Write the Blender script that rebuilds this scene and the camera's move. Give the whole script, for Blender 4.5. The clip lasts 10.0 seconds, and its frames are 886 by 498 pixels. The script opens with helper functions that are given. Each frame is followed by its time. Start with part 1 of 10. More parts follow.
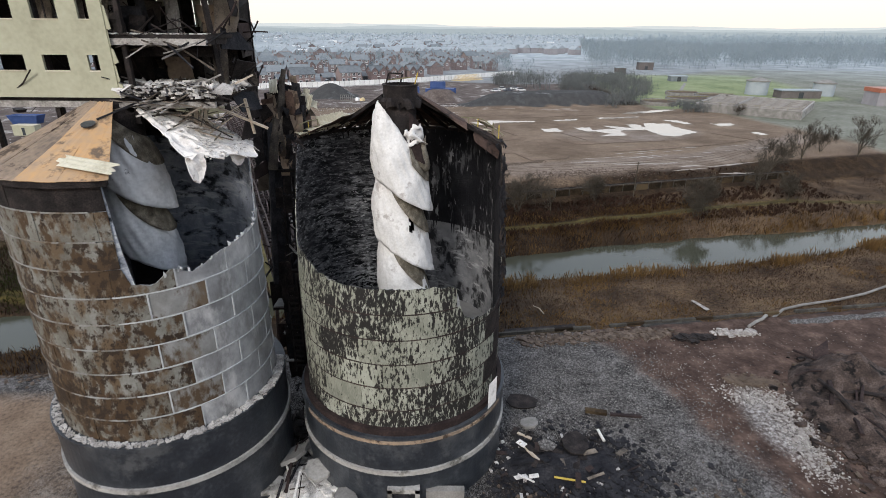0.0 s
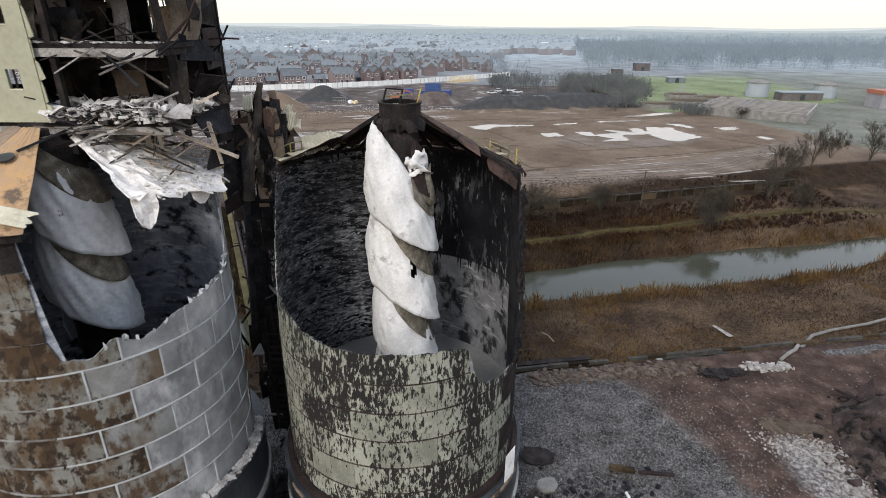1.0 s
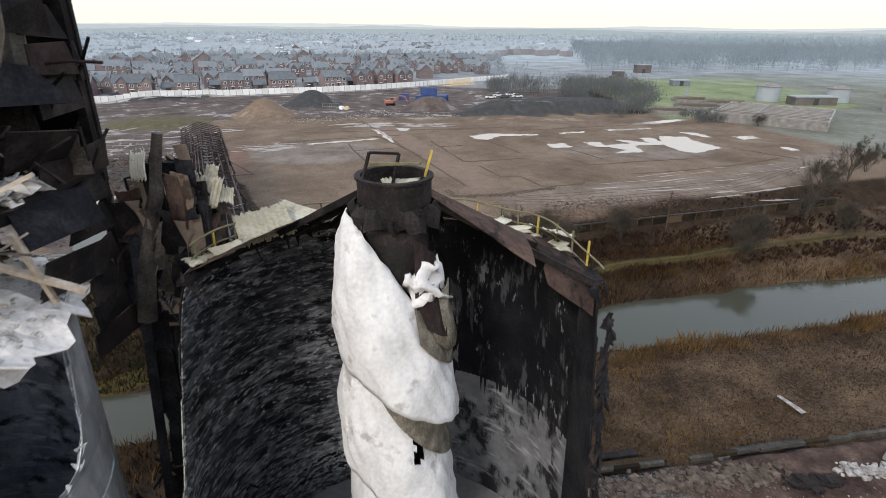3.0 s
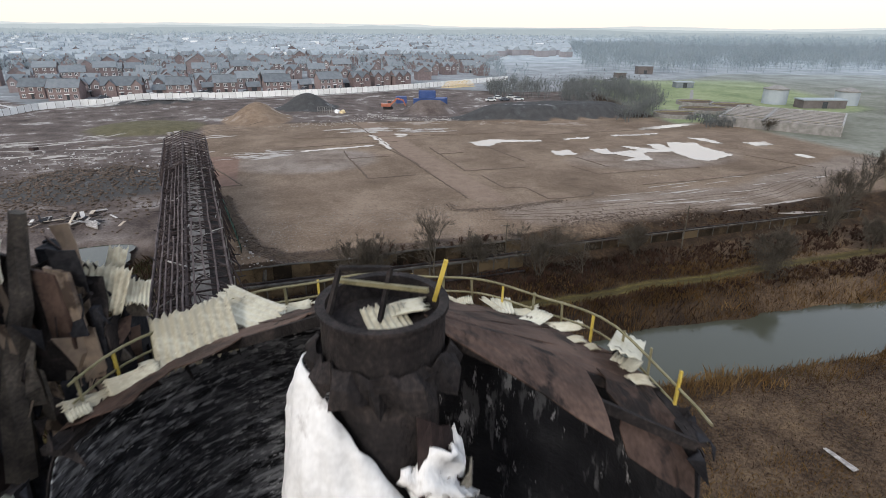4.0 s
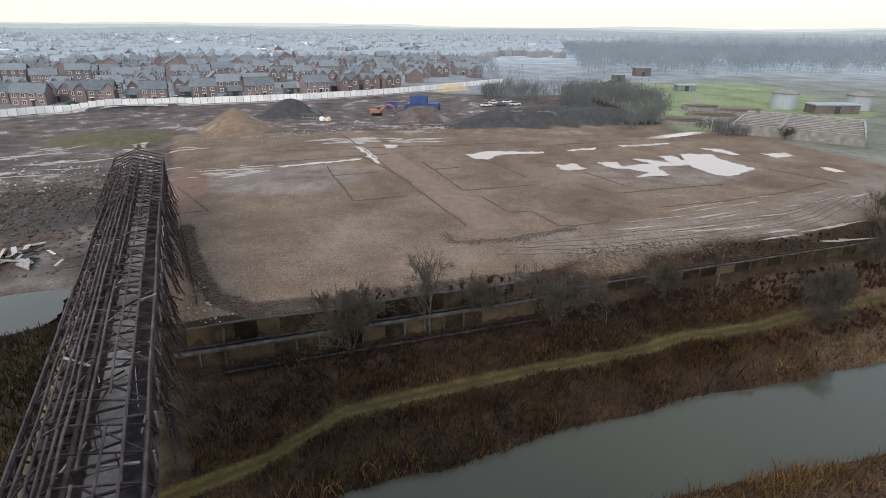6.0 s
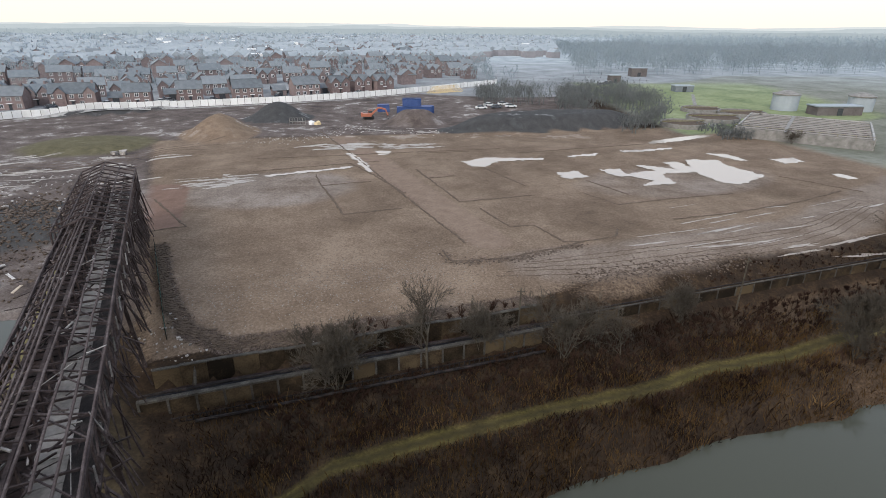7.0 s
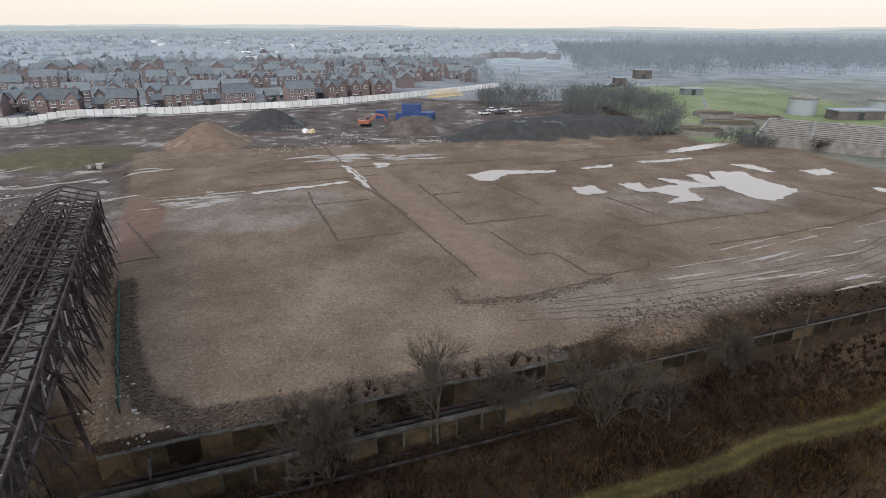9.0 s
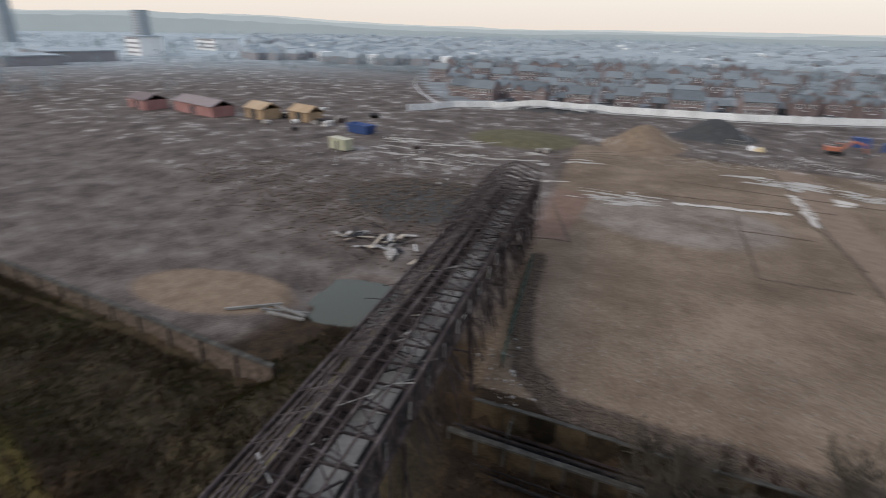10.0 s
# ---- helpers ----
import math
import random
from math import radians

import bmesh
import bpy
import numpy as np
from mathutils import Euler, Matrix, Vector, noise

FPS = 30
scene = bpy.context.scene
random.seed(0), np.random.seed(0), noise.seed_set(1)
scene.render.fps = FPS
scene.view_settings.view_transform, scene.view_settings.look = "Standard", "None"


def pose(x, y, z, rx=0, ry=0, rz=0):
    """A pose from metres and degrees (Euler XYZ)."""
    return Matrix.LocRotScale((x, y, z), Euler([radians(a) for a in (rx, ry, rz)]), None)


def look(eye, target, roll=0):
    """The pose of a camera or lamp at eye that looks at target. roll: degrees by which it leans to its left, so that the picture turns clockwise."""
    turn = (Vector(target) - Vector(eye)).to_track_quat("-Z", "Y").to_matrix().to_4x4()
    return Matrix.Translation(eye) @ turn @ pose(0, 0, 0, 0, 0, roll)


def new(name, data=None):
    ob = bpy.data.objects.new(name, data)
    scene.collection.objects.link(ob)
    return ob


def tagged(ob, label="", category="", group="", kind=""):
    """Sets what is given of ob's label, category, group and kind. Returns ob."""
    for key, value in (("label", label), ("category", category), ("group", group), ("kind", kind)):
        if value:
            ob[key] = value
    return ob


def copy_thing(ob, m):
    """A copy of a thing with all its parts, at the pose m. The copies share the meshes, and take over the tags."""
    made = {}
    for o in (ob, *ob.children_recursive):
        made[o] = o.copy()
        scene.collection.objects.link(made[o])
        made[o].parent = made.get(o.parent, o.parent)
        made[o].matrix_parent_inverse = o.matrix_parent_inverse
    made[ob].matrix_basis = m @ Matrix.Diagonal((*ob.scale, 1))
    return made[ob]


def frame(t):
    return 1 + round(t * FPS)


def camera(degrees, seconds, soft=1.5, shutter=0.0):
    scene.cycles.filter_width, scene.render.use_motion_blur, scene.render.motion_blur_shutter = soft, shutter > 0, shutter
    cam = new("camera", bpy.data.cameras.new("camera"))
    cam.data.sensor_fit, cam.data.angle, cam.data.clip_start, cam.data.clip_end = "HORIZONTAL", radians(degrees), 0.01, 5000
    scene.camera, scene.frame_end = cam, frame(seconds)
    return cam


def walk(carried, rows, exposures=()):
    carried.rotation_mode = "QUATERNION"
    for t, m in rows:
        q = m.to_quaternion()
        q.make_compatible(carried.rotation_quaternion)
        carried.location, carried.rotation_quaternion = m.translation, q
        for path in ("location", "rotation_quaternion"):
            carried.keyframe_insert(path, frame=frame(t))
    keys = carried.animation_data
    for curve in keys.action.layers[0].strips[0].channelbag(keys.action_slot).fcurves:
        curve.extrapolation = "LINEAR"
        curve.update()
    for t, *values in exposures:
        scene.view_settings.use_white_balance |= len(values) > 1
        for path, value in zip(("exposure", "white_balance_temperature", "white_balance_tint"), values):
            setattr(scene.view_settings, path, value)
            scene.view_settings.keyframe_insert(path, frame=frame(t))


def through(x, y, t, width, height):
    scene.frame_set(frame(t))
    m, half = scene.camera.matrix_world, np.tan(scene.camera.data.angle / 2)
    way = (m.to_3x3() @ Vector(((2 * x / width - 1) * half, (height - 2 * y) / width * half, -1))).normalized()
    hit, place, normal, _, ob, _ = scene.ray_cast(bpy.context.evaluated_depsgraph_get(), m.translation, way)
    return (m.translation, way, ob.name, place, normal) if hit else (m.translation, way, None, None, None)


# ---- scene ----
cam = camera(79.1, 10.0, soft=0.8, shutter=0.3)
METRES, EYE, TILT, LEAN, TURN = 60.0, 29.5, -22.5, -0.4, 0.0
ROWS = [
    (0.0, 0.0, 0.0, 0.0, -0.0, -0.0, -0.0),
    (0.5, -0.0071, 0.0455, 0.0204, -0.34, -0.01, 0.13),
    (1.0, -0.0125, 0.0915, 0.0428, -0.64, -0.01, 0.22),
    (1.5, -0.0167, 0.1387, 0.0643, -0.8, 0.0, 0.32),
    (2.0, -0.0202, 0.1875, 0.085, -0.97, 0.05, 0.37),
    (2.5, -0.0233, 0.2376, 0.1068, -1.11, 0.02, 0.4),
    (4.0, -0.0298, 0.3883, 0.1789, -1.42, -0.0, 0.52),
    (4.5, -0.0318, 0.4394, 0.2023, -1.57, 0.01, 0.53),
    (5.0, -0.033, 0.4913, 0.2253, -1.75, -0.01, 0.57),
    (5.5, -0.0338, 0.5436, 0.2477, -2.0, -0.01, 0.69),
    (7.0, -0.0371, 0.6958, 0.3173, -2.99, -0.09, 1.2),
    (7.5, -0.0385, 0.7421, 0.3376, -3.33, -0.11, 1.37),
    (8.0, -0.0406, 0.787, 0.357, -3.66, -0.13, 1.54),
    (8.5, -0.0423, 0.8282, 0.3743, -3.93, -0.1, 1.71),
    (9.0, -0.0488, 0.86, 0.3877, -3.19, 0.02, 1.47),
    (9.1, -0.0524, 0.8640, 0.3881, -1.83, 0.17, 1.21),
    (9.2, -0.0561, 0.8681, 0.3884, 0.01, 0.18, 0.32),
    (9.3, -0.0597, 0.8721, 0.3888, 2.22, 0.22, -0.81),
    (9.4, -0.0634, 0.8762, 0.3891, 4.85, 0.15, -2.09),
    (9.5, -0.067, 0.8802, 0.3895, 8.42, 0.01, -3.69),
    (9.6, -0.0704, 0.8836, 0.3890, 13.3, -0.34, -6.0),
    (9.7, -0.0739, 0.8870, 0.3886, 19.1, -0.97, -8.45),
    (9.8, -0.0773, 0.8903, 0.3881, 25.4, -1.89, -11.0),
    (9.9, -0.0808, 0.8937, 0.3877, 31.7, -3.1, -13.2),
    (10.0, -0.0842, 0.8971, 0.3872, 37.84, -4.49, -15.16),
]
BASE = pose(0, 0, EYE, TILT, LEAN, TURN)
walk(cam, [(t, BASE @ pose(METRES * x, METRES * y, METRES * z, 90 + pitch, roll, yaw)) for t, x, y, z, yaw, pitch, roll in ROWS],
     [(0.0, 0.2), (8.4, 0.2), (9.0, -0.02), (9.5, -0.1), (10.0, -0.2)])

# ---- light: a hazy, overcast winter day ----
world = bpy.data.worlds.new("overcast_sky")
scene.world = world
world.use_nodes = True
wn = world.node_tree.nodes
wl = world.node_tree.links
wn.clear()
sky = wn.new("ShaderNodeTexSky")
sky.sky_type = "NISHITA"
sky.sun_disc = False
sky.sun_elevation, sky.sun_rotation = radians(32), radians(215)
sky.air_density, sky.dust_density, sky.ozone_density = 1.0, 4.0, 1.0
bg_sky = wn.new("ShaderNodeBackground")
bg_sky.inputs["Strength"].default_value = 0.05
wl.new(sky.outputs["Color"], bg_sky.inputs["Color"])
# the cloud sheet: creamy near the horizon, greyer overhead
geo_w = wn.new("ShaderNodeTexCoord")
sep_w = wn.new("ShaderNodeSeparateXYZ")
wl.new(geo_w.outputs["Generated"], sep_w.inputs[0])
ramp_w = wn.new("ShaderNodeValToRGB")
ramp_w.color_ramp.elements[0].position, ramp_w.color_ramp.elements[0].color = 0.0, (0.925, 0.82, 0.735, 1)
ramp_w.color_ramp.elements[1].position, ramp_w.color_ramp.elements[1].color = 0.40, (0.74, 0.83, 0.99, 1)
band_w = ramp_w.color_ramp.elements.new(0.13)
band_w.color = (0.93, 0.895, 0.825, 1)
wl.new(sep_w.outputs["Z"], ramp_w.inputs[0])
bg_cloud = wn.new("ShaderNodeBackground")
bg_cloud.inputs["Strength"].default_value = 1.05
wl.new(ramp_w.outputs["Color"], bg_cloud.inputs["Color"])
add_w = wn.new("ShaderNodeAddShader")
wl.new(bg_sky.outputs[0], add_w.inputs[0])
wl.new(bg_cloud.outputs[0], add_w.inputs[1])
out_w = wn.new("ShaderNodeOutputWorld")
wl.new(add_w.outputs[0], out_w.inputs["Surface"])

sun = new("sun", bpy.data.lights.new("sun", "SUN"))
sun.data.energy, sun.data.angle, sun.data.color = 1.7, radians(12), (1.0, 0.97, 0.93)
sun.matrix_world = look((-30, -60, 60), (0, 20, 0))

# ---- materials ----
def material(name, cols, scale=1.0, rough=0.85, metal=0.0, bump=0.3, bscale=None, space="world", vary=0.0, spec=0.3, stretch=(1, 1, 1), fine=9.0, stain=None):
    """Two scales of noise through a colour ramp, with fine relief; vary: by Object Info's Random. stain: (colour, scale, threshold)."""
    m = bpy.data.materials.new(name)
    m.use_nodes = True
    n, l = m.node_tree.nodes, m.node_tree.links
    b = n["Principled BSDF"]
    b.inputs["Metallic"].default_value = metal
    b.inputs["Specular IOR Level"].default_value = spec
    if space == "world":
        src = n.new("ShaderNodeNewGeometry").outputs["Position"]
    else:
        src = n.new("ShaderNodeTexCoord").outputs["Object"]
    mp = n.new("ShaderNodeMapping")
    mp.inputs["Scale"].default_value = stretch
    l.new(src, mp.inputs[0])
    big, small = n.new("ShaderNodeTexNoise"), n.new("ShaderNodeTexNoise")
    big.inputs["Scale"].default_value, big.inputs["Detail"].default_value = scale, 5
    small.inputs["Scale"].default_value, small.inputs["Detail"].default_value = scale * fine, 4
    for k in (big, small):
        l.new(mp.outputs[0], k.inputs["Vector"])
    mx = n.new("ShaderNodeMix")
    mx.inputs[0].default_value = 0.4
    l.new(big.outputs[0], mx.inputs[2])
    l.new(small.outputs[0], mx.inputs[3])
    fac = mx.outputs[0]
    if vary:
        oi = n.new("ShaderNodeObjectInfo")
        ma = n.new("ShaderNodeMath")
        ma.operation = "MULTIPLY_ADD"
        ma.inputs[1].default_value = vary
        sb = n.new("ShaderNodeMath")
        sb.operation = "SUBTRACT"
        l.new(oi.outputs["Random"], ma.inputs[0])
        l.new(fac, ma.inputs[2])
        l.new(ma.outputs[0], sb.inputs[0])
        sb.inputs[1].default_value = vary / 2
        fac = sb.outputs[0]
    r = n.new("ShaderNodeValToRGB")
    el = r.color_ramp.elements
    while len(el) < len(cols):
        el.new(0.5)
    for e, (p, c) in zip(el, cols):
        e.position, e.color = p, (*c, 1)
    l.new(fac, r.inputs[0])
    colour = r.outputs[0]
    if stain:
        sc, ss, th = stain
        sn = n.new("ShaderNodeTexNoise")
        sn.inputs["Scale"].default_value, sn.inputs["Detail"].default_value = ss, 7
        sn.inputs["Roughness"].default_value = 0.65
        l.new(mp.outputs[0], sn.inputs["Vector"])
        sr = n.new("ShaderNodeMapRange")
        sr.inputs[1].default_value, sr.inputs[2].default_value = th - 0.04, th + 0.04
        l.new(sn.outputs[0], sr.inputs[0])
        sm = n.new("ShaderNodeMix")
        sm.data_type = "RGBA"
        l.new(sr.outputs[0], sm.inputs[0])
        l.new(colour, sm.inputs[6])
        sm.inputs[7].default_value = (*sc, 1)
        colour = sm.outputs[2]
    l.new(colour, b.inputs["Base Color"])
    rr = n.new("ShaderNodeMapRange")
    rr.inputs[3].default_value, rr.inputs[4].default_value = max(0.05, rough - 0.12), min(1.0, rough + 0.12)
    l.new(small.outputs[0], rr.inputs[0])
    l.new(rr.outputs[0], b.inputs["Roughness"])
    if bump:
        bn = n.new("ShaderNodeTexNoise")
        bn.inputs["Scale"].default_value, bn.inputs["Detail"].default_value = bscale or scale * 12, 5
        l.new(mp.outputs[0], bn.inputs["Vector"])
        bp = n.new("ShaderNodeBump")
        bp.inputs["Strength"].default_value, bp.inputs["Distance"].default_value = bump, 0.06
        l.new(bn.outputs[0], bp.inputs["Height"])
        l.new(bp.outputs[0], b.inputs["Normal"])
    return m


def plain_ramp(a, b, c=None):
    if c is None:
        return [(0.32, a), (0.68, b)]
    return [(0.3, a), (0.5, b), (0.7, c)]


soot = material("soot_blackened_steel", plain_ramp((0.006, 0.006, 0.008), (0.02, 0.02, 0.023), (0.05, 0.048, 0.05)), 0.9, 0.8, 0.2, 0.6, spec=0.08)
charred = material("charred_steel", plain_ramp((0.006, 0.0055, 0.006), (0.023, 0.02, 0.0195), (0.06, 0.048, 0.044)), 1.3, 0.75, 0.3, 0.5, spec=0.08)
rust_dark = material("dark_rusted_steel", plain_ramp((0.014, 0.011, 0.0105), (0.033, 0.024, 0.023), (0.066, 0.046, 0.041)), 0.8, 0.7, 0.3, 0.4, spec=0.08)
roof_rust = material("rust_brown_roof_sheet", plain_ramp((0.030, 0.020, 0.016), (0.070, 0.046, 0.037), (0.125, 0.083, 0.064)), 0.9, 0.75, 0.2, 0.4, vary=0.25, spec=0.08, stain=((0.016, 0.013, 0.012), 0.8, 0.58))
rust_orange = material("orange_rusted_sheet", plain_ramp((0.20, 0.155, 0.12), (0.34, 0.235, 0.145), (0.46, 0.27, 0.12)), 0.28, 0.75, 0.1, 0.4, stain=((0.12, 0.085, 0.06), 0.7, 0.6))
concrete = material("weathered_concrete", plain_ramp((0.16, 0.155, 0.145), (0.27, 0.26, 0.245), (0.36, 0.35, 0.33)), 0.6, 0.9, 0, 0.4, stain=((0.08, 0.075, 0.065), 0.5, 0.58))
dark_concrete = material("blackened_concrete", plain_ramp((0.008, 0.010, 0.0135), (0.019, 0.0225, 0.028), (0.055, 0.06, 0.066)), 0.45, 0.38, 0, 0.25, spec=0.5, stain=((0.055, 0.058, 0.062), 0.35, 0.58))
white_scale = material("whitened_sheet", plain_ramp((0.43, 0.42, 0.41), (0.57, 0.56, 0.547), (0.69, 0.68, 0.668)), 0.9, 0.8, 0.0, 0.8, bscale=3.4, stain=((0.36, 0.34, 0.325), 0.9, 0.6))
cream = material("cream_cladding", plain_ramp((0.25, 0.245, 0.175), (0.315, 0.31, 0.225), (0.36, 0.355, 0.265)), 0.5, 0.6, 0.0, 0.1)
cream_sheet = material("cream_corrugated_sheet", plain_ramp((0.28, 0.25, 0.18), (0.44, 0.41, 0.315), (0.55, 0.52, 0.42)), 0.8, 0.65, 0.0, 0.2, vary=0.35, stain=((0.10, 0.08, 0.06), 1.4, 0.64))
ash = material("pale_ash_debris", plain_ramp((0.19, 0.175, 0.165), (0.47, 0.45, 0.425), (0.74, 0.715, 0.685)), 1.6, 0.95, 0, 0.7, vary=0.2)
charred_board = material("scorched_board", plain_ramp((0.02, 0.017, 0.015), (0.07, 0.058, 0.047), (0.18, 0.15, 0.12)), 1.4, 0.9, 0, 0.3, vary=0.3)
grey_steel = material("bare_greyed_steel", plain_ramp((0.07, 0.065, 0.06), (0.2, 0.187, 0.175), (0.42, 0.4, 0.38)), 1.1, 0.7, 0.2, 0.3, vary=0.3)
whitened_roof = material("whitened_roof_sheet", plain_ramp((0.44, 0.40, 0.37), (0.70, 0.66, 0.62), (0.82, 0.79, 0.755)), 0.9, 0.85, 0.0, 0.9, bscale=2.6, stain=((0.22, 0.18, 0.15), 0.9, 0.62))
timber = material("bare_timber", plain_ramp((0.2, 0.16, 0.12), (0.36, 0.305, 0.24), (0.5, 0.44, 0.365)), 1.0, 0.85, 0, 0.3, vary=0.2)
yellow_paint = material("faded_yellow_paint", plain_ramp((0.28, 0.20, 0.04), (0.45, 0.33, 0.06), (0.52, 0.42, 0.12)), 2.0, 0.6, 0.1, 0.2)
rail_steel = material("grimy_rail_steel", plain_ramp((0.10, 0.09, 0.05), (0.18, 0.16, 0.09), (0.26, 0.24, 0.16)), 2.0, 0.6, 0.4, 0.2)
gantry_steel = material("burnt_gantry_steel", plain_ramp((0.017, 0.013, 0.0135), (0.048, 0.037, 0.036), (0.115, 0.094, 0.09)), 0.7, 0.75, 0.2, 0.3, spec=0.08)
purlin_steel = material("greyed_purlin_steel", plain_ramp((0.032, 0.024, 0.0235), (0.074, 0.057, 0.054), (0.145, 0.12, 0.114)), 0.7, 0.7, 0.2, 0.3, spec=0.1)
gantry_deck = material("gantry_deck_concrete", plain_ramp((0.085, 0.077, 0.07), (0.155, 0.142, 0.13), (0.225, 0.21, 0.195)), 0.5, 0.85, 0, 0.3, vary=0.3)


floor_grey = material("smooth_grey_floor", plain_ramp((0.17, 0.168, 0.165), (0.22, 0.217, 0.213), (0.27, 0.265, 0.26)), 0.4, 0.7, 0.0, 0.15)
grey_sheet = material("dull_grey_sheet", plain_ramp((0.3, 0.31, 0.32), (0.47, 0.48, 0.49), (0.62, 0.63, 0.64)), 0.5, 0.6, 0.2, 0.2, stain=((0.04, 0.04, 0.045), 1.6, 0.7))
mottled = material("mottled_scorched_metal", plain_ramp((0.03, 0.026, 0.02), (0.12, 0.105, 0.08), (0.30, 0.27, 0.22)), 2.2, 0.8, 0.1, 0.6)
pale_seam = material("pale_lapped_seam", plain_ramp((0.24, 0.25, 0.255), (0.38, 0.39, 0.395), (0.5, 0.51, 0.515)), 1.0, 0.6, 0.1, 0.2)
rust_tan = material("tan_rusted_sheet", plain_ramp((0.10, 0.078, 0.062), (0.21, 0.16, 0.12), (0.32, 0.235, 0.16)), 0.45, 0.75, 0.1, 0.4, stain=((0.055, 0.038, 0.028), 0.9, 0.57))


mossy = material("mossy_plank", plain_ramp((0.07, 0.06, 0.025), (0.14, 0.12, 0.05), (0.22, 0.18, 0.09)), 0.8, 0.9, 0, 0.4)


bark = material("grey_brown_bark", plain_ramp((0.03, 0.026, 0.02), (0.06, 0.052, 0.04), (0.105, 0.092, 0.07)), 1.5, 0.95, 0, 0.3, spec=0.08)
twig = material("bare_twigs", plain_ramp((0.028, 0.024, 0.019), (0.056, 0.048, 0.038), (0.092, 0.08, 0.064)), 0.6, 0.95, 0, 0.0, spec=0.08)
# house brick and slate have haze mixed into their colour, the mid pair more
brick_red = material("red_brick", plain_ramp((0.125, 0.093, 0.09), (0.175, 0.133, 0.128), (0.22, 0.175, 0.168)), 1.0, 0.9, 0, 0.1, space="object", vary=0.3, spec=0.1)
brick_mid = material("hazed_brick", plain_ramp((0.135, 0.108, 0.108), (0.175, 0.142, 0.14), (0.22, 0.185, 0.183)), 1.0, 0.9, 0, 0.1, space="object", vary=0.3, spec=0.1)
slate = material("grey_slate", plain_ramp((0.09, 0.101, 0.111), (0.122, 0.135, 0.146), (0.16, 0.172, 0.182)), 0.6, 0.7, 0, 0.1, space="object", vary=0.25, spec=0.1)
slate_mid = material("hazed_slate", plain_ramp((0.115, 0.132, 0.146), (0.15, 0.168, 0.181), (0.185, 0.203, 0.215)), 0.6, 0.7, 0, 0.1, space="object", vary=0.25, spec=0.1)
slurry = material("pale_wet_slurry", plain_ramp((0.15, 0.126, 0.104), (0.235, 0.204, 0.174), (0.33, 0.295, 0.258)), 0.5, 0.35, 0, 0.1)
window_white = material("white_window_frame", plain_ramp((0.6, 0.6, 0.6), (0.72, 0.72, 0.71)), 3, 0.5, 0, 0.0)
window_dark = material("dark_window_glass", plain_ramp((0.03, 0.035, 0.04), (0.06, 0.066, 0.072)), 2, 0.12, 0, 0.0, spec=0.5)
hoarding = material("white_hoarding", plain_ramp((0.55, 0.55, 0.54), (0.66, 0.66, 0.65), (0.74, 0.74, 0.73)), 0.4, 0.7, 0, 0.1, vary=0.3)
blue_paint = material("blue_container_paint", plain_ramp((0.025, 0.05, 0.14), (0.035, 0.067, 0.18), (0.06, 0.092, 0.22)), 0.6, 0.5, 0.1, 0.1)
orange_paint = material("orange_machine_paint", plain_ramp((0.24, 0.085, 0.055), (0.32, 0.115, 0.07), (0.37, 0.15, 0.095)), 1.2, 0.5, 0.1, 0.1)
rubber = material("dark_rubber", plain_ramp((0.012, 0.012, 0.012), (0.03, 0.03, 0.03)), 3, 0.8, 0, 0.2)
car_paint = material("car_paint", plain_ramp((0.08, 0.09, 0.11), (0.35, 0.36, 0.37), (0.75, 0.75, 0.75)), 0.2, 0.3, 0.2, 0.0, space="object", vary=1.2)
pale_timber = material("new_timber", plain_ramp((0.45, 0.34, 0.18), (0.58, 0.46, 0.27), (0.66, 0.55, 0.36)), 1.0, 0.8, 0, 0.1)
dark_earth = material("dark_wet_earth", plain_ramp((0.055, 0.041, 0.031), (0.09, 0.068, 0.052), (0.13, 0.10, 0.078)), 1.2, 0.9, 0, 0.5, spec=0.08)
burnt_earth = material("burnt_brown_earth", plain_ramp((0.016, 0.012, 0.0105), (0.045, 0.033, 0.028), (0.12, 0.092, 0.08)), 0.9, 0.9, 0, 0.9, bscale=5.0, spec=0.12, stain=((0.008, 0.007, 0.007), 0.7, 0.57))
rubble_stone = material("broken_brick_and_stone", plain_ramp((0.035, 0.026, 0.021), (0.085, 0.065, 0.052), (0.18, 0.145, 0.12)), 1.9, 0.95, 0, 0.3, spec=0.08)
gravel_stone = material("grey_gravel", plain_ramp((0.014, 0.013, 0.0125), (0.07, 0.066, 0.064), (0.27, 0.258, 0.25)), 5.5, 0.95, 0, 0.2, spec=0.08)
white_rubble = material("white_rubble", plain_ramp((0.1, 0.088, 0.078), (0.25, 0.228, 0.208), (0.5, 0.475, 0.445)), 2.5, 0.95, 0, 0.2)
green_mesh = material("green_netting", plain_ramp((0.02, 0.06, 0.05), (0.03, 0.10, 0.08)), 2, 0.8, 0, 0.0)
wall_brown = material("stained_wall_panel", plain_ramp((0.012, 0.009, 0.006), (0.034, 0.024, 0.015), (0.075, 0.055, 0.032)), 0.7, 0.9, 0, 0.3, vary=0.4, spec=0.08)
pale_road = material("pale_road_surface", plain_ramp((0.3, 0.29, 0.28), (0.4, 0.39, 0.375), (0.5, 0.49, 0.475)), 0.2, 0.85, 0, 0.1)
stone_coping = material("pale_coping", plain_ramp((0.11, 0.103, 0.095), (0.18, 0.172, 0.16), (0.26, 0.25, 0.235)), 0.9, 0.9, 0, 0.3)
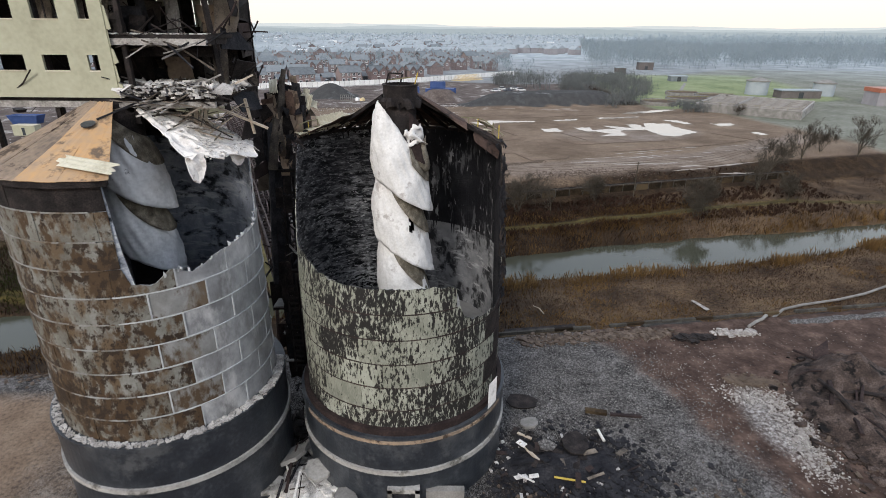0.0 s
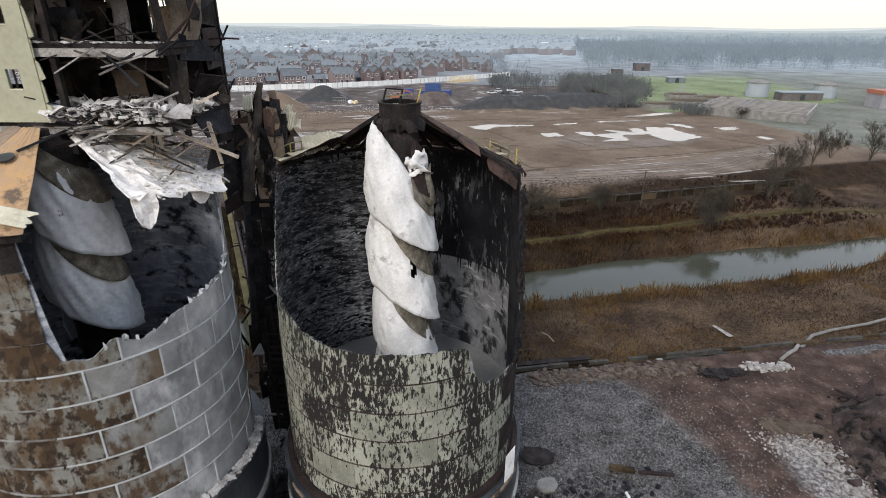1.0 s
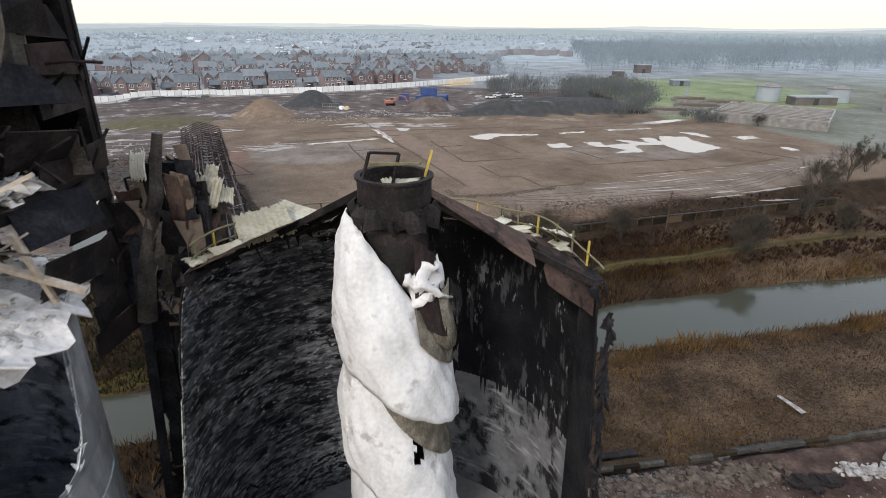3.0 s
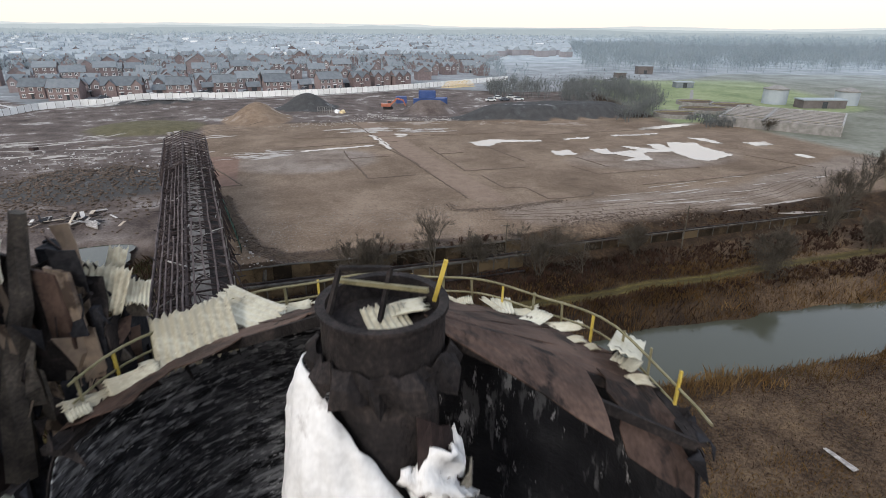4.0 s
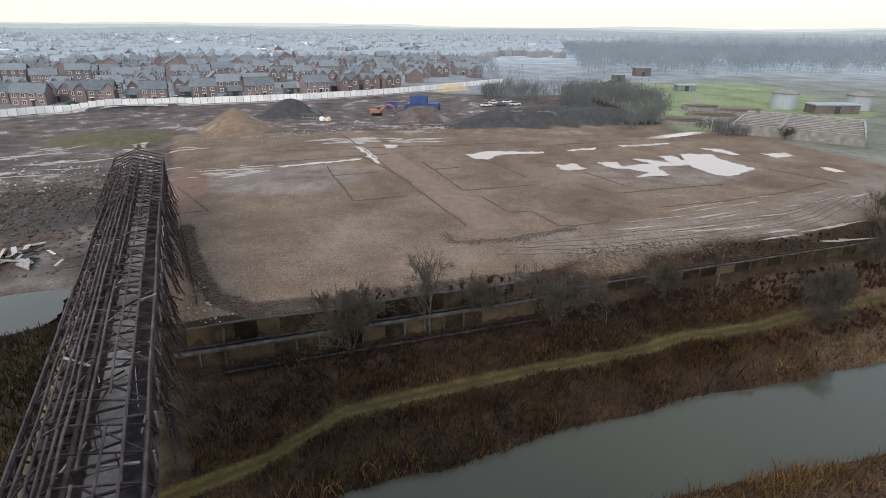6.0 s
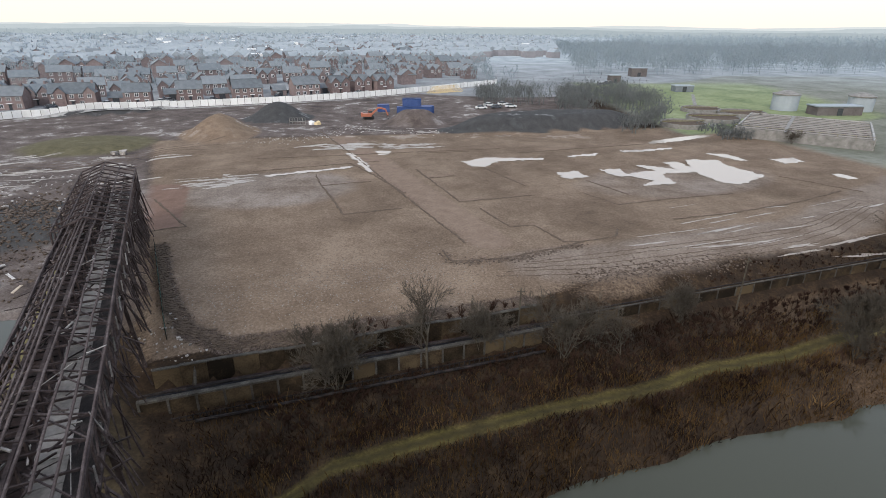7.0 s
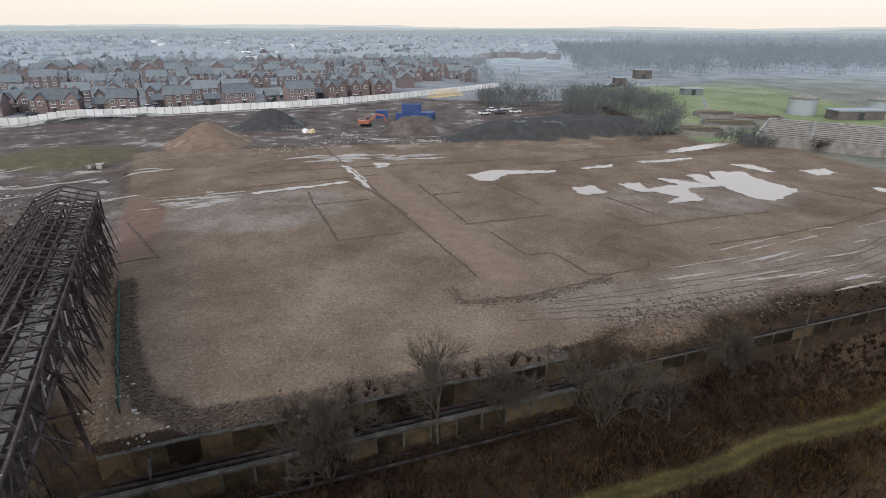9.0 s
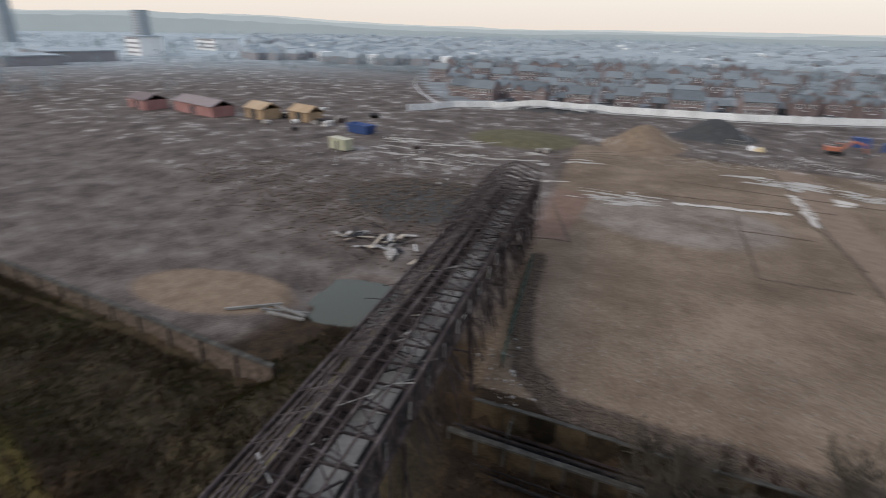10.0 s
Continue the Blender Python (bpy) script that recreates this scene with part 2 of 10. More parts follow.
grimy_coping = material("grimy_coping", plain_ramp((0.022, 0.021, 0.018), (0.052, 0.048, 0.042), (0.11, 0.103, 0.092)), 0.9, 0.9, 0, 0.3, spec=0.08)


def peel_material(name, light, dark):
    """Old paint that has blistered off the steel in ragged upright patches, more in some places than in others."""
    m = material(name, light, 0.8, 0.75, 0.05, 0.4, vary=0.25, stretch=(1.5, 1.5, 0.8))
    n, l = m.node_tree.nodes, m.node_tree.links
    b = n["Principled BSDF"]
    old = b.inputs["Base Color"].links[0].from_socket
    mp = n.new("ShaderNodeMapping")
    mp.inputs["Scale"].default_value = (2.2, 2.2, 0.75)
    l.new(n.new("ShaderNodeNewGeometry").outputs["Position"], mp.inputs[0])
    fine, wide = n.new("ShaderNodeTexNoise"), n.new("ShaderNodeTexNoise")
    fine.inputs["Scale"].default_value, fine.inputs["Detail"].default_value, fine.inputs["Roughness"].default_value = 2.6, 9, 0.7
    wide.inputs["Scale"].default_value, wide.inputs["Detail"].default_value = 0.22, 3
    l.new(mp.outputs[0], fine.inputs["Vector"])
    l.new(mp.outputs[0], wide.inputs["Vector"])
    oi = n.new("ShaderNodeObjectInfo")
    a = n.new("ShaderNodeMath")
    a.operation = "MULTIPLY_ADD"
    a.inputs[1].default_value = 0.36
    l.new(wide.outputs[0], a.inputs[0])
    l.new(fine.outputs[0], a.inputs[2])
    c = n.new("ShaderNodeMath")
    c.operation = "MULTIPLY_ADD"
    c.inputs[1].default_value = 0.13
    l.new(oi.outputs["Random"], c.inputs[0])
    l.new(a.outputs[0], c.inputs[2])
    r = n.new("ShaderNodeMapRange")
    r.inputs[1].default_value, r.inputs[2].default_value = 0.73, 0.76
    l.new(c.outputs[0], r.inputs[0])
    x = n.new("ShaderNodeMix")
    x.data_type = "RGBA"
    l.new(r.outputs[0], x.inputs[0])
    l.new(old, x.inputs[6])
    x.inputs[7].default_value = (*dark, 1)
    l.new(x.outputs[2], b.inputs["Base Color"])
    return m


def wall_material(name, cx, cy, seam_front, base, layers, vary=0.0, rough=0.75, metal=0.0, bump=0.5, spec=0.15):
    """Burnt or rusted plate of a round wall: base ramp, then layers (colour, along, upright, lean, threshold, softness, patchiness) of streaks that run round or down it."""
    m = bpy.data.materials.new(name)
    m.use_nodes = True
    n, l = m.node_tree.nodes, m.node_tree.links
    b = n["Principled BSDF"]
    b.inputs["Metallic"].default_value, b.inputs["Specular IOR Level"].default_value = metal, spec

    def calc(op, a, c, d=None):
        k = n.new("ShaderNodeMath")
        k.operation = op
        for i, q in enumerate((a, c, d)):
            if q is None:
                continue
            if isinstance(q, (int, float)):
                k.inputs[i].default_value = q
            else:
                l.new(q, k.inputs[i])
        return k.outputs[0]

    sep = n.new("ShaderNodeSeparateXYZ")
    l.new(n.new("ShaderNodeNewGeometry").outputs["Position"], sep.inputs[0])
    dx, dy = calc("SUBTRACT", sep.outputs[0], cx), calc("SUBTRACT", sep.outputs[1], cy)
    u = calc("MULTIPLY", calc("ARCTAN2", dx, dy if seam_front else calc("MULTIPLY", dy, -1.0)), 6.6)

    def streaks(along, upright, lean, detail=8, grain=0.65):
        c = n.new("ShaderNodeCombineXYZ")
        l.new(calc("MULTIPLY", u, along), c.inputs[0])
        l.new(calc("MULTIPLY", calc("MULTIPLY_ADD", u, lean, sep.outputs[2]), upright), c.inputs[1])
        c.inputs[2].default_value = along * 7.3 + upright
        k = n.new("ShaderNodeTexNoise")
        k.inputs["Scale"].default_value, k.inputs["Detail"].default_value, k.inputs["Roughness"].default_value = 1.0, detail, grain
        l.new(c.outputs[0], k.inputs["Vector"])
        return k.outputs[0]

    r = n.new("ShaderNodeValToRGB")
    el = r.color_ramp.elements
    while len(el) < len(base):
        el.new(0.5)
    for e, (p, c) in zip(el, base):
        e.position, e.color = p, (*c, 1)
    grain = streaks(0.9, 0.7, 0.0)
    oi = n.new("ShaderNodeObjectInfo").outputs["Random"]
    l.new(calc("MULTIPLY_ADD", calc("SUBTRACT", oi, 0.5), vary, grain), r.inputs[0])
    colour = r.outputs[0]
    for col, along, upright, lean, thr, soft, patch in layers:
        v = calc("MULTIPLY_ADD", calc("SUBTRACT", streaks(0.13, 0.16, 0.0, 2), 0.5), patch, streaks(along, upright, lean))
        v = calc("MULTIPLY_ADD", calc("SUBTRACT", oi, 0.5), vary * 0.5, v)
        mr = n.new("ShaderNodeMapRange")
        mr.inputs[1].default_value, mr.inputs[2].default_value = thr - soft, thr + soft
        l.new(v, mr.inputs[0])
        x = n.new("ShaderNodeMix")
        x.data_type = "RGBA"
        l.new(mr.outputs[0], x.inputs[0])
        l.new(colour, x.inputs[6])
        x.inputs[7].default_value = (*col, 1)
        colour = x.outputs[2]
    l.new(colour, b.inputs["Base Color"])
    rr = n.new("ShaderNodeMapRange")
    rr.inputs[3].default_value, rr.inputs[4].default_value = max(0.1, rough - 0.15), min(1.0, rough + 0.15)
    l.new(grain, rr.inputs[0])
    l.new(rr.outputs[0], b.inputs["Roughness"])
    if bump:
        bp = n.new("ShaderNodeBump")
        bp.inputs["Strength"].default_value, bp.inputs["Distance"].default_value = bump, 0.12
        l.new(streaks(2.2, 5.0, 0.05, 6), bp.inputs["Height"])
        l.new(bp.outputs[0], b.inputs["Normal"])
    return m


sooty_lining = wall_material("sooty_inner_plate", -2.75, 33.6, True, [(0.3, (0.006, 0.006, 0.008)), (0.5, (0.017, 0.017, 0.02)), (0.72, (0.05, 0.05, 0.054))],
                             [((0.085, 0.085, 0.09), 1.3, 4.0, 0.1, 0.515, 0.05, 0.25), ((0.19, 0.19, 0.195), 1.9, 6.5, 0.1, 0.56, 0.04, 0.4), ((0.004, 0.004, 0.005), 0.7, 2.6, 0.08, 0.565, 0.03, 0.25), ((0.36, 0.36, 0.36), 2.4, 5.5, 0.08, 0.63, 0.03, 0.5)], 0.0, 0.8, 0.0, 1.0)
black_lining = wall_material("black_burnt_plate", -2.75, 33.6, True, [(0.3, (0.004, 0.004, 0.005)), (0.5, (0.008, 0.008, 0.01)), (0.75, (0.022, 0.022, 0.024))],
                             [((0.06, 0.06, 0.064), 2.0, 0.45, 0.0, 0.58, 0.03, 0.3), ((0.19, 0.19, 0.195), 3.0, 0.9, 0.0, 0.625, 0.02, 0.4)], 0.0, 0.75, 0.0, 0.8)
grey_lining = wall_material("grey_scorched_lining", -2.75, 33.6, True, [(0.3, (0.09, 0.09, 0.095)), (0.5, (0.17, 0.17, 0.175)), (0.72, (0.26, 0.26, 0.262))],
                            [((0.02, 0.02, 0.022), 1.1, 0.6, 0.05, 0.565, 0.05, 0.4), ((0.34, 0.34, 0.335), 0.7, 2.4, 0.05, 0.63, 0.06, 0.2)], 0.0, 0.8, 0.0, 0.5)
inky_lining = wall_material("inky_inner_plate", -17.7, 30.0, True, [(0.3, (0.10, 0.115, 0.14)), (0.5, (0.22, 0.24, 0.28)), (0.72, (0.40, 0.42, 0.455))],
                            [((0.4, 0.415, 0.44), 0.6, 3.0, 0.02, 0.57, 0.05, 0.3), ((0.01, 0.012, 0.017), 0.9, 1.3, 0.0, 0.585, 0.05, 0.3)], 0.0, 0.55, 0.1, 0.6, 0.3)
weathered = wall_material("weathered_rusting_plate", -17.7, 30.0, False, [(0.3, (0.085, 0.078, 0.064)), (0.5, (0.15, 0.145, 0.127)), (0.72, (0.225, 0.225, 0.21))],
                          [((0.098, 0.070, 0.044), 0.9, 0.5, 0.0, 0.545, 0.05, 0.3), ((0.060, 0.039, 0.023), 1.5, 0.8, 0.0, 0.53, 0.035, 0.5), ((0.03, 0.021, 0.015), 2.6, 1.8, 0.0, 0.56, 0.04, 0.4)], 0.07, 0.7, 0.1, 0.4)
galv_dull = wall_material("dull_rust_stained_plate", -17.7, 30.0, False, [(0.3, (0.14, 0.138, 0.13)), (0.5, (0.215, 0.215, 0.208)), (0.72, (0.30, 0.303, 0.3))],
                          [((0.13, 0.098, 0.068), 0.5, 0.22, 0.0, 0.57, 0.06, 0.3), ((0.08, 0.056, 0.036), 1.2, 0.7, 0.0, 0.575, 0.05, 0.5)], 0.0, 0.55, 0.2, 0.3)
galv = wall_material("galvanised_plate", -17.7, 30.0, False, [(0.28, (0.20, 0.205, 0.212)), (0.5, (0.32, 0.327, 0.336)), (0.74, (0.47, 0.477, 0.485))],
                     [((0.2, 0.2, 0.2), 0.7, 0.3, 0.0, 0.59, 0.07, 0.3), ((0.58, 0.58, 0.578), 0.5, 0.25, 0.0, 0.61, 0.07, 0.3)], 0.14, 0.42, 0.4, 0.15, 0.4)
peeling = peel_material("peeling_paint_plate", plain_ramp((0.15, 0.155, 0.125), (0.24, 0.245, 0.20), (0.33, 0.34, 0.29)), (0.012, 0.011, 0.010))


def leaf_material(name, cols, scale, through=0.45):
    """Thin stalks, blades and twigs: they let part of the light through."""
    m = material(name, cols, scale, 0.95, 0, 0.0, fine=20, spec=0.0)
    n, l = m.node_tree.nodes, m.node_tree.links
    src = n["Principled BSDF"].inputs["Base Color"].links[0].from_socket
    d, t, x = n.new("ShaderNodeBsdfDiffuse"), n.new("ShaderNodeBsdfTranslucent"), n.new("ShaderNodeMixShader")
    x.inputs[0].default_value = through
    l.new(src, d.inputs["Color"])
    l.new(src, t.inputs["Color"])
    l.new(d.outputs[0], x.inputs[1])
    l.new(t.outputs[0], x.inputs[2])
    l.new(x.outputs[0], n["Material Output"].inputs["Surface"])
    return m


reed = leaf_material("dry_reed", plain_ramp((0.035, 0.020, 0.009), (0.095, 0.055, 0.022), (0.20, 0.127, 0.054)), 0.22)
reed_bright = leaf_material("bleached_reed", plain_ramp((0.07, 0.040, 0.016), (0.16, 0.095, 0.038), (0.30, 0.195, 0.088)), 0.3)
scrub_brown = leaf_material("dead_bramble", plain_ramp((0.008, 0.005, 0.004), (0.026, 0.016, 0.011), (0.07, 0.043, 0.028)), 0.25)
bramble_red = leaf_material("reddish_bramble", plain_ramp((0.016, 0.009, 0.007), (0.045, 0.027, 0.02), (0.09, 0.056, 0.038)), 0.25)
dark_weeds = leaf_material("dark_green_weeds", plain_ramp((0.010, 0.013, 0.005), (0.026, 0.030, 0.011), (0.06, 0.058, 0.023)), 0.3)
scrub_olive = leaf_material("olive_grass_blades", plain_ramp((0.026, 0.025, 0.007), (0.065, 0.058, 0.016), (0.13, 0.11, 0.037)), 0.3)


# ---- mesh kit ----
class Shape:
    """Collects corners and faces; every part becomes one mesh of it."""

    def __init__(self):
        self.v, self.f = [], []

    def add(self, verts, faces):
        o = len(self.v)
        self.v.extend([tuple(p) for p in verts])
        self.f.extend([tuple(i + o for i in f) for f in faces])
        return self

    def box(self, x0, y0, z0, x1, y1, z1):
        v = [(x0, y0, z0), (x1, y0, z0), (x1, y1, z0), (x0, y1, z0), (x0, y0, z1), (x1, y0, z1), (x1, y1, z1), (x0, y1, z1)]
        return self.add(v, [(0, 3, 2, 1), (4, 5, 6, 7), (0, 1, 5, 4), (1, 2, 6, 5), (2, 3, 7, 6), (3, 0, 4, 7)])

    def beam(self, p, q, w=0.15, h=None):
        p, q = Vector(p), Vector(q)
        d = q - p
        if d.length < 1e-6:
            return self
        d.normalize()
        side = d.cross(Vector((0, 0, 1)))
        side = Vector((1, 0, 0)) if side.length < 1e-3 else side.normalized()
        up = side.cross(d)
        a, b = side * (w / 2), up * ((h or w) / 2)
        v = [p - a - b, p + a - b, p + a + b, p - a + b, q - a - b, q + a - b, q + a + b, q - a + b]
        return self.add(v, [(0, 3, 2, 1), (4, 5, 6, 7), (0, 1, 5, 4), (1, 2, 6, 5), (2, 3, 7, 6), (3, 0, 4, 7)])

    def tube(self, pts, r, sides=6, r1=None):
        pts = [Vector(p) for p in pts]
        v, f, k = [], [], len(pts)
        for i, p in enumerate(pts):
            d = (pts[min(i + 1, k - 1)] - pts[max(i - 1, 0)])
            d = d.normalized() if d.length > 1e-9 else Vector((0, 0, 1))
            s = d.cross(Vector((0.31, 0.17, 0.93)))
            s = s.normalized() if s.length > 1e-4 else Vector((1, 0, 0))
            u = s.cross(d)
            rad = r + ((r1 if r1 is not None else r) - r) * i / max(1, k - 1)
            for j in range(sides):
                a = 2 * math.pi * j / sides
                v.append(p + s * (rad * math.cos(a)) + u * (rad * math.sin(a)))
        for i in range(k - 1):
            for j in range(sides):
                a, b = i * sides + j, i * sides + (j + 1) % sides
                f.append((a, b, b + sides, a + sides))
        f.append(tuple(range(sides - 1, -1, -1)))
        f.append(tuple((k - 1) * sides + j for j in range(sides)))
        return self.add(v, f)

    def ring(self, cx, cy, r0, r1, z0, z1, a0=0.0, a1=360.0, n=64):
        """A ring, or a stretch of one, with a rectangular section."""
        full = abs(a1 - a0) >= 359.9
        k = n if full else n + 1
        v, f = [], []
        for i in range(k):
            a = radians(a0 + (a1 - a0) * i / n)
            c, s = math.cos(a), math.sin(a)
            v += [(cx + r0 * c, cy + r0 * s, z0), (cx + r1 * c, cy + r1 * s, z0), (cx + r1 * c, cy + r1 * s, z1), (cx + r0 * c, cy + r0 * s, z1)]
        for i in range(n):
            p, q = 4 * i, 4 * ((i + 1) % k)
            for j in range(4):
                f.append((p + j, q + j, q + (j + 1) % 4, p + (j + 1) % 4))
        if not full:
            f += [(0, 1, 2, 3), (4 * n + 3, 4 * n + 2, 4 * n + 1, 4 * n)]
        return self.add(v, f)

    def grid(self, rows):
        """A sheet from rows of points."""
        k = len(rows[0])
        v = [p for r in rows for p in r]
        f = [(i * k + j, i * k + j + 1, (i + 1) * k + j + 1, (i + 1) * k + j) for i in range(len(rows) - 1) for j in range(k - 1)]
        return self.add(v, f)

    def slab(self, rows, t):
        """A sheet with thickness t along its normals (rows of Vectors)."""
        k, n = len(rows[0]), len(rows)
        P = [[Vector(p) for p in r] for r in rows]
        back = []
        for i in range(n):
            br = []
            for j in range(k):
                du = P[i][min(j + 1, k - 1)] - P[i][max(j - 1, 0)]
                dv = P[min(i + 1, n - 1)][j] - P[max(i - 1, 0)][j]
                nn = du.cross(dv)
                nn = nn.normalized() if nn.length > 1e-9 else Vector((0, 0, 1))
                br.append(P[i][j] - nn * t)
            back.append(br)
        o = n * k
        v = [p for r in P for p in r] + [p for r in back for p in r]
        f = []
        for i in range(n - 1):
            for j in range(k - 1):
                a = i * k + j
                f.append((a, a + 1, a + k + 1, a + k))
                f.append((o + a, o + a + k, o + a + k + 1, o + a + 1))
        edge = [j for j in range(k)] + [i * k + k - 1 for i in range(1, n)] + [(n - 1) * k + j for j in range(k - 2, -1, -1)] + [i * k for i in range(n - 2, 0, -1)]
        for a, b in zip(edge, edge[1:] + edge[:1]):
            f.append((b, a, o + a, o + b))
        return self.add(v, f)

    def rock(self, p, r, rng, flat=0.7):
        """A rough broken lump."""
        base = [(1, 1, -1), (1, -1, -1), (-1, -1, -1), (-1, 1, -1), (1, 1, 1), (1, -1, 1), (-1, -1, 1), (-1, 1, 1)]
        a = rng.uniform(0, 6.28)
        c, s = math.cos(a), math.sin(a)
        v = []
        for x, y, z in base:
            k = r * rng.uniform(0.45, 1.0)
            X, Y = x * k, y * k * rng.uniform(0.6, 1)
            v.append((p[0] + X * c - Y * s, p[1] + X * s + Y * c, p[2] + z * r * flat * rng.uniform(0.3, 0.9)))
        return self.add(v, [(0, 1, 2, 3), (7, 6, 5, 4), (0, 4, 5, 1), (1, 5, 6, 2), (2, 6, 7, 3), (3, 7, 4, 0)])

    def mesh(self, name, mat=None, smooth=False):
        me = bpy.data.meshes.new(name)
        me.from_pydata(self.v, [], self.f)
        if mat:
            me.materials.append(mat)
        if smooth:
            me.polygons.foreach_set("use_smooth", [True] * len(me.polygons))
        me.update()
        return me


def part(name, shape, mat, parent=None, label="", smooth=False):
    ob = new(name, shape.mesh(name, mat, smooth) if isinstance(shape, Shape) else shape)
    if parent is not None:
        ob.parent = parent
    if label:
        ob["label"] = label
    return ob


def thing(name, label, category, at=(0, 0, 0), group="", kind=""):
    ob = new(name)
    ob.location = at
    return tagged(ob, label, category, group, kind)


def single(name, shape, mat, label, category, group="", kind="", smooth=False):
    return tagged(part(name, shape, mat, None, label, smooth), label, category, group, kind)


def smoothstep(a, b, x):
    t = np.clip((np.asarray(x, float) - a) / (b - a), 0, 1)
    return t * t * (3 - 2 * t)


def fractal(x, y, s, o=3):
    """Cheap smooth value noise on arrays."""
    x, y = np.asarray(x, float), np.asarray(y, float)
    out, amp, tot = 0, 1.0, 0
    for k in range(o):
        xs, ys = x / s * 2 ** k + 17.3 * k, y / s * 2 ** k - 9.1 * k
        xi, yi = np.floor(xs), np.floor(ys)
        fx, fy = xs - xi, ys - yi
        fx, fy = fx * fx * (3 - 2 * fx), fy * fy * (3 - 2 * fy)

        def h(i, j):
            q = np.sin(i * 127.1 + j * 311.7) * 43758.5453
            return q - np.floor(q)
        a = h(xi, yi) * (1 - fx) + h(xi + 1, yi) * fx
        b = h(xi, yi + 1) * (1 - fx) + h(xi + 1, yi + 1) * fx
        out = out + amp * (a * (1 - fy) + b * fy)
        tot += amp
        amp *= 0.5
    return out / tot


# ---- ground: one sheet with the river cut into it ----
WATER = -4.7
NEAR_X, NEAR_Y = [-120, -48.5, 8.8, 25, 36, 46, 61.5, 77.4, 120, 300, 900], [26, 50.7, 68.6, 72.3, 74.3, 76.5, 80.2, 86.7, 104, 175, 380]
FAR_X, FAR_Y = [-120, -55, -14.5, -9.5, -4.6, 3.3, 12.4, 20, 26, 36, 45, 55, 63, 85, 120, 300, 900], [37, 59, 68.9, 72.0, 73.8, 76.2, 79.8, 81.5, 83.8, 85.8, 88.0, 90.4, 91.2, 97, 112, 184, 392]


def near_bank(x):
    return np.interp(x, NEAR_X, NEAR_Y) + 0.8 * (fractal(x, 0 * x, 5.0, 2) - 0.5)


def far_bank(x):
    return np.interp(x, FAR_X, FAR_Y) + 1.2 * (fractal(x, 0 * x + 7, 4.0, 2) - 0.5)


def yard_edge(x):
    return 46.6 + 0.155 * x


def wall_line(x):
    """The retaining wall on the far side of the river."""
    return 93.9 + 0.285 * x


def gantry_x(y):
    return -16.4 - 0.42 * (y - 54.4)


def brick_line(x):
    """The brick wall on the bank west of the pond."""
    return 72.3 + 0.215 * (x + 84)


def ell(x, y, cx, cy, rx, ry, rot=0.0):
    c, s = math.cos(radians(rot)), math.sin(radians(rot))
    u, v = (x - cx) * c + (y - cy) * s, -(x - cx) * s + (y - cy) * c
    return np.sqrt((u / rx) ** 2 + (v / ry) ** 2)


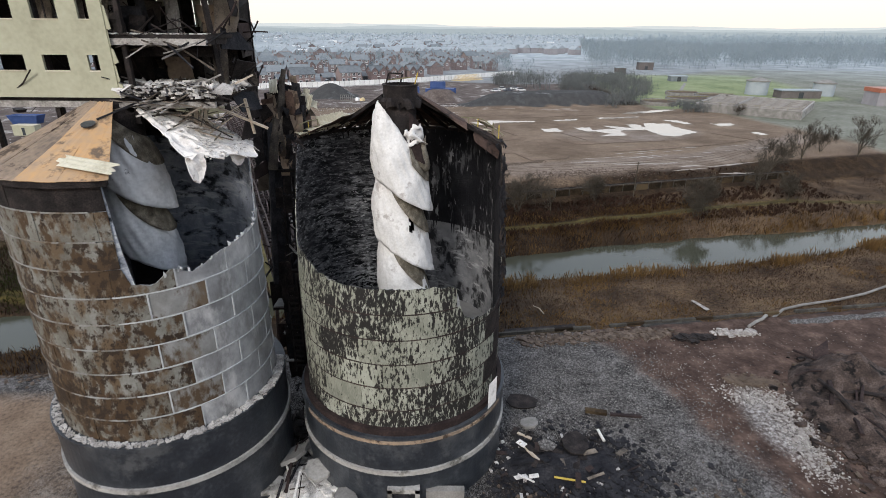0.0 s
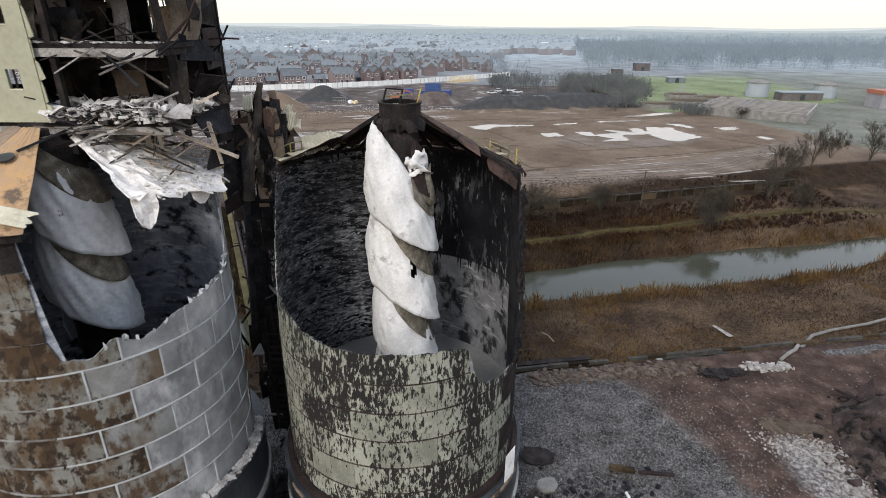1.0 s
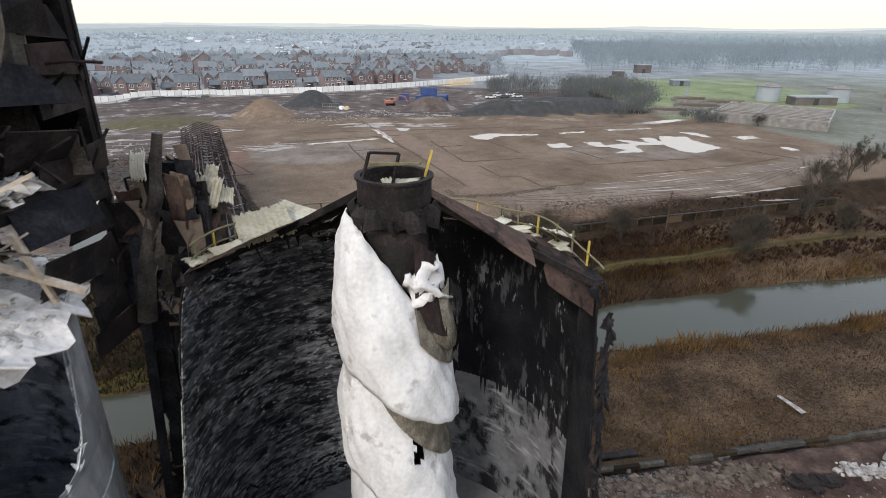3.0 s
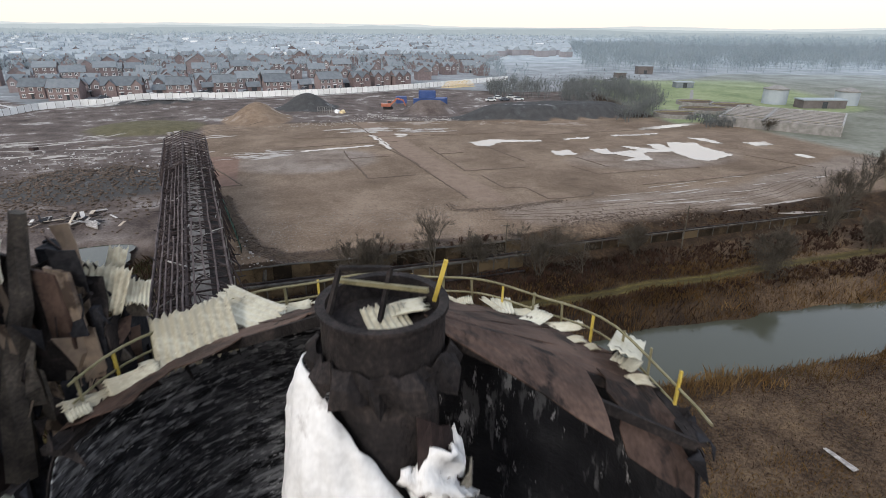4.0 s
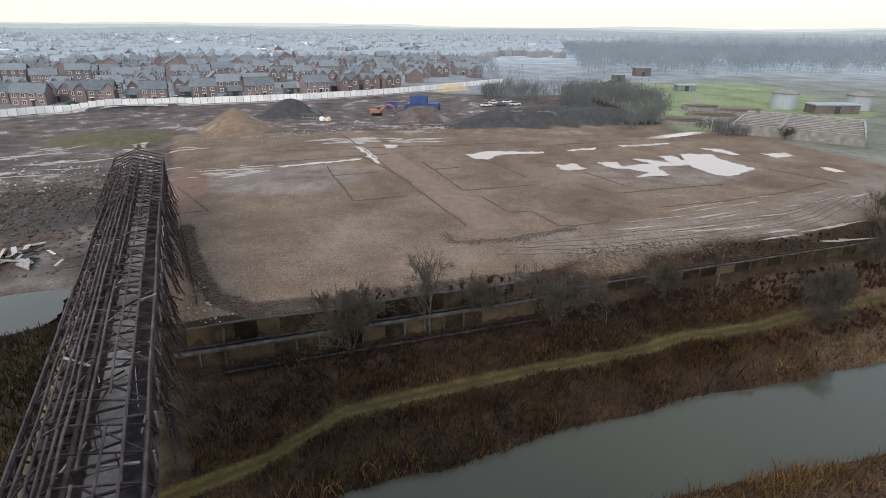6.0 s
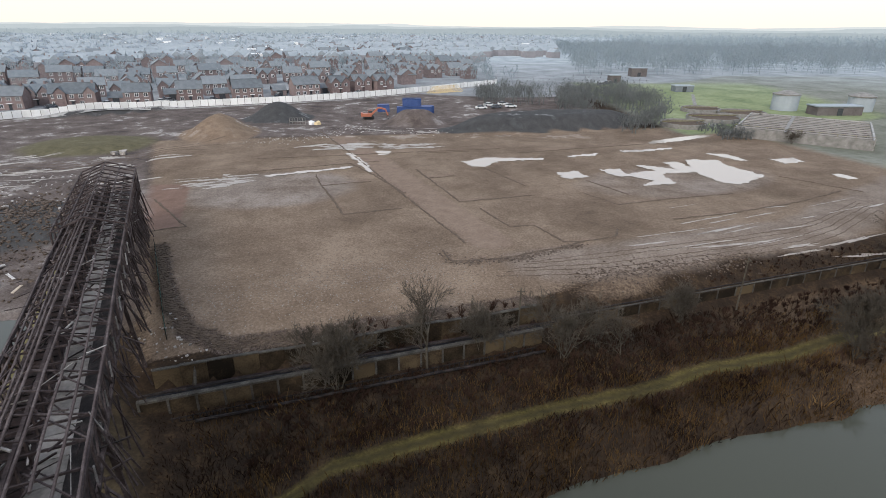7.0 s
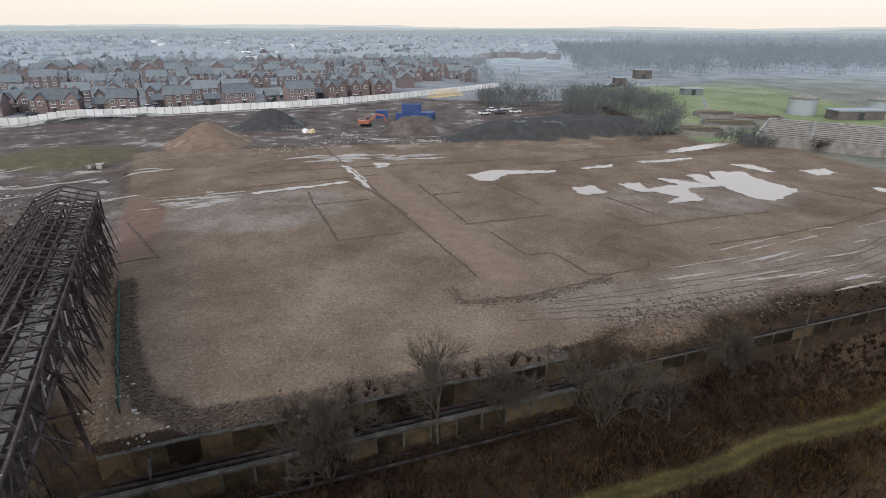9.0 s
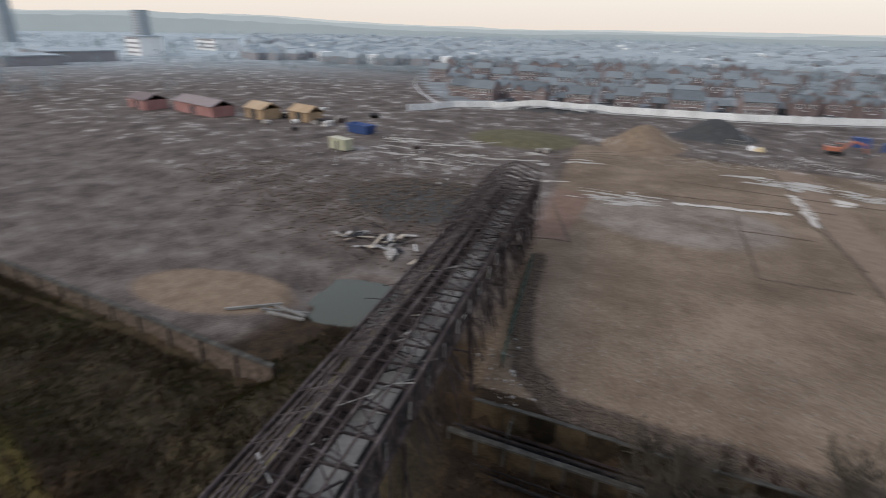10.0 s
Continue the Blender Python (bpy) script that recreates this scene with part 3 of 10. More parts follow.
def ground_z(x, y):
    x, y = np.asarray(x, float), np.asarray(y, float)
    yw, yn, yf, yb = yard_edge(x), near_bank(x), far_bank(x), wall_line(x)
    west = 1 - smoothstep(-3, 6, x - gantry_x(y) - 1.0)
    z = 0.25 * (fractal(x, y, 6) - 0.5)
    # river side of the yard
    s = smoothstep(yw, yw + 1.2, y)
    z = z * (1 - s) + s * (-2.0 - 2.3 * np.clip((y - yw) / np.maximum(2, yn - yw), 0, 1) + 0.5 * (fractal(x, y, 5) - 0.5))
    z -= 1.9 * smoothstep(yn - 0.6, yn + 2.5, y)
    # far bank: rises to the foot of the wall
    f = np.clip((y - yf) / np.maximum(3, yb - yf), 0, 1)
    up = -4.5 + 1.4 * smoothstep(0, 0.16, f) + 1.1 * f + 0.5 * (fractal(x, y, 4) - 0.5)
    s = smoothstep(yf - 2.5, yf + 0.5, y)
    z = np.where(y > (yn + yf) / 2, z * (1 - s) + up * s, z)
    # trench behind the wall, then the field
    east = smoothstep(10, 24, x)
    fence_bank = smoothstep(yb - 2.5, yb + 9, y)
    trench = np.where(y > yb + 0.2, -1.3, -2.0)
    trench = np.where(y > yb + 3.4, 0.9, trench)
    side = trench * (1 - east) + (-2.0 + 4.1 * fence_bank) * east
    z = np.where(y > yb - 0.4, np.maximum(side, np.where(y < yb + 0.2, -2.0, side)), z)
    fld = 1.2 + 1.2 * smoothstep(yb + 3.5, yb + 14, y) + 0.12 * (fractal(x, y, 3.0) - 0.5)
    s = smoothstep(yb + 4.2, yb + 6.5, y) * (1 - east) + smoothstep(yb + 3, yb + 10, y) * east
    z = np.where(y > yb + 3, z * (1 - s) + fld * s, z)
    # west of the gantry: pond and tip
    wz = 0.2 + 1.6 * smoothstep(96, 125, y) + 0.7 * (fractal(x, y, 9) - 0.5)
    wz = wz - 0.9 * (1 - smoothstep(0.75, 1.15, ell(x, y, -49.5, 95.5, 8.5, 6.0, 25)))
    bank_w = smoothstep(yf + 6, yf + 15, y)
    bw = smoothstep(brick_line(x) - 0.2, brick_line(x) + 0.4, y)
    wb = 1 - smoothstep(-47, -42, x)
    bank_w = bank_w * (1 - wb) + bw * wb
    z = np.where(y > yf + 3, z * (1 - west * bank_w) + wz * west * bank_w, z)
    tip = ell(x, y, -66, 128, 19, 13, 10)
    z += west * 2.6 * (1 - smoothstep(0.1, 1.1, tip)) * (0.5 + fractal(x, y, 5))
    # heaps and bunds
    z += 5.6 * (1 - smoothstep(0.0, 1.0, ell(x, y, -57, 204, 11.5, 16, 15))) * (0.75 + 0.35 * fractal(x, y, 8))
    z += 5.5 * (1 - smoothstep(0.0, 1.0, ell(x, y, -46.5, 231, 12, 12)))
    z += 4.2 * (1 - smoothstep(0.25, 1.0, ell(x, y, -1, 221, 11, 8)))
    b = ell(x, y, 41, 215, 37, 11, 14)
    z += 4.2 * (1 - smoothstep(0.55, 1.0, b))
    z += 1.6 * (1 - smoothstep(0.4, 1.0, ell(x, y, -108, 245, 26, 5, 25)))
    z += 1.2 * (1 - smoothstep(0.5, 1.0, ell(x, y, -86, 190, 17, 14)))
    # far hills
    r = np.hypot(x, y)
    z += 22 * smoothstep(1400, 3200, r)
    return z


def heights(pts):
    a = np.array(pts, float)
    return ground_z(a[:, 0], a[:, 1])


def axis(fine0, fine1, step, far0, far1, grow=1.14):
    a = list(np.arange(fine0, fine1 + step / 2, step))
    s, v = step, a[-1]
    while v < far1:
        s *= grow
        v += s
        a.append(v)
    s, v, lo = step, a[0], []
    while v > far0:
        s *= grow
        v -= s
        lo.append(v)
    return np.array(lo[::-1] + a)


GX = axis(-70, 95, 0.75, -4300, 4300, 1.07)
GY = axis(18, 132, 0.6, -900, 4600, 1.025)
MX, MY = np.meshgrid(GX, GY)
MZ = ground_z(MX, MY)
ground_mesh = bpy.data.meshes.new("ground")
nx, ny = len(GX), len(GY)
idx = np.arange(nx * ny).reshape(ny, nx)
quads = np.stack([idx[:-1, :-1], idx[:-1, 1:], idx[1:, 1:], idx[1:, :-1]], -1).reshape(-1, 4)
ground_mesh.from_pydata(np.stack([MX, MY, MZ], -1).reshape(-1, 3).tolist(), [], quads.tolist())
ground_mesh.polygons.foreach_set("use_smooth", [True] * len(ground_mesh.polygons))


def zone(name, values):
    at = ground_mesh.attributes.new(name, "FLOAT", "POINT")
    at.data.foreach_set("value", np.clip(values, 0, 1).astype(np.float32).ravel())


yw, yn, yf, yb = yard_edge(MX), near_bank(MX), far_bank(MX), wall_line(MX)
west = 1 - smoothstep(-2, 5, MX - gantry_x(MY) - 1.5)
# what covers the ground: gravel yard, earth of the field, grass, path, mud
zone("yard", 1 - smoothstep(yw - 0.5, yw + 0.8, MY))
zone("mud", (1 - smoothstep(yw - 0.5, yw + 0.8, MY)) * np.maximum(smoothstep(16, 22, MX + 0.3 * (MY - 40) + 6 * (fractal(MX, MY, 6) - 0.5)), 1 - smoothstep(20, 30, MY)))
east = smoothstep(8, 22, MX)
edge_in = smoothstep(yb + 4.6, yb + 5.8, MY) * (1 - east) + smoothstep(yb + 4, yb + 9, MY) * east
zone("field", edge_in * (1 - west) * (1 - smoothstep(198, 206, MY - 0.12 * MX)) * (1 - smoothstep(118, 124, MX + 0.3 * (MY - 120))))
zone("tip", np.maximum(west * np.maximum(smoothstep(94, 104, MY + 4 * (fractal(MX, MY, 7) - 0.5)), smoothstep(brick_line(MX), brick_line(MX) + 1.5, MY) * (1 - smoothstep(-56, -48, MX))), smoothstep(198, 206, MY - 0.12 * MX)) * (1 - smoothstep(60, 75, MX)) * (1 - smoothstep(300, 350, MY)))
PATH_X, PATH_Y = [-40, -15.5, -9.3, -1.4, 10.8, 21, 29.5, 39.4, 47, 70], [62, 74.2, 80.2, 83.0, 86.6, 89.3, 92.6, 94.4, 97.5, 104]
pd = np.abs(MY - np.interp(MX, PATH_X, PATH_Y) - 0.6 * (fractal(MX, MY, 6) - 0.5))
zone("path", (1 - smoothstep(0.2, 1.6, pd)) * (0.5 + 0.7 * fractal(MX, MY, 3.5, 3)))
zone("trod", 0.8 * (1 - smoothstep(0.1, 0.7, pd)))
green = 1 - smoothstep(0.8, 1.1, ell(MX, MY, -86, 190, 17, 14))
lawn = smoothstep(196, 206, MY - 0.35 * (MX - 85)) * smoothstep(74, 82, MX - 0.05 * (MY - 205)) * (1 - smoothstep(330, 380, MY)) * (1 - smoothstep(150, 175, MX - 0.2 * (MY - 200)))
weeds = 0.32 * west * smoothstep(yf + 2, yf + 8, MY) * (1 - smoothstep(86, 94, MY))
below = 1 - smoothstep(brick_line(MX) - 0.6, brick_line(MX) + 0.2, MY) * (1 - smoothstep(-47, -40, MX))
weeds = weeds * below
zone("moss", np.maximum(green, weeds * (0.3 + fractal(MX, MY, 5))))
zone("lawn", lawn)
zone("pasture", np.maximum(smoothstep(196, 206, MY - 0.35 * (MX - 85)) * smoothstep(70, 84, MX), smoothstep(100, 112, MX + 0.2 * (MY - 150)) * smoothstep(yb + 3, yb + 8, MY) * (1 - lawn)))
dm = np.maximum(1 - smoothstep(0.9, 1.05, ell(MX, MY, -46.5, 231, 12, 12)), 1 - smoothstep(0.95, 1.05, ell(MX, MY, 41, 215, 37, 11, 14)))
dm = np.maximum(dm, 0.8 * (1 - smoothstep(0.9, 1.05, ell(MX, MY, -108, 245, 26, 5, 25))))
dm = np.maximum(dm, 0.75 * west * (1 - smoothstep(0.8, 1.1, ell(MX, MY, -66, 128, 19, 13, 10))))
zone("coal", dm)
zone("sand", np.maximum(0.75 * (1 - smoothstep(-32, -20, MX + 5 * (fractal(MX, MY, 4) - 0.5))) * (1 - smoothstep(36, 40, MY)) * smoothstep(-60, -50, MX), np.maximum(1 - smoothstep(0.8, 1.1, ell(MX, MY, -57, 204, 11.5, 16, 15)), np.maximum(0.5 * (1 - smoothstep(0.3, 1.3, ell(MX, MY, 24, 105.5, 9, 2.2, 16))), 1 - smoothstep(0.7, 1.1, ell(MX, MY, -64, 85.5, 12, 6, 25))))))
# dry tan bank; east on the far side the paling is painted haze
dry = np.where(MY < (yn + yf) / 2, smoothstep(6, 20, MX + 6 * (fractal(MX, MY, 9) - 0.5)), 0.8 * smoothstep(28, 50, MX)) * (MY < yb - 0.5) * smoothstep(yw + 1, yw + 3, MY)
zone("dry", dry)
zone("slurry", np.maximum(west, smoothstep(180, 200, MY)) * smoothstep(104, 112, MY) * (1 - smoothstep(270, 300, MY)) * (1 - smoothstep(40, 60, MX)) * (1 - green))


def line_gap(pts):
    """Distance of every ground corner from a line of points."""
    best = np.full(MX.shape, 1e9)
    for (x0, y0), (x1, y1) in zip(pts, pts[1:]):
        dx, dy = x1 - x0, y1 - y0
        t = np.clip(((MX - x0) * dx + (MY - y0) * dy) / (dx * dx + dy * dy), 0, 1)
        best = np.minimum(best, np.hypot(MX - x0 - t * dx, MY - y0 - t * dy))
    return best


BELT = [(-38, 118), (-33.5, 108), (-29.5, 100.5), (-26, 95.6), (-21.2, 93.2), (-12, 95.4), (-1.6, 98.2), (11, 101.6)]
zone("belt", 1 - smoothstep(0.7, 1.7, line_gap(BELT) + 0.8 * (fractal(MX, MY, 2.0, 2) - 0.5)))
zone("plaster", 0.72 * (1 - smoothstep(0.5, 1.15, ell(MX, MY, 27.4, 34.6, 2.5, 5.6, 6))) * (0.35 + 0.9 * fractal(MX, MY, 2.2, 3)))
zone("burnt", 1 - smoothstep(0.7, 1.1, ell(MX, MY, 9.0, 28.6, 6.2, 5.6) + 0.5 * (fractal(MX, MY, 3, 2) - 0.5)))
zone("lane", 0.85 * (1 - smoothstep(2.6, 3.6, line_gap([(-25.5, 207), (-13.2, 176), (-0.6, 142), (9, 117.5)]))))
zone("track", 0.9 * (1 - smoothstep(2.5, 6.0, line_gap([(14, 109.5), (26, 111.5), (41, 116), (56, 120), (66, 125), (82, 136), (100, 148)]) + 3 * (fractal(MX, MY, 7, 2) - 0.5))))
zone("damp", np.maximum(1 - smoothstep(0.75, 1.1, ell(MX, MY, -29, 146, 17, 13, 15)), 0.8 * (1 - smoothstep(0.7, 1.1, ell(MX, MY, 52, 150, 24, 12, 15)))) * (0.4 + 0.9 * fractal(MX, MY, 9, 3)))
zone("pad", 1 - smoothstep(0.85, 1.0, np.maximum(np.abs(MX + 45.5 + 0.3 * (MY - 137)) / 4.2, np.abs(MY - 137 + 0.1 * MX + 4.5) / 13)))
# far: distance haze put into the ground colour; town carries a weaker share
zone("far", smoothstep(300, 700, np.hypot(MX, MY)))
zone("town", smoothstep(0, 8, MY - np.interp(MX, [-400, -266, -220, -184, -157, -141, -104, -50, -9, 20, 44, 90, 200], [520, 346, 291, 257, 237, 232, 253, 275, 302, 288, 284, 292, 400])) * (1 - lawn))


def ground_material():
    m = bpy.data.materials.new("site_ground")
    m.use_nodes = True
    n, l = m.node_tree.nodes, m.node_tree.links
    b = n["Principled BSDF"]
    b.inputs["Specular IOR Level"].default_value = 0.1
    pos = n.new("ShaderNodeNewGeometry").outputs["Position"]

    def noise_at(scale, detail=6, rough=0.55):
        k = n.new("ShaderNodeTexNoise")
        k.inputs["Scale"].default_value, k.inputs["Detail"].default_value, k.inputs["Roughness"].default_value = scale, detail, rough
        l.new(pos, k.inputs["Vector"])
        return k.outputs[0]

    N1, N2, N3, N4 = noise_at(0.06), noise_at(0.5), noise_at(3.5), noise_at(0.16, 8, 0.65)
    N5 = noise_at(16.0, 3)

    def mixf(a, c, t):
        k = n.new("ShaderNodeMix")
        k.inputs[0].default_value = t
        l.new(a, k.inputs[2])
        l.new(c, k.inputs[3])
        return k.outputs[0]

    def ramp(src, *cols):
        r = n.new("ShaderNodeValToRGB")
        el = r.color_ramp.elements
        while len(el) < len(cols):
            el.new(0.5)
        for e, (p, c) in zip(el, cols):
            e.position, e.color = p, (*c, 1)
        l.new(src, r.inputs[0])
        return r.outputs[0]

    def over(base, top, attr, blur=0.25, dots=N3):
        """Lays top over base where the zone says so, with a ragged edge."""
        at = n.new("ShaderNodeAttribute")
        at.attribute_name = attr
        ad = n.new("ShaderNodeMath")
        ad.operation = "MULTIPLY"
        l.new(at.outputs["Fac"], ad.inputs[0])
        mm = n.new("ShaderNodeMath")
        mm.operation = "MULTIPLY_ADD"
        mm.inputs[1].default_value, mm.inputs[2].default_value = 1.2, 0.4
        l.new(dots, mm.inputs[0])
        l.new(mm.outputs[0], ad.inputs[1])
        mr = n.new("ShaderNodeMapRange")
        mr.inputs[1].default_value, mr.inputs[2].default_value = 0.5 - blur, 0.5 + blur
        l.new(ad.outputs[0], mr.inputs[0])
        k = n.new("ShaderNodeMix")
        k.data_type = "RGBA"
        l.new(mr.outputs[0], k.inputs[0])
        l.new(base, k.inputs[6])
        l.new(top, k.inputs[7])
        return k.outputs[2]

    mid = mixf(N2, N3, 0.45)
    wide = mixf(N1, N2, 0.35)
    c = ramp(mid, (0.3, (0.010, 0.007, 0.005)), (0.5, (0.026, 0.017, 0.011)), (0.7, (0.062, 0.040, 0.021)))
    c = over(c, ramp(mixf(N4, N3, 0.4), (0.40, (0.026, 0.017, 0.011)), (0.5, (0.072, 0.047, 0.029)), (0.62, (0.125, 0.085, 0.05))), "dry", 0.45, N2)
    c = over(c, ramp(mixf(mixf(N2, N3, 0.5), N5, 0.5), (0.42, (0.008, 0.0075, 0.0072)), (0.5, (0.048, 0.0445, 0.043)), (0.58, (0.2, 0.19, 0.183))), "yard")
    c = over(c, ramp(mixf(N2, N3, 0.3), (0.3, (0.019, 0.012, 0.0095)), (0.5, (0.057, 0.037, 0.0295)), (0.72, (0.138, 0.094, 0.075))), "mud", 0.3, N2)
    c = over(c, ramp(mixf(N3, N5, 0.5), (0.4, (0.07, 0.062, 0.057)), (0.5, (0.2, 0.187, 0.177)), (0.6, (0.42, 0.405, 0.39))), "plaster", 0.45, N3)
    c = over(c, ramp(mixf(N3, N5, 0.4), (0.38, (0.006, 0.0055, 0.0055)), (0.5, (0.018, 0.0155, 0.0145)), (0.63, (0.06, 0.05, 0.045))), "burnt", 0.3, N3)
    c = over(c, ramp(mixf(mixf(N4, N1, 0.5), mixf(N3, N5, 0.45), 0.5), (0.41, (0.078, 0.055, 0.038)), (0.5, (0.140, 0.102, 0.073)), (0.59, (0.21, 0.159, 0.118))), "field", 0.2)
    c = over(c, ramp(mixf(N4, N3, 0.5), (0.36, (0.10, 0.078, 0.063)), (0.5, (0.165, 0.134, 0.112)), (0.6, (0.225, 0.19, 0.165))), "damp", 0.4, N4)
    c = over(c, ramp(mid, (0.35, (0.145, 0.103, 0.077)), (0.65, (0.20, 0.148, 0.113))), "lane", 0.4)
    c = over(c, ramp(mixf(N4, N3, 0.5), (0.36, (0.10, 0.078, 0.061)), (0.5, (0.155, 0.122, 0.098)), (0.64, (0.215, 0.178, 0.149))), "track", 0.4, N4)
    c = over(c, ramp(mid, (0.35, (0.115, 0.072, 0.055)), (0.65, (0.165, 0.108, 0.083))), "pad", 0.3)
    c = over(c, ramp(mixf(N3, N5, 0.5), (0.38, (0.022, 0.016, 0.013)), (0.5, (0.062, 0.046, 0.037)), (0.62, (0.15, 0.117, 0.096))), "belt", 0.3)
    c = over(c, ramp(mixf(N4, N3, 0.35), (0.34, (0.032, 0.025, 0.0225)), (0.47, (0.08, 0.063, 0.056)), (0.58, (0.132, 0.11, 0.098)), (0.72, (0.215, 0.19, 0.176))), "tip", 0.3, N2)
    c = over(c, ramp(mid, (0.3, (0.036, 0.030, 0.009)), (0.5, (0.075, 0.06, 0.018)), (0.7, (0.12, 0.093, 0.032))), "path", 0.35)
    c = over(c, ramp(mid, (0.3, (0.022, 0.018, 0.009)), (0.7, (0.045, 0.036, 0.017))), "trod", 0.35)
    c = over(c, ramp(mid, (0.3, (0.045, 0.04, 0.021)), (0.5, (0.088, 0.078, 0.045)), (0.7, (0.135, 0.12, 0.078))), "moss", 0.4, N2)
    c = over(c, ramp(mixf(N1, N2, 0.4), (0.35, (0.095, 0.096, 0.073)), (0.5, (0.14, 0.142, 0.115)), (0.65, (0.19, 0.192, 0.165))), "pasture", 0.3, N2)
    c = over(c, ramp(mixf(N1, N2, 0.4), (0.35, (0.105, 0.13, 0.065)), (0.5, (0.165, 0.195, 0.10)), (0.65, (0.225, 0.245, 0.14))), "lawn", 0.3, N2)
    c = over(c, ramp(mid, (0.3, (0.105, 0.073, 0.052)), (0.5, (0.16, 0.115, 0.081)), (0.7, (0.21, 0.158, 0.115))), "sand", 0.25)
    c = over(c, ramp(mid, (0.3, (0.03, 0.03, 0.03)), (0.7, (0.068, 0.067, 0.066))), "coal", 0.25)
    # town and far tones are paled and blued in place of real haze
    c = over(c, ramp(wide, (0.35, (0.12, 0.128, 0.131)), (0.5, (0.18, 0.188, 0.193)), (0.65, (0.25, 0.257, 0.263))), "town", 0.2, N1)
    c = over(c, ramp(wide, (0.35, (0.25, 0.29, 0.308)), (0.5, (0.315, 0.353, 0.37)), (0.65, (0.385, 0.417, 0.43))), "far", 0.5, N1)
    l.new(c, b.inputs["Base Color"])
    # wet slurry lies in pale, glossy smears
    at = n.new("ShaderNodeAttribute")
    at.attribute_name = "slurry"
    wet = n.new("ShaderNodeMapRange")
    wet.inputs[1].default_value, wet.inputs[2].default_value = 0.56, 0.62
    l.new(N4, wet.inputs[0])
    wm = n.new("ShaderNodeMath")
    wm.operation = "MULTIPLY"
    l.new(wet.outputs[0], wm.inputs[0])
    l.new(at.outputs["Fac"], wm.inputs[1])
    rg = n.new("ShaderNodeMapRange")
    rg.inputs[3].default_value, rg.inputs[4].default_value = 0.92, 0.3
    l.new(wm.outputs[0], rg.inputs[0])
    l.new(rg.outputs[0], b.inputs["Roughness"])
    bp = n.new("ShaderNodeBump")
    bp.inputs["Strength"].default_value, bp.inputs["Distance"].default_value = 0.7, 0.18
    l.new(mixf(N3, noise_at(9.0), 0.4), bp.inputs["Height"])
    l.new(bp.outputs[0], b.inputs["Normal"])
    return m


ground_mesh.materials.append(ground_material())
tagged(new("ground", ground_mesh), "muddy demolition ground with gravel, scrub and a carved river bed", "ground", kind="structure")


def water_material(name, colour, rough, bump):
    m = bpy.data.materials.new(name)
    m.use_nodes = True
    n, l = m.node_tree.nodes, m.node_tree.links
    b = n["Principled BSDF"]
    b.inputs["Base Color"].default_value = (*colour, 1)
    b.inputs["Roughness"].default_value, b.inputs["IOR"].default_value = rough, 1.33
    k = n.new("ShaderNodeTexNoise")
    k.inputs["Scale"].default_value, k.inputs["Detail"].default_value = 1.3, 3
    l.new(n.new("ShaderNodeNewGeometry").outputs["Position"], k.inputs["Vector"])
    bp = n.new("ShaderNodeBump")
    bp.inputs["Strength"].default_value, bp.inputs["Distance"].default_value = bump, 0.02
    l.new(k.outputs[0], bp.inputs["Height"])
    l.new(bp.outputs[0], b.inputs["Normal"])
    return m


river_water = water_material("murky_river_water", (0.046, 0.047, 0.034), 0.06, 0.12)
river_water.node_tree.nodes["Principled BSDF"].inputs["Specular Tint"].default_value = (0.93, 0.885, 0.75, 1)
puddle_water = water_material("milky_puddle_water", (0.30, 0.255, 0.215), 0.14, 0.03)
river = Shape()
xs = np.concatenate([np.arange(-125, -60, 5), np.arange(-60, 100, 1.0), np.arange(100, 900, 20)])
river.grid([[(float(x), float(v), WATER) for x in xs] for v in (0, 1)])
river.v = [(x, float((near_bank(np.array([x])) - 1.2)[0] if i < len(xs) else (far_bank(np.array([x])) + 1.0)[0]), z) for i, (x, k, z) in enumerate(river.v)]
tagged(part("water", river, river_water), "still grey-green river water between reedy banks", "river", kind="structure")


def puddle(name, pts, mat, label, z=None, lift=0.05):
    """A sheet of standing water with a rounded, ragged rim."""
    rng = random.Random(len(pts) * 7 + int(abs(pts[0][0]) * 10))
    out = []
    for (x0, y0), (x1, y1) in zip(pts, pts[1:] + pts[:1]):
        d = math.hypot(x1 - x0, y1 - y0)
        k = max(3, int(d / 0.8))
        for i in range(k):
            t = i / k
            w = min(0.5, d * 0.1)
            out.append((x0 + (x1 - x0) * t + rng.uniform(-w, w), y0 + (y1 - y0) * t + rng.uniform(-w, w)))
    zz = z if z is not None else float(max(heights(out))) + lift
    s = Shape().add([(x, y, zz) for x, y in out], [tuple(range(len(out)))])
    return tagged(part(name, s, mat), label, "puddle", "puddles on the site", "structure")


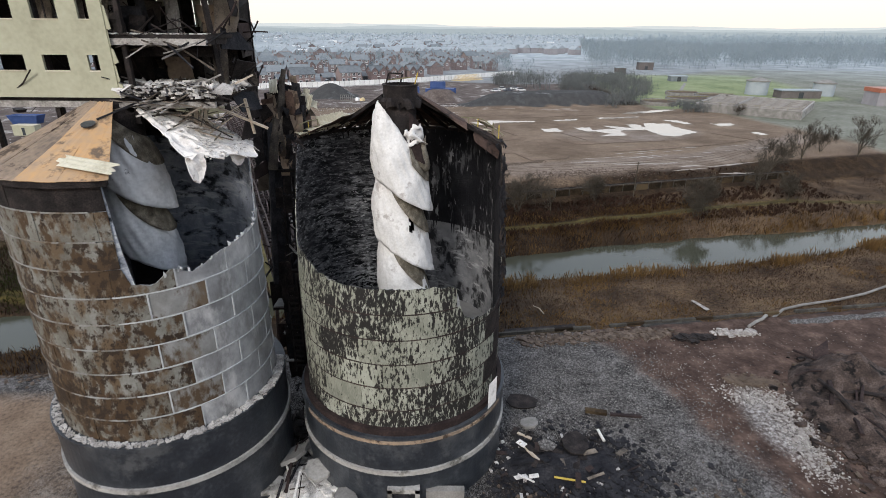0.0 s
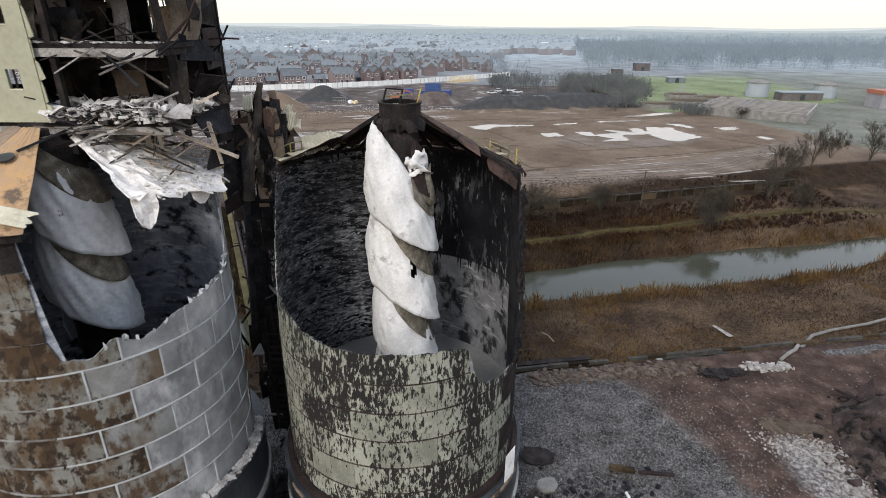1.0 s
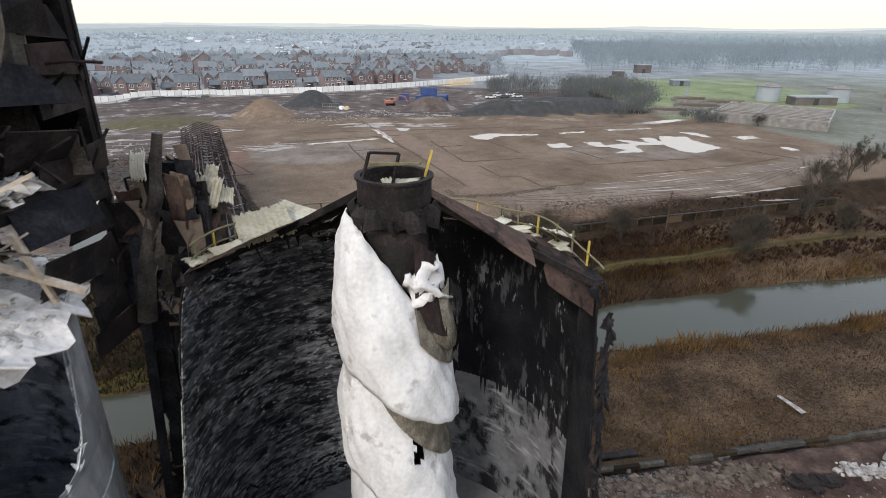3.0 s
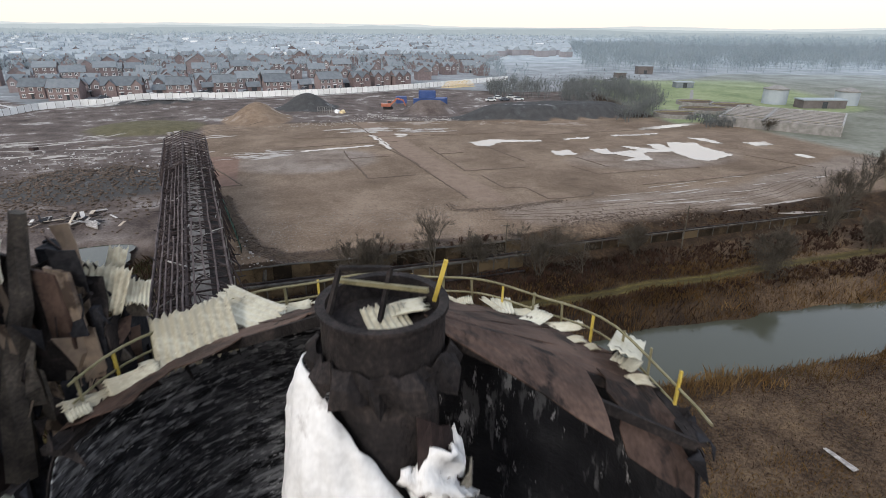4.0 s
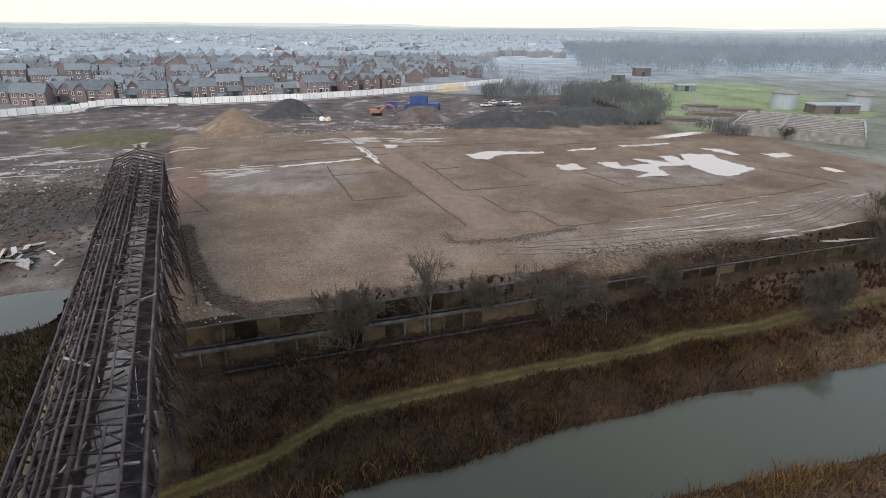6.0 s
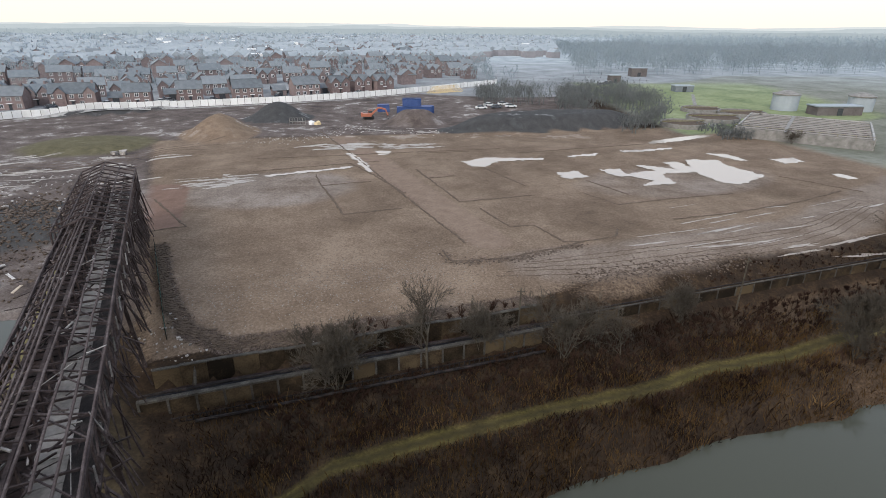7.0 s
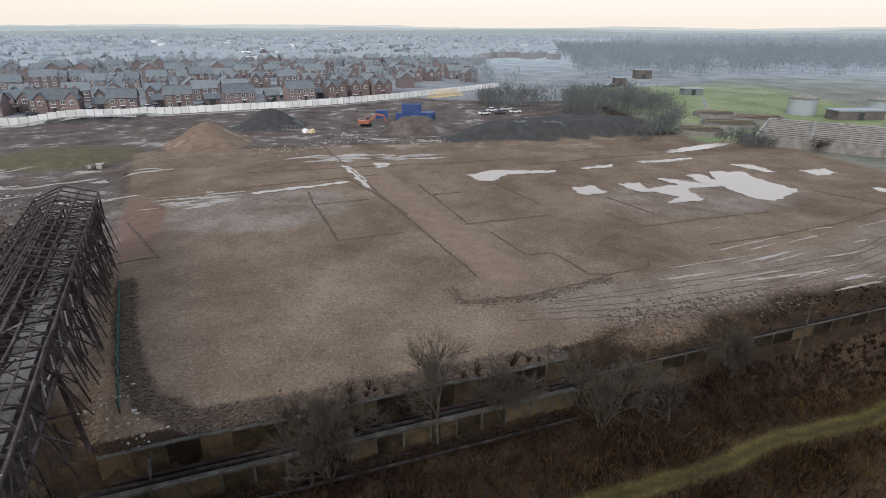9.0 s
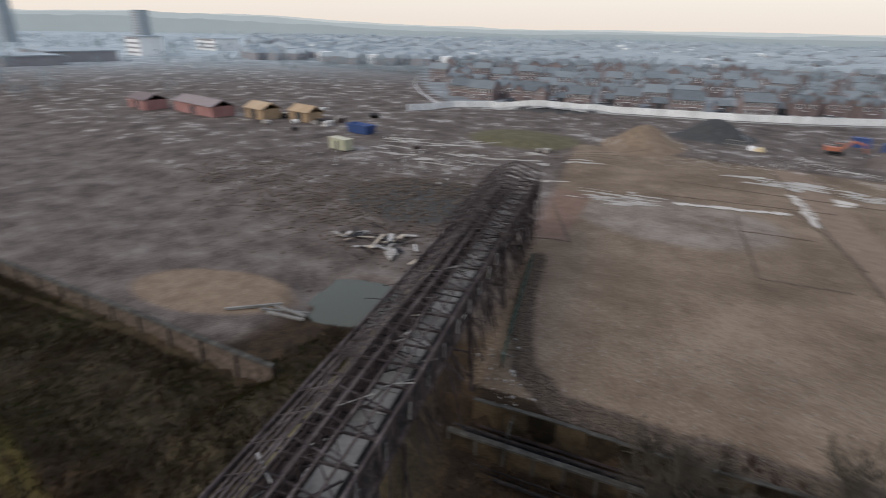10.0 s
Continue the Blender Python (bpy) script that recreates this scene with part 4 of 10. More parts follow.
PUDDLES = [
    [(8.7, 166.6), (14.5, 170.6), (29.2, 169.9), (28.2, 168.4), (17.7, 166.7), (13.8, 161.5), (10.9, 162.1)],
    [(28.5, 156.3), (33.4, 157.9), (34.4, 152.7), (29.1, 151.3)],
    [(38.2, 158.6), (42.9, 159.3), (43, 154.8), (50.1, 157.6), (47.7, 162), (49.9, 162.8), (55.7, 157.8), (55.5, 165.1), (58.9, 165.5), (59.8, 160.9), (62.5, 167.5),
     (69.7, 167.2), (69.3, 162), (72.1, 152.6), (63, 145.8), (59.8, 147.9), (58.6, 156.3), (50.5, 154.5), (50.6, 147.2), (42.2, 145), (46.4, 149.3), (43.3, 152.7), (40.4, 152.8)],
    [(82.8, 167.7), (89.9, 169.1), (89.5, 164.7), (83.5, 162.9)],
    [(34.9, 172.5), (43.5, 175), (42.5, 172.2), (35.4, 170.8)],
    [(50, 177.8), (65.1, 181), (64.2, 179.1), (50.5, 175.3)],
    [(70, 173.9), (74.8, 173.8), (77.2, 166.3), (74.6, 166.4)],
    [(61.9, 188.7), (72.3, 194.4), (80.7, 198.1), (85.1, 197.1), (69.4, 188.4), (61.4, 185.9)],
    [(87.4, 153.7), (89.8, 153.6), (90.4, 149.3), (87.6, 149.4)],
    [(-18.2, 176.4), (-16.6, 176.3), (-12.9, 166.5), (-10.6, 158), (-11.6, 157.5), (-15.0, 167.6)],
    [(-11.5, 179), (-7.4, 178.3), (-8, 174.8), (-10.5, 173.8)],
    [(-33, 155.6), (-15.2, 163), (-16.1, 161.2), (-32, 154.4)],
]
for pts in PUDDLES:
    puddle("puddle", pts, puddle_water, "shallow pale puddle lying on flattened brown earth")
puddle("pond", [(-53, 91.5), (-56.5, 99), (-49.8, 101.5), (-46, 102), (-43.3, 95), (-44.2, 91), (-48.8, 89.2)], river_water, "small dark pond among weeds and debris", z=-0.05)


def smear(cx, cy, lx, ly, rot, seed, mat, label):
    """A ragged film of pale slurry that follows the ground."""
    rng = random.Random(seed)
    c, s = math.cos(radians(rot)), math.sin(radians(rot))
    ph = [rng.uniform(0, 6.28) for _ in range(4)]
    sh = Shape()
    k = 40
    rim = []
    for i in range(k):
        a = 6.283 * i / k
        r = 0.62 + 0.2 * math.sin(2 * a + ph[0]) + 0.16 * math.sin(5 * a + ph[1]) + 0.12 * math.sin(9 * a + ph[2]) + rng.uniform(-0.08, 0.08)
        u, v = lx * r * math.cos(a), ly * r * math.sin(a)
        rim.append((cx + u * c - v * s, cy + u * s + v * c))
    mid = [((x + cx) / 2, (y + cy) / 2) for x, y in rim]
    pts = [(cx, cy)] + mid + rim
    sh.add([(x, y, float(z) + 0.05) for (x, y), z in zip(pts, heights(pts))], [(0, 1 + i, 1 + (i + 1) % k) for i in range(k)] + [(1 + i, 1 + k + i, 1 + k + (i + 1) % k, 1 + (i + 1) % k) for i in range(k)])
    return tagged(part("slurry_patch", sh, mat), label, "slurry", "slurry patches", "structure")


rng = random.Random(90)
for i in range(30):
    smear(rng.uniform(-30, 2), rng.uniform(181, 188), rng.uniform(2, 7), rng.uniform(0.5, 1.6), rng.uniform(-5, 25), 200 + i, slurry, "thin pale slurry on the site ground")
for i in range(26):
    smear(rng.uniform(-110, -58), rng.uniform(150, 178), rng.uniform(3, 9), rng.uniform(0.5, 1.6), rng.uniform(10, 35), 300 + i, slurry, "thin pale slurry on the site ground")
for i in range(22):
    smear(rng.uniform(30, 80), rng.uniform(114, 136), rng.uniform(3, 10), rng.uniform(0.12, 0.4), rng.uniform(10, 24), 400 + i, slurry, "thin pale slurry on the flattened field")
for i in range(34):
    smear(rng.gauss(-39, 4.5), rng.gauss(150.5, 3.2), rng.uniform(0.8, 4.5), rng.uniform(0.2, 0.9), rng.uniform(10, 25), 500 + i, slurry, "thin pale slurry on the flattened field")
for i in range(10):
    smear(rng.uniform(-24, 8), rng.uniform(203, 214), rng.uniform(2, 5), rng.uniform(0.4, 1.2), rng.uniform(-20, 20), 600 + i, slurry, "thin pale slurry on the site ground")


# ---- the two burnt silos ----
def wobble(a, seed):
    return math.sin(a * 0.31 + seed) * 0.5 + math.sin(a * 0.97 + seed * 2.3) * 0.3 + math.sin(a * 2.3 + seed * 5.1) * 0.2


def polar(cx, cy, r, a, z):
    return (cx + r * math.cos(radians(a)), cy + r * math.sin(radians(a)), z)


def curved_sheet(cx, cy, r, a0, a1, z0, z1, lo, hi, t=0.035, cols=10):
    """A curved steel plate, cut off along the torn edges lo(a), hi(a): one closed shell. None where nothing is left of it."""
    runs, run = [], []
    for i in range(cols + 1):
        a = a0 + (a1 - a0) * i / cols
        b, u = max(z0, lo(a)), min(z1, hi(a))
        if u - b > 0.03:
            run.append((a, b, u))
        elif run:
            runs.append(run)
            run = []
    if run:
        runs.append(run)
    s, found = Shape(), False
    for run in runs:
        if len(run) < 2:
            continue
        found = True
        v, f, k = [], [], len(run)
        for a, b, u in run:
            v += [polar(cx, cy, r, a, b), polar(cx, cy, r, a, u), polar(cx, cy, r - t, a, u), polar(cx, cy, r - t, a, b)]
        for i in range(k - 1):
            p, q = 4 * i, 4 * (i + 1)
            for j in range(4):
                f.append((p + j, q + j, q + (j + 1) % 4, p + (j + 1) % 4)[::-1])
        f += [(0, 1, 2, 3), (4 * k - 1, 4 * k - 2, 4 * k - 3, 4 * k - 4)]
        s.add(v, f)
    return s if found else None


def silo_wall(parent, cx, cy, r, z0, z1, course, per, hi, pick, linings):
    """Courses of curved plates in running bond, each a piece of its own, lapped and a little proud."""
    rows = int(round((z1 - z0) / course))
    for row in range(rows):
        zb = z0 + row * course
        for j in range(per):
            a0 = 360.0 / per * (j + 0.5 * (row % 2))
            a1 = a0 + 360.0 / per
            off = 0.02 * ((row + j) % 2)
            s = curved_sheet(cx, cy, r + off, a0 + 0.12, a1 - 0.12, zb + 0.02, zb + course - 0.02, lambda a: -9, hi)
            if s is not None:
                part("plate", s, pick((a0 + a1) / 2 % 360, zb), parent, smooth=False)
    for mat, b0, b1, a0, a1 in linings:
        black = mat is black_lining                # its lower edge is ragged, over the grey
        low = (lambda a: 14.5 + 1.1 * wobble(a * 3, 2.0) + 0.9 * wobble(a * 11, 0.7)) if black else (lambda a: -9)
        s = curved_sheet(cx, cy, r - (0.1 if black else 0.05), a0, a1, b0, b1, low, lambda a: hi(a) - 0.05, 0.04, int((a1 - a0) / (0.6 if black else 2)))
        if s is not None:
            part("lining", s, mat, parent)


def lap_seams(parent, cx, cy, r, z0, course, rows, hi, a0, a1, mat):
    """Pale lapped seams between the courses."""
    for i in range(1, rows):
        z = z0 + i * course
        s = curved_sheet(cx, cy, r + 0.045, a0, a1, z - 0.035, z + 0.035, lambda a: -9, lambda a: hi(a) - 0.03, 0.05, int((a1 - a0) / 2.5))
        if s is not None:
            part("seam", s, mat, parent)


def twisted_sheet(parent, name, cx, cy, lip270, pitch, a_from, a_to, top, mat, under, r_lip=1.8, r_in=1.25, seed=1, holes=()):
    """A sheet wound down a standing pipe: each turn flares over the next."""
    rng = random.Random(seed)
    ph = [rng.uniform(0, 6) for _ in range(8)]
    rows, bands = [], []
    n = int((a_to - a_from) / 4)
    for i in range(n + 1):
        a = a_from + (a_to - a_from) * i / n
        lip = lip270 - pitch * (a - 270) / 360 - 0.45 * math.sin(radians(a - 270)) + 0.06 * math.sin(a * 0.05 + ph[0])
        h = min(pitch * 1.04, max(0.25, top(a) - lip))
        grow = 0.12 * math.sin(a * 0.023 + ph[2])
        row, band = [], []
        for j in range(21):
            w = j / 20
            swell = math.sin(math.pi * min(1.0, (w + 0.16) / 1.16)) ** 0.8
            flare = 0.42 * (1 - w) ** 3 * max(0.0, math.cos(radians(a - 338)))
            r = r_in + (r_lip + grow - r_in) * (0.5 * swell + 0.5 * (1 - w) ** 0.7) + flare + 0.03 * math.sin(a * 0.06 + w * 5 + ph[3]) + 0.035 * math.sin(a * 0.13 - w * 9 + ph[4]) + 0.025 * math.sin(a * 0.31 + w * 16 + ph[5]) + 0.02 * math.sin(a * 0.19 + w * 23 + ph[7]) + rng.uniform(-0.014, 0.014)
            r -= 0.05 * max(0.0, math.sin(a * 0.045 + w * 3 + ph[6])) ** 3
            row.append(polar(cx, cy, r, a, lip + h * w))
        for j in range(7):
            w = 1.02 - (0.06 + 0.34 * max(0.0, math.cos(radians(a - 338))) ** 0.8) * (1 - j / 6)
            swell = math.sin(math.pi * min(1.0, (w + 0.16) / 1.16)) ** 0.8
            band.append(polar(cx, cy, r_in + 0.10 + (r_lip - r_in) * (0.5 * swell + 0.5 * max(0.0, 1 - w) ** 0.7) * 1.05, a, lip + h * w))
        rows.append(row)
        bands.append(band)
    sheet = Shape().slab(rows, -0.04)
    for hx, hy, hz, hr in holes:                  # torn through, ragged
        keep = []
        for f in sheet.f:
            c = [sum(sheet.v[q][d] for q in f) / len(f) for d in range(3)]
            dx, dz = math.hypot(c[0] - hx, c[1] - hy), c[2] - hz
            ang = math.atan2(dz, dx * (1 if c[0] > hx else -1))
            if math.hypot(dx, dz * 0.7) > hr * (0.85 + 0.22 * math.sin(ang * 3 + 1)):
                keep.append(f)
        sheet.f = keep
    part(name, sheet, mat, parent, smooth=True)
    # dark mottled strip stands in for the shaded underside of the flare
    if under:
        part("scorched_strip", Shape().slab(bands[30:], -0.03), under, parent, "mottled strip, darkened as shade below the overlap", True)


def silo_base(parent, cx, cy, r, top, band):
    n = 96
    part("plinth", Shape().ring(cx, cy, r - 0.6, r, -0.8, top - 0.25, n=n), dark_concrete, parent, "blackened concrete plinth", False)
    part("band", Shape().ring(cx, cy, r - 0.1, r + 0.14, band - 0.17, band + 0.17, n=n), concrete, parent, "pale concrete band")
    part("ledge", Shape().ring(cx, cy, r - 1.0, r + 0.08, top - 0.3, top, n=n), dark_concrete, parent)


def roof_panel(cx, cy, r0, z0, r1, z1, a0, a1, cut0, cut1, rng, t=0.03):
    """A wedge of conical roof between two angles; cut: how far down each side is torn (0 to 1)."""
    rows = []
    for i in range(7):
        u = i / 6
        a = a0 + (a1 - a0) * u
        end = cut0 + (cut1 - cut0) * u
        row = []
        for j in range(7):
            w = end * j / 6
            sag = -0.10 * math.sin(w * 3.1) + rng.uniform(-0.025, 0.025)
            row.append(polar(cx, cy, r0 + (r1 - r0) * w + rng.uniform(-0.03, 0.03), a, z0 + (z1 - z0) * w + sag))
        rows.append(row)
    return Shape().slab(rows, t)


# silo two: the front torn open, a white twisted sheet inside
C2X, C2Y, R2, TOP2 = -2.75, 33.6, 6.85, 22.65


def hi_two(a):
    rel = (a % 360 - 270 + 180) % 360 - 180       # degrees from the front, right positive
    jag = 0.10 * wobble(a * 6, 1.7) + 0.07 * wobble(a * 19, 0.4)
    front = np.interp(rel, [-56, -42, -26, -5, 24, 33, 36, 45, 70], [16.8, 16.2, 15.9, 15.9, 15.8, 15.5, 13.5, 13.0, 12.8]) + jag
    if rel < -56:
        return front + (TOP2 - front) * float(smoothstep(72, 96, -rel))
    if rel > 80:
        return front + (TOP2 - front) * float(smoothstep(82, 93, rel))
    return front


silo_two = thing("silo", "burnt steel plate silo, peeling grey paint, front torn open", "silo", group="grain silos")
silo_wall(silo_two, C2X, C2Y, R2, 5.9, TOP2, 1.675, 15, hi_two, lambda a, z: charred if (z > 15.5 or 330 < a < 360) and not 170 < a < 330 else peeling,
          [(sooty_lining, 8.9, TOP2, 84, 236), (soot, 8.9, TOP2, -28, 13), (black_lining, 12.2, TOP2, 13, 84), (grey_lining, 8.9, 17.5, 13, 84), (sooty_lining, 8.9, 17, 236, 300), (grey_lining, 8.9, 17, 300, 332)])
lap_seams(silo_two, C2X, C2Y, R2 - 0.02, 5.9, 1.675, 6, hi_two, 182, 358, rust_dark)
silo_base(silo_two, C2X, C2Y, 7.35, 5.9, 3.1)
part("rust_flange", Shape().ring(C2X, C2Y, 6.9, 7.2, 5.88, 6.35, n=96), rust_dark, silo_two, "rusted bottom flange of the wall")
part("coping", Shape().ring(C2X, C2Y, 7.1, 7.5, 5.48, 5.7, 215, 335, 60), rust_tan, silo_two, "tan stained coping strip")
part("floor_slab", Shape().ring(C2X, C2Y, 0.05, R2 - 0.12, 8.6, 8.95, n=64), floor_grey, silo_two, "smooth grey concrete floor")
part("eaves_ring", Shape().ring(C2X, C2Y, R2 - 0.25, R2 + 0.2, TOP2 - 0.05, TOP2 + 0.12, 4, 176, 70), charred, silo_two)
rng = random.Random(12)
wedges = 12
for i in range(wedges):
    a0, a1 = 4 + 168 / wedges * i, 4 + 168 / wedges * (i + 1)
    if a0 < 12:
        continue
    c0 = float(np.interp(a0, [0, 88, 122, 136, 152, 172], [0.95, 1.0, 0.97, 0.62, 0.32, 0.2]))
    part("roof_panel", roof_panel(C2X, C2Y, R2 + 0.15, TOP2 + 0.15, 1.1, 25.75, a0 + 0.2, a1 - 0.2, c0 + 0.03, c0, rng), roof_rust, silo_two)
for i in range(0, 11):
    a = 4 + 14 * i
    part("rafter", Shape().beam(polar(C2X, C2Y, R2 - 0.1, a, TOP2 + 0.0), polar(C2X, C2Y, 1.2, a, 25.55), 0.12, 0.22), charred, silo_two)
# hanging roof remnants at the torn edge
for w0, w1, drop, spread in ((0.42, 1.0, 0.15, 1.0), (0.06, 0.33, 0.30, 0.8)):
    rows = []
    for k in range(6):
        a = 19 - 5.0 * spread * k
        rows.append([])
        for j in range(6):
            w = w0 + (w1 - w0) * j / 5 + rng.uniform(-0.025, 0.025)
            rows[-1].append(polar(C2X, C2Y, R2 + 0.15 + (1.1 - R2 - 0.15) * w, a + rng.uniform(-0.6, 0.6), TOP2 + 0.15 + 3.1 * w - drop * 0.16 * k * k * (1.1 - w) + rng.uniform(-0.04, 0.04)))
    part("roof_panel", Shape().slab(rows, 0.03), roof_rust, silo_two)
# the standing pipe under the cap, with its head
CAPX, CAPY = -2.55, 33.5
part("standpipe", Shape().tube([(CAPX, CAPY, z) for z in (25.8, 23.0, 20.0, 15.0, 8.9)], 0.95, 28), charred, silo_two, "dark rusted standpipe", True)
part("cap", Shape().ring(CAPX, CAPY, 0.96, 1.04, 25.4, 26.3, n=40), charred, silo_two, "short rusted ventilation collar")
part("cap_flange", Shape().ring(CAPX, CAPY, 0.94, 1.2, 25.36, 25.46, n=40), charred, silo_two)
part("cap_flange", Shape().ring(CAPX, CAPY, 0.94, 1.1, 26.26, 26.33, n=40), charred, silo_two)
collar = []
for i in range(49):
    a = 7.5 * i
    collar.append([polar(CAPX, CAPY, 1.06 + rng.uniform(0, 0.1), a, 25.6 + rng.uniform(-0.05, 0.08)), polar(CAPX, CAPY, 1.16 + rng.uniform(-0.06, 0.22), a + rng.uniform(-2, 2), 25.42 + rng.uniform(-0.06, 0.06)), polar(CAPX, CAPY, 1.14 + rng.uniform(-0.08, 0.32), a + rng.uniform(-3, 3), 25.15 + rng.uniform(-0.25, 0.1))])
collar[-1] = collar[0]
part("torn_collar", Shape().slab(collar, -0.03), charred, silo_two, "ragged charred edge of the roof under the collar")
part("cap_plate", Shape().ring(CAPX, CAPY, 0.02, 0.95, 25.85, 25.9, n=32), charred, silo_two)


HOLES = ((-1.75, 31.85, 18.1, 0.5),)


def top_white(a):
    return float(np.interp(a, [175, 195, 225, 270, 315, 345, 375, 400], [25.3, 25.45, 25.0, 23.9, 22.3, 21.6, 22.4, 40]))


twisted_sheet(silo_two, "twisted_sheet", C2X + 0.1, C2Y - 0.05, 19.8, 4.15, 178, 1290, top_white, white_scale, mottled, 1.93, 1.22, 3, HOLES)
# torn flap beside the pipe
part("torn_flap", Shape().slab([[polar(C2X + 0.1, C2Y, 1.35 + 0.55 * math.sin(k * 0.55) * (1 - w), 300 + 11 * k, 22.2 + 2.6 * w - 0.22 * k + 0.1 * math.sin(k * 3)) for w in (0, 0.25, 0.5, 0.75, 1.0)] for k in range(7)], -0.03), rust_dark, silo_two, "torn rusted flap")
rng = random.Random(64)
crumple = []
for k in range(15):
    row = []
    for j in range(10):
        u, w = k / 14, j / 9
        ragged = 0.22 * math.sin(k * 2.3) + 0.16 * math.sin(k * 5.1)
        r = 1.26 + 0.6 * math.sin(math.pi * min(1, u * 1.1)) * (0.35 + 0.65 * (1 - w)) + 0.12 * math.sin(w * 9 + k) + rng.uniform(-0.07, 0.07)
        row.append(polar(C2X + 0.1, C2Y, r, 290 + 70 * u + 5 * math.sin(w * 6 + u * 4) + rng.uniform(-1.5, 1.5), 22.75 + 0.45 * math.sin(u * 3.3) + (1.0 + 0.7 * ragged) * w - 0.5 * u + rng.uniform(-0.06, 0.06)))
    crumple.append(row)
part("torn_edge", Shape().slab(crumple, -0.04), white_scale, silo_two, "crumpled whitened sheet torn off the standpipe", True)
part("torn_edge", Shape().slab([[polar(C2X + 0.1, C2Y, 1.3 + 0.7 * math.sin(k * 0.5) * (1 - 0.4 * w) + rng.uniform(-0.06, 0.06), 312 + 8 * k, 21.3 + 1.9 * w + 0.2 * math.sin(k * 2.1) + rng.uniform(-0.06, 0.06)) for w in (0, 0.3, 0.6, 1.0)] for k in range(7)], -0.04), mottled, silo_two, "scorched mottled fold of sheet", True)
# handrail round the back of the roof
for i in range(20):
    a = 14 + 8 * i
    part("rail_post", Shape().beam(polar(C2X, C2Y, R2 + 0.12, a, TOP2 + 0.1), polar(C2X, C2Y, R2 + 0.17, a + 0.4 * math.sin(i * 2.1), TOP2 + 1.0), 0.06), yellow_paint if i % 3 == 0 else rail_steel, silo_two)
for z, r in ((0.98, 0.05), (0.52, 0.04)):
    part("handrail", Shape().tube([polar(C2X, C2Y, R2 + 0.16, a, TOP2 + z + 0.05 * math.sin(a * 0.21) - 0.5 * float(1 - smoothstep(8, 35, a))) for a in range(4, 170, 4)], r / 2 + 0.012, 6), rail_steel, silo_two)
# bent bars on the cap
for p, q, m in (((-3.4, 33.1, 26.2), (-3.2, 33.4, 26.95), charred), ((-1.7, 33.7, 26.2), (-1.5, 33.7, 26.95), yellow_paint), ((-2.6, 33.2, 26.0), (-2.4, 33.5, 26.9), charred), ((-3.2, 33.4, 26.95), (-2.4, 33.5, 26.9), charred),
                ((-3.4, 33.9, 26.5), (-1.8, 33.0, 26.75), rail_steel)):
    part("bent_bar", Shape().beam(p, q, 0.07), m, silo_two)

# silo one: rusted cone roof, a big hole torn in the front
C1X, C1Y, R1, TOP1, FOOT1 = -17.7, 30.0, 6.4, 22.9, 7.9


def hi_one(a):
    a = a % 360
    rel = a - 360 if a > 180 else a               # -90 is the front, 0 the right
    jag = 0.08 * wobble(a * 7, 4.1) + 0.06 * wobble(a * 23, 2.2)
    if -71 < rel < 12:
        low = np.interp(rel, [-71, -60, -52, -44, -30, -10, 5, 12], [17.5, 17.4, 18.0, 17.5, 18.1, 18.5, 18.6, 19.4]) + jag
        if rel < -69.5:
            return low + (TOP1 - low) * (-69.5 - rel) / 1.5
        return low
    if rel < 16 and rel >= 12:
        return 19.4 + (TOP1 - 19.4) * (rel - 12) / 4 + jag
    return TOP1


silo_one = thing("silo", "burnt steel plate silo, rusted and silvered, with a torn hole", "silo", group="grain silos")
silo_wall(silo_one, C1X, C1Y, R1, FOOT1, TOP1, 1.5, 14, hi_one, lambda a, z: galv if (a > 318 or a < 60) else galv_dull if a > 296 else weathered if z < TOP1 - 1.6 else (charred if z > TOP1 - 1.6 and a > 200 else weathered),
          [(inky_lining, FOOT1, TOP1, -180, 180)])
lap_seams(silo_one, C1X, C1Y, R1, FOOT1, 1.5, 7, hi_one, 282, 385, pale_seam)
lap_seams(silo_one, C1X, C1Y, R1, FOOT1, 1.5, 10, hi_one, 180, 281, galv_dull)
for row in range(7):
    for j in range(14):
        a = (360.0 / 14 * (j + 0.5 * (row % 2))) % 360
        if a > 285 or a < 25:
            zb = FOOT1 + row * 1.5
            s = curved_sheet(C1X, C1Y, R1 + 0.05, a - 0.35, a + 0.35, zb + 0.04, zb + 1.46, lambda q: -9, lambda q: hi_one(q) - 0.03, 0.05, 2)
            if s is not None:
                part("seam", s, pale_seam, silo_one)
silo_base(silo_one, C1X, C1Y, 6.95, FOOT1, 4.85)
part("inner_floor", Shape().ring(C1X, C1Y, 0.05, R1 - 0.12, FOOT1 - 0.2, FOOT1 + 0.1, n=48), soot, silo_one)
part("eaves_ring", Shape().ring(C1X, C1Y, R1 - 0.1, R1 + 0.28, TOP1 - 0.25, TOP1 + 0.1, 76, 291, 80), charred, silo_one)
rng = random.Random(5)
for i in range(12):
    a0, a1 = 76 + 18 * i, 94 + 18 * i
    if a1 > 293:
        a1 = 293
    mat = rust_orange if a0 > 255 else (rust_tan if a0 > 170 else rust_dark)
    part("roof_panel", roof_panel(C1X, C1Y, R1 + 0.35, TOP1 + 0.05, 1.2, 25.75, a0 + 0.02, a1 - 0.02, 1, 1, rng), mat, silo_one)
part("roof_hatch", Shape().tube([polar(C1X, C1Y, 3.0, 272, 24.88), polar(C1X, C1Y, 3.02, 272, 24.94)], 0.34, 16), dark_concrete, silo_one, "round dark hatch cover")
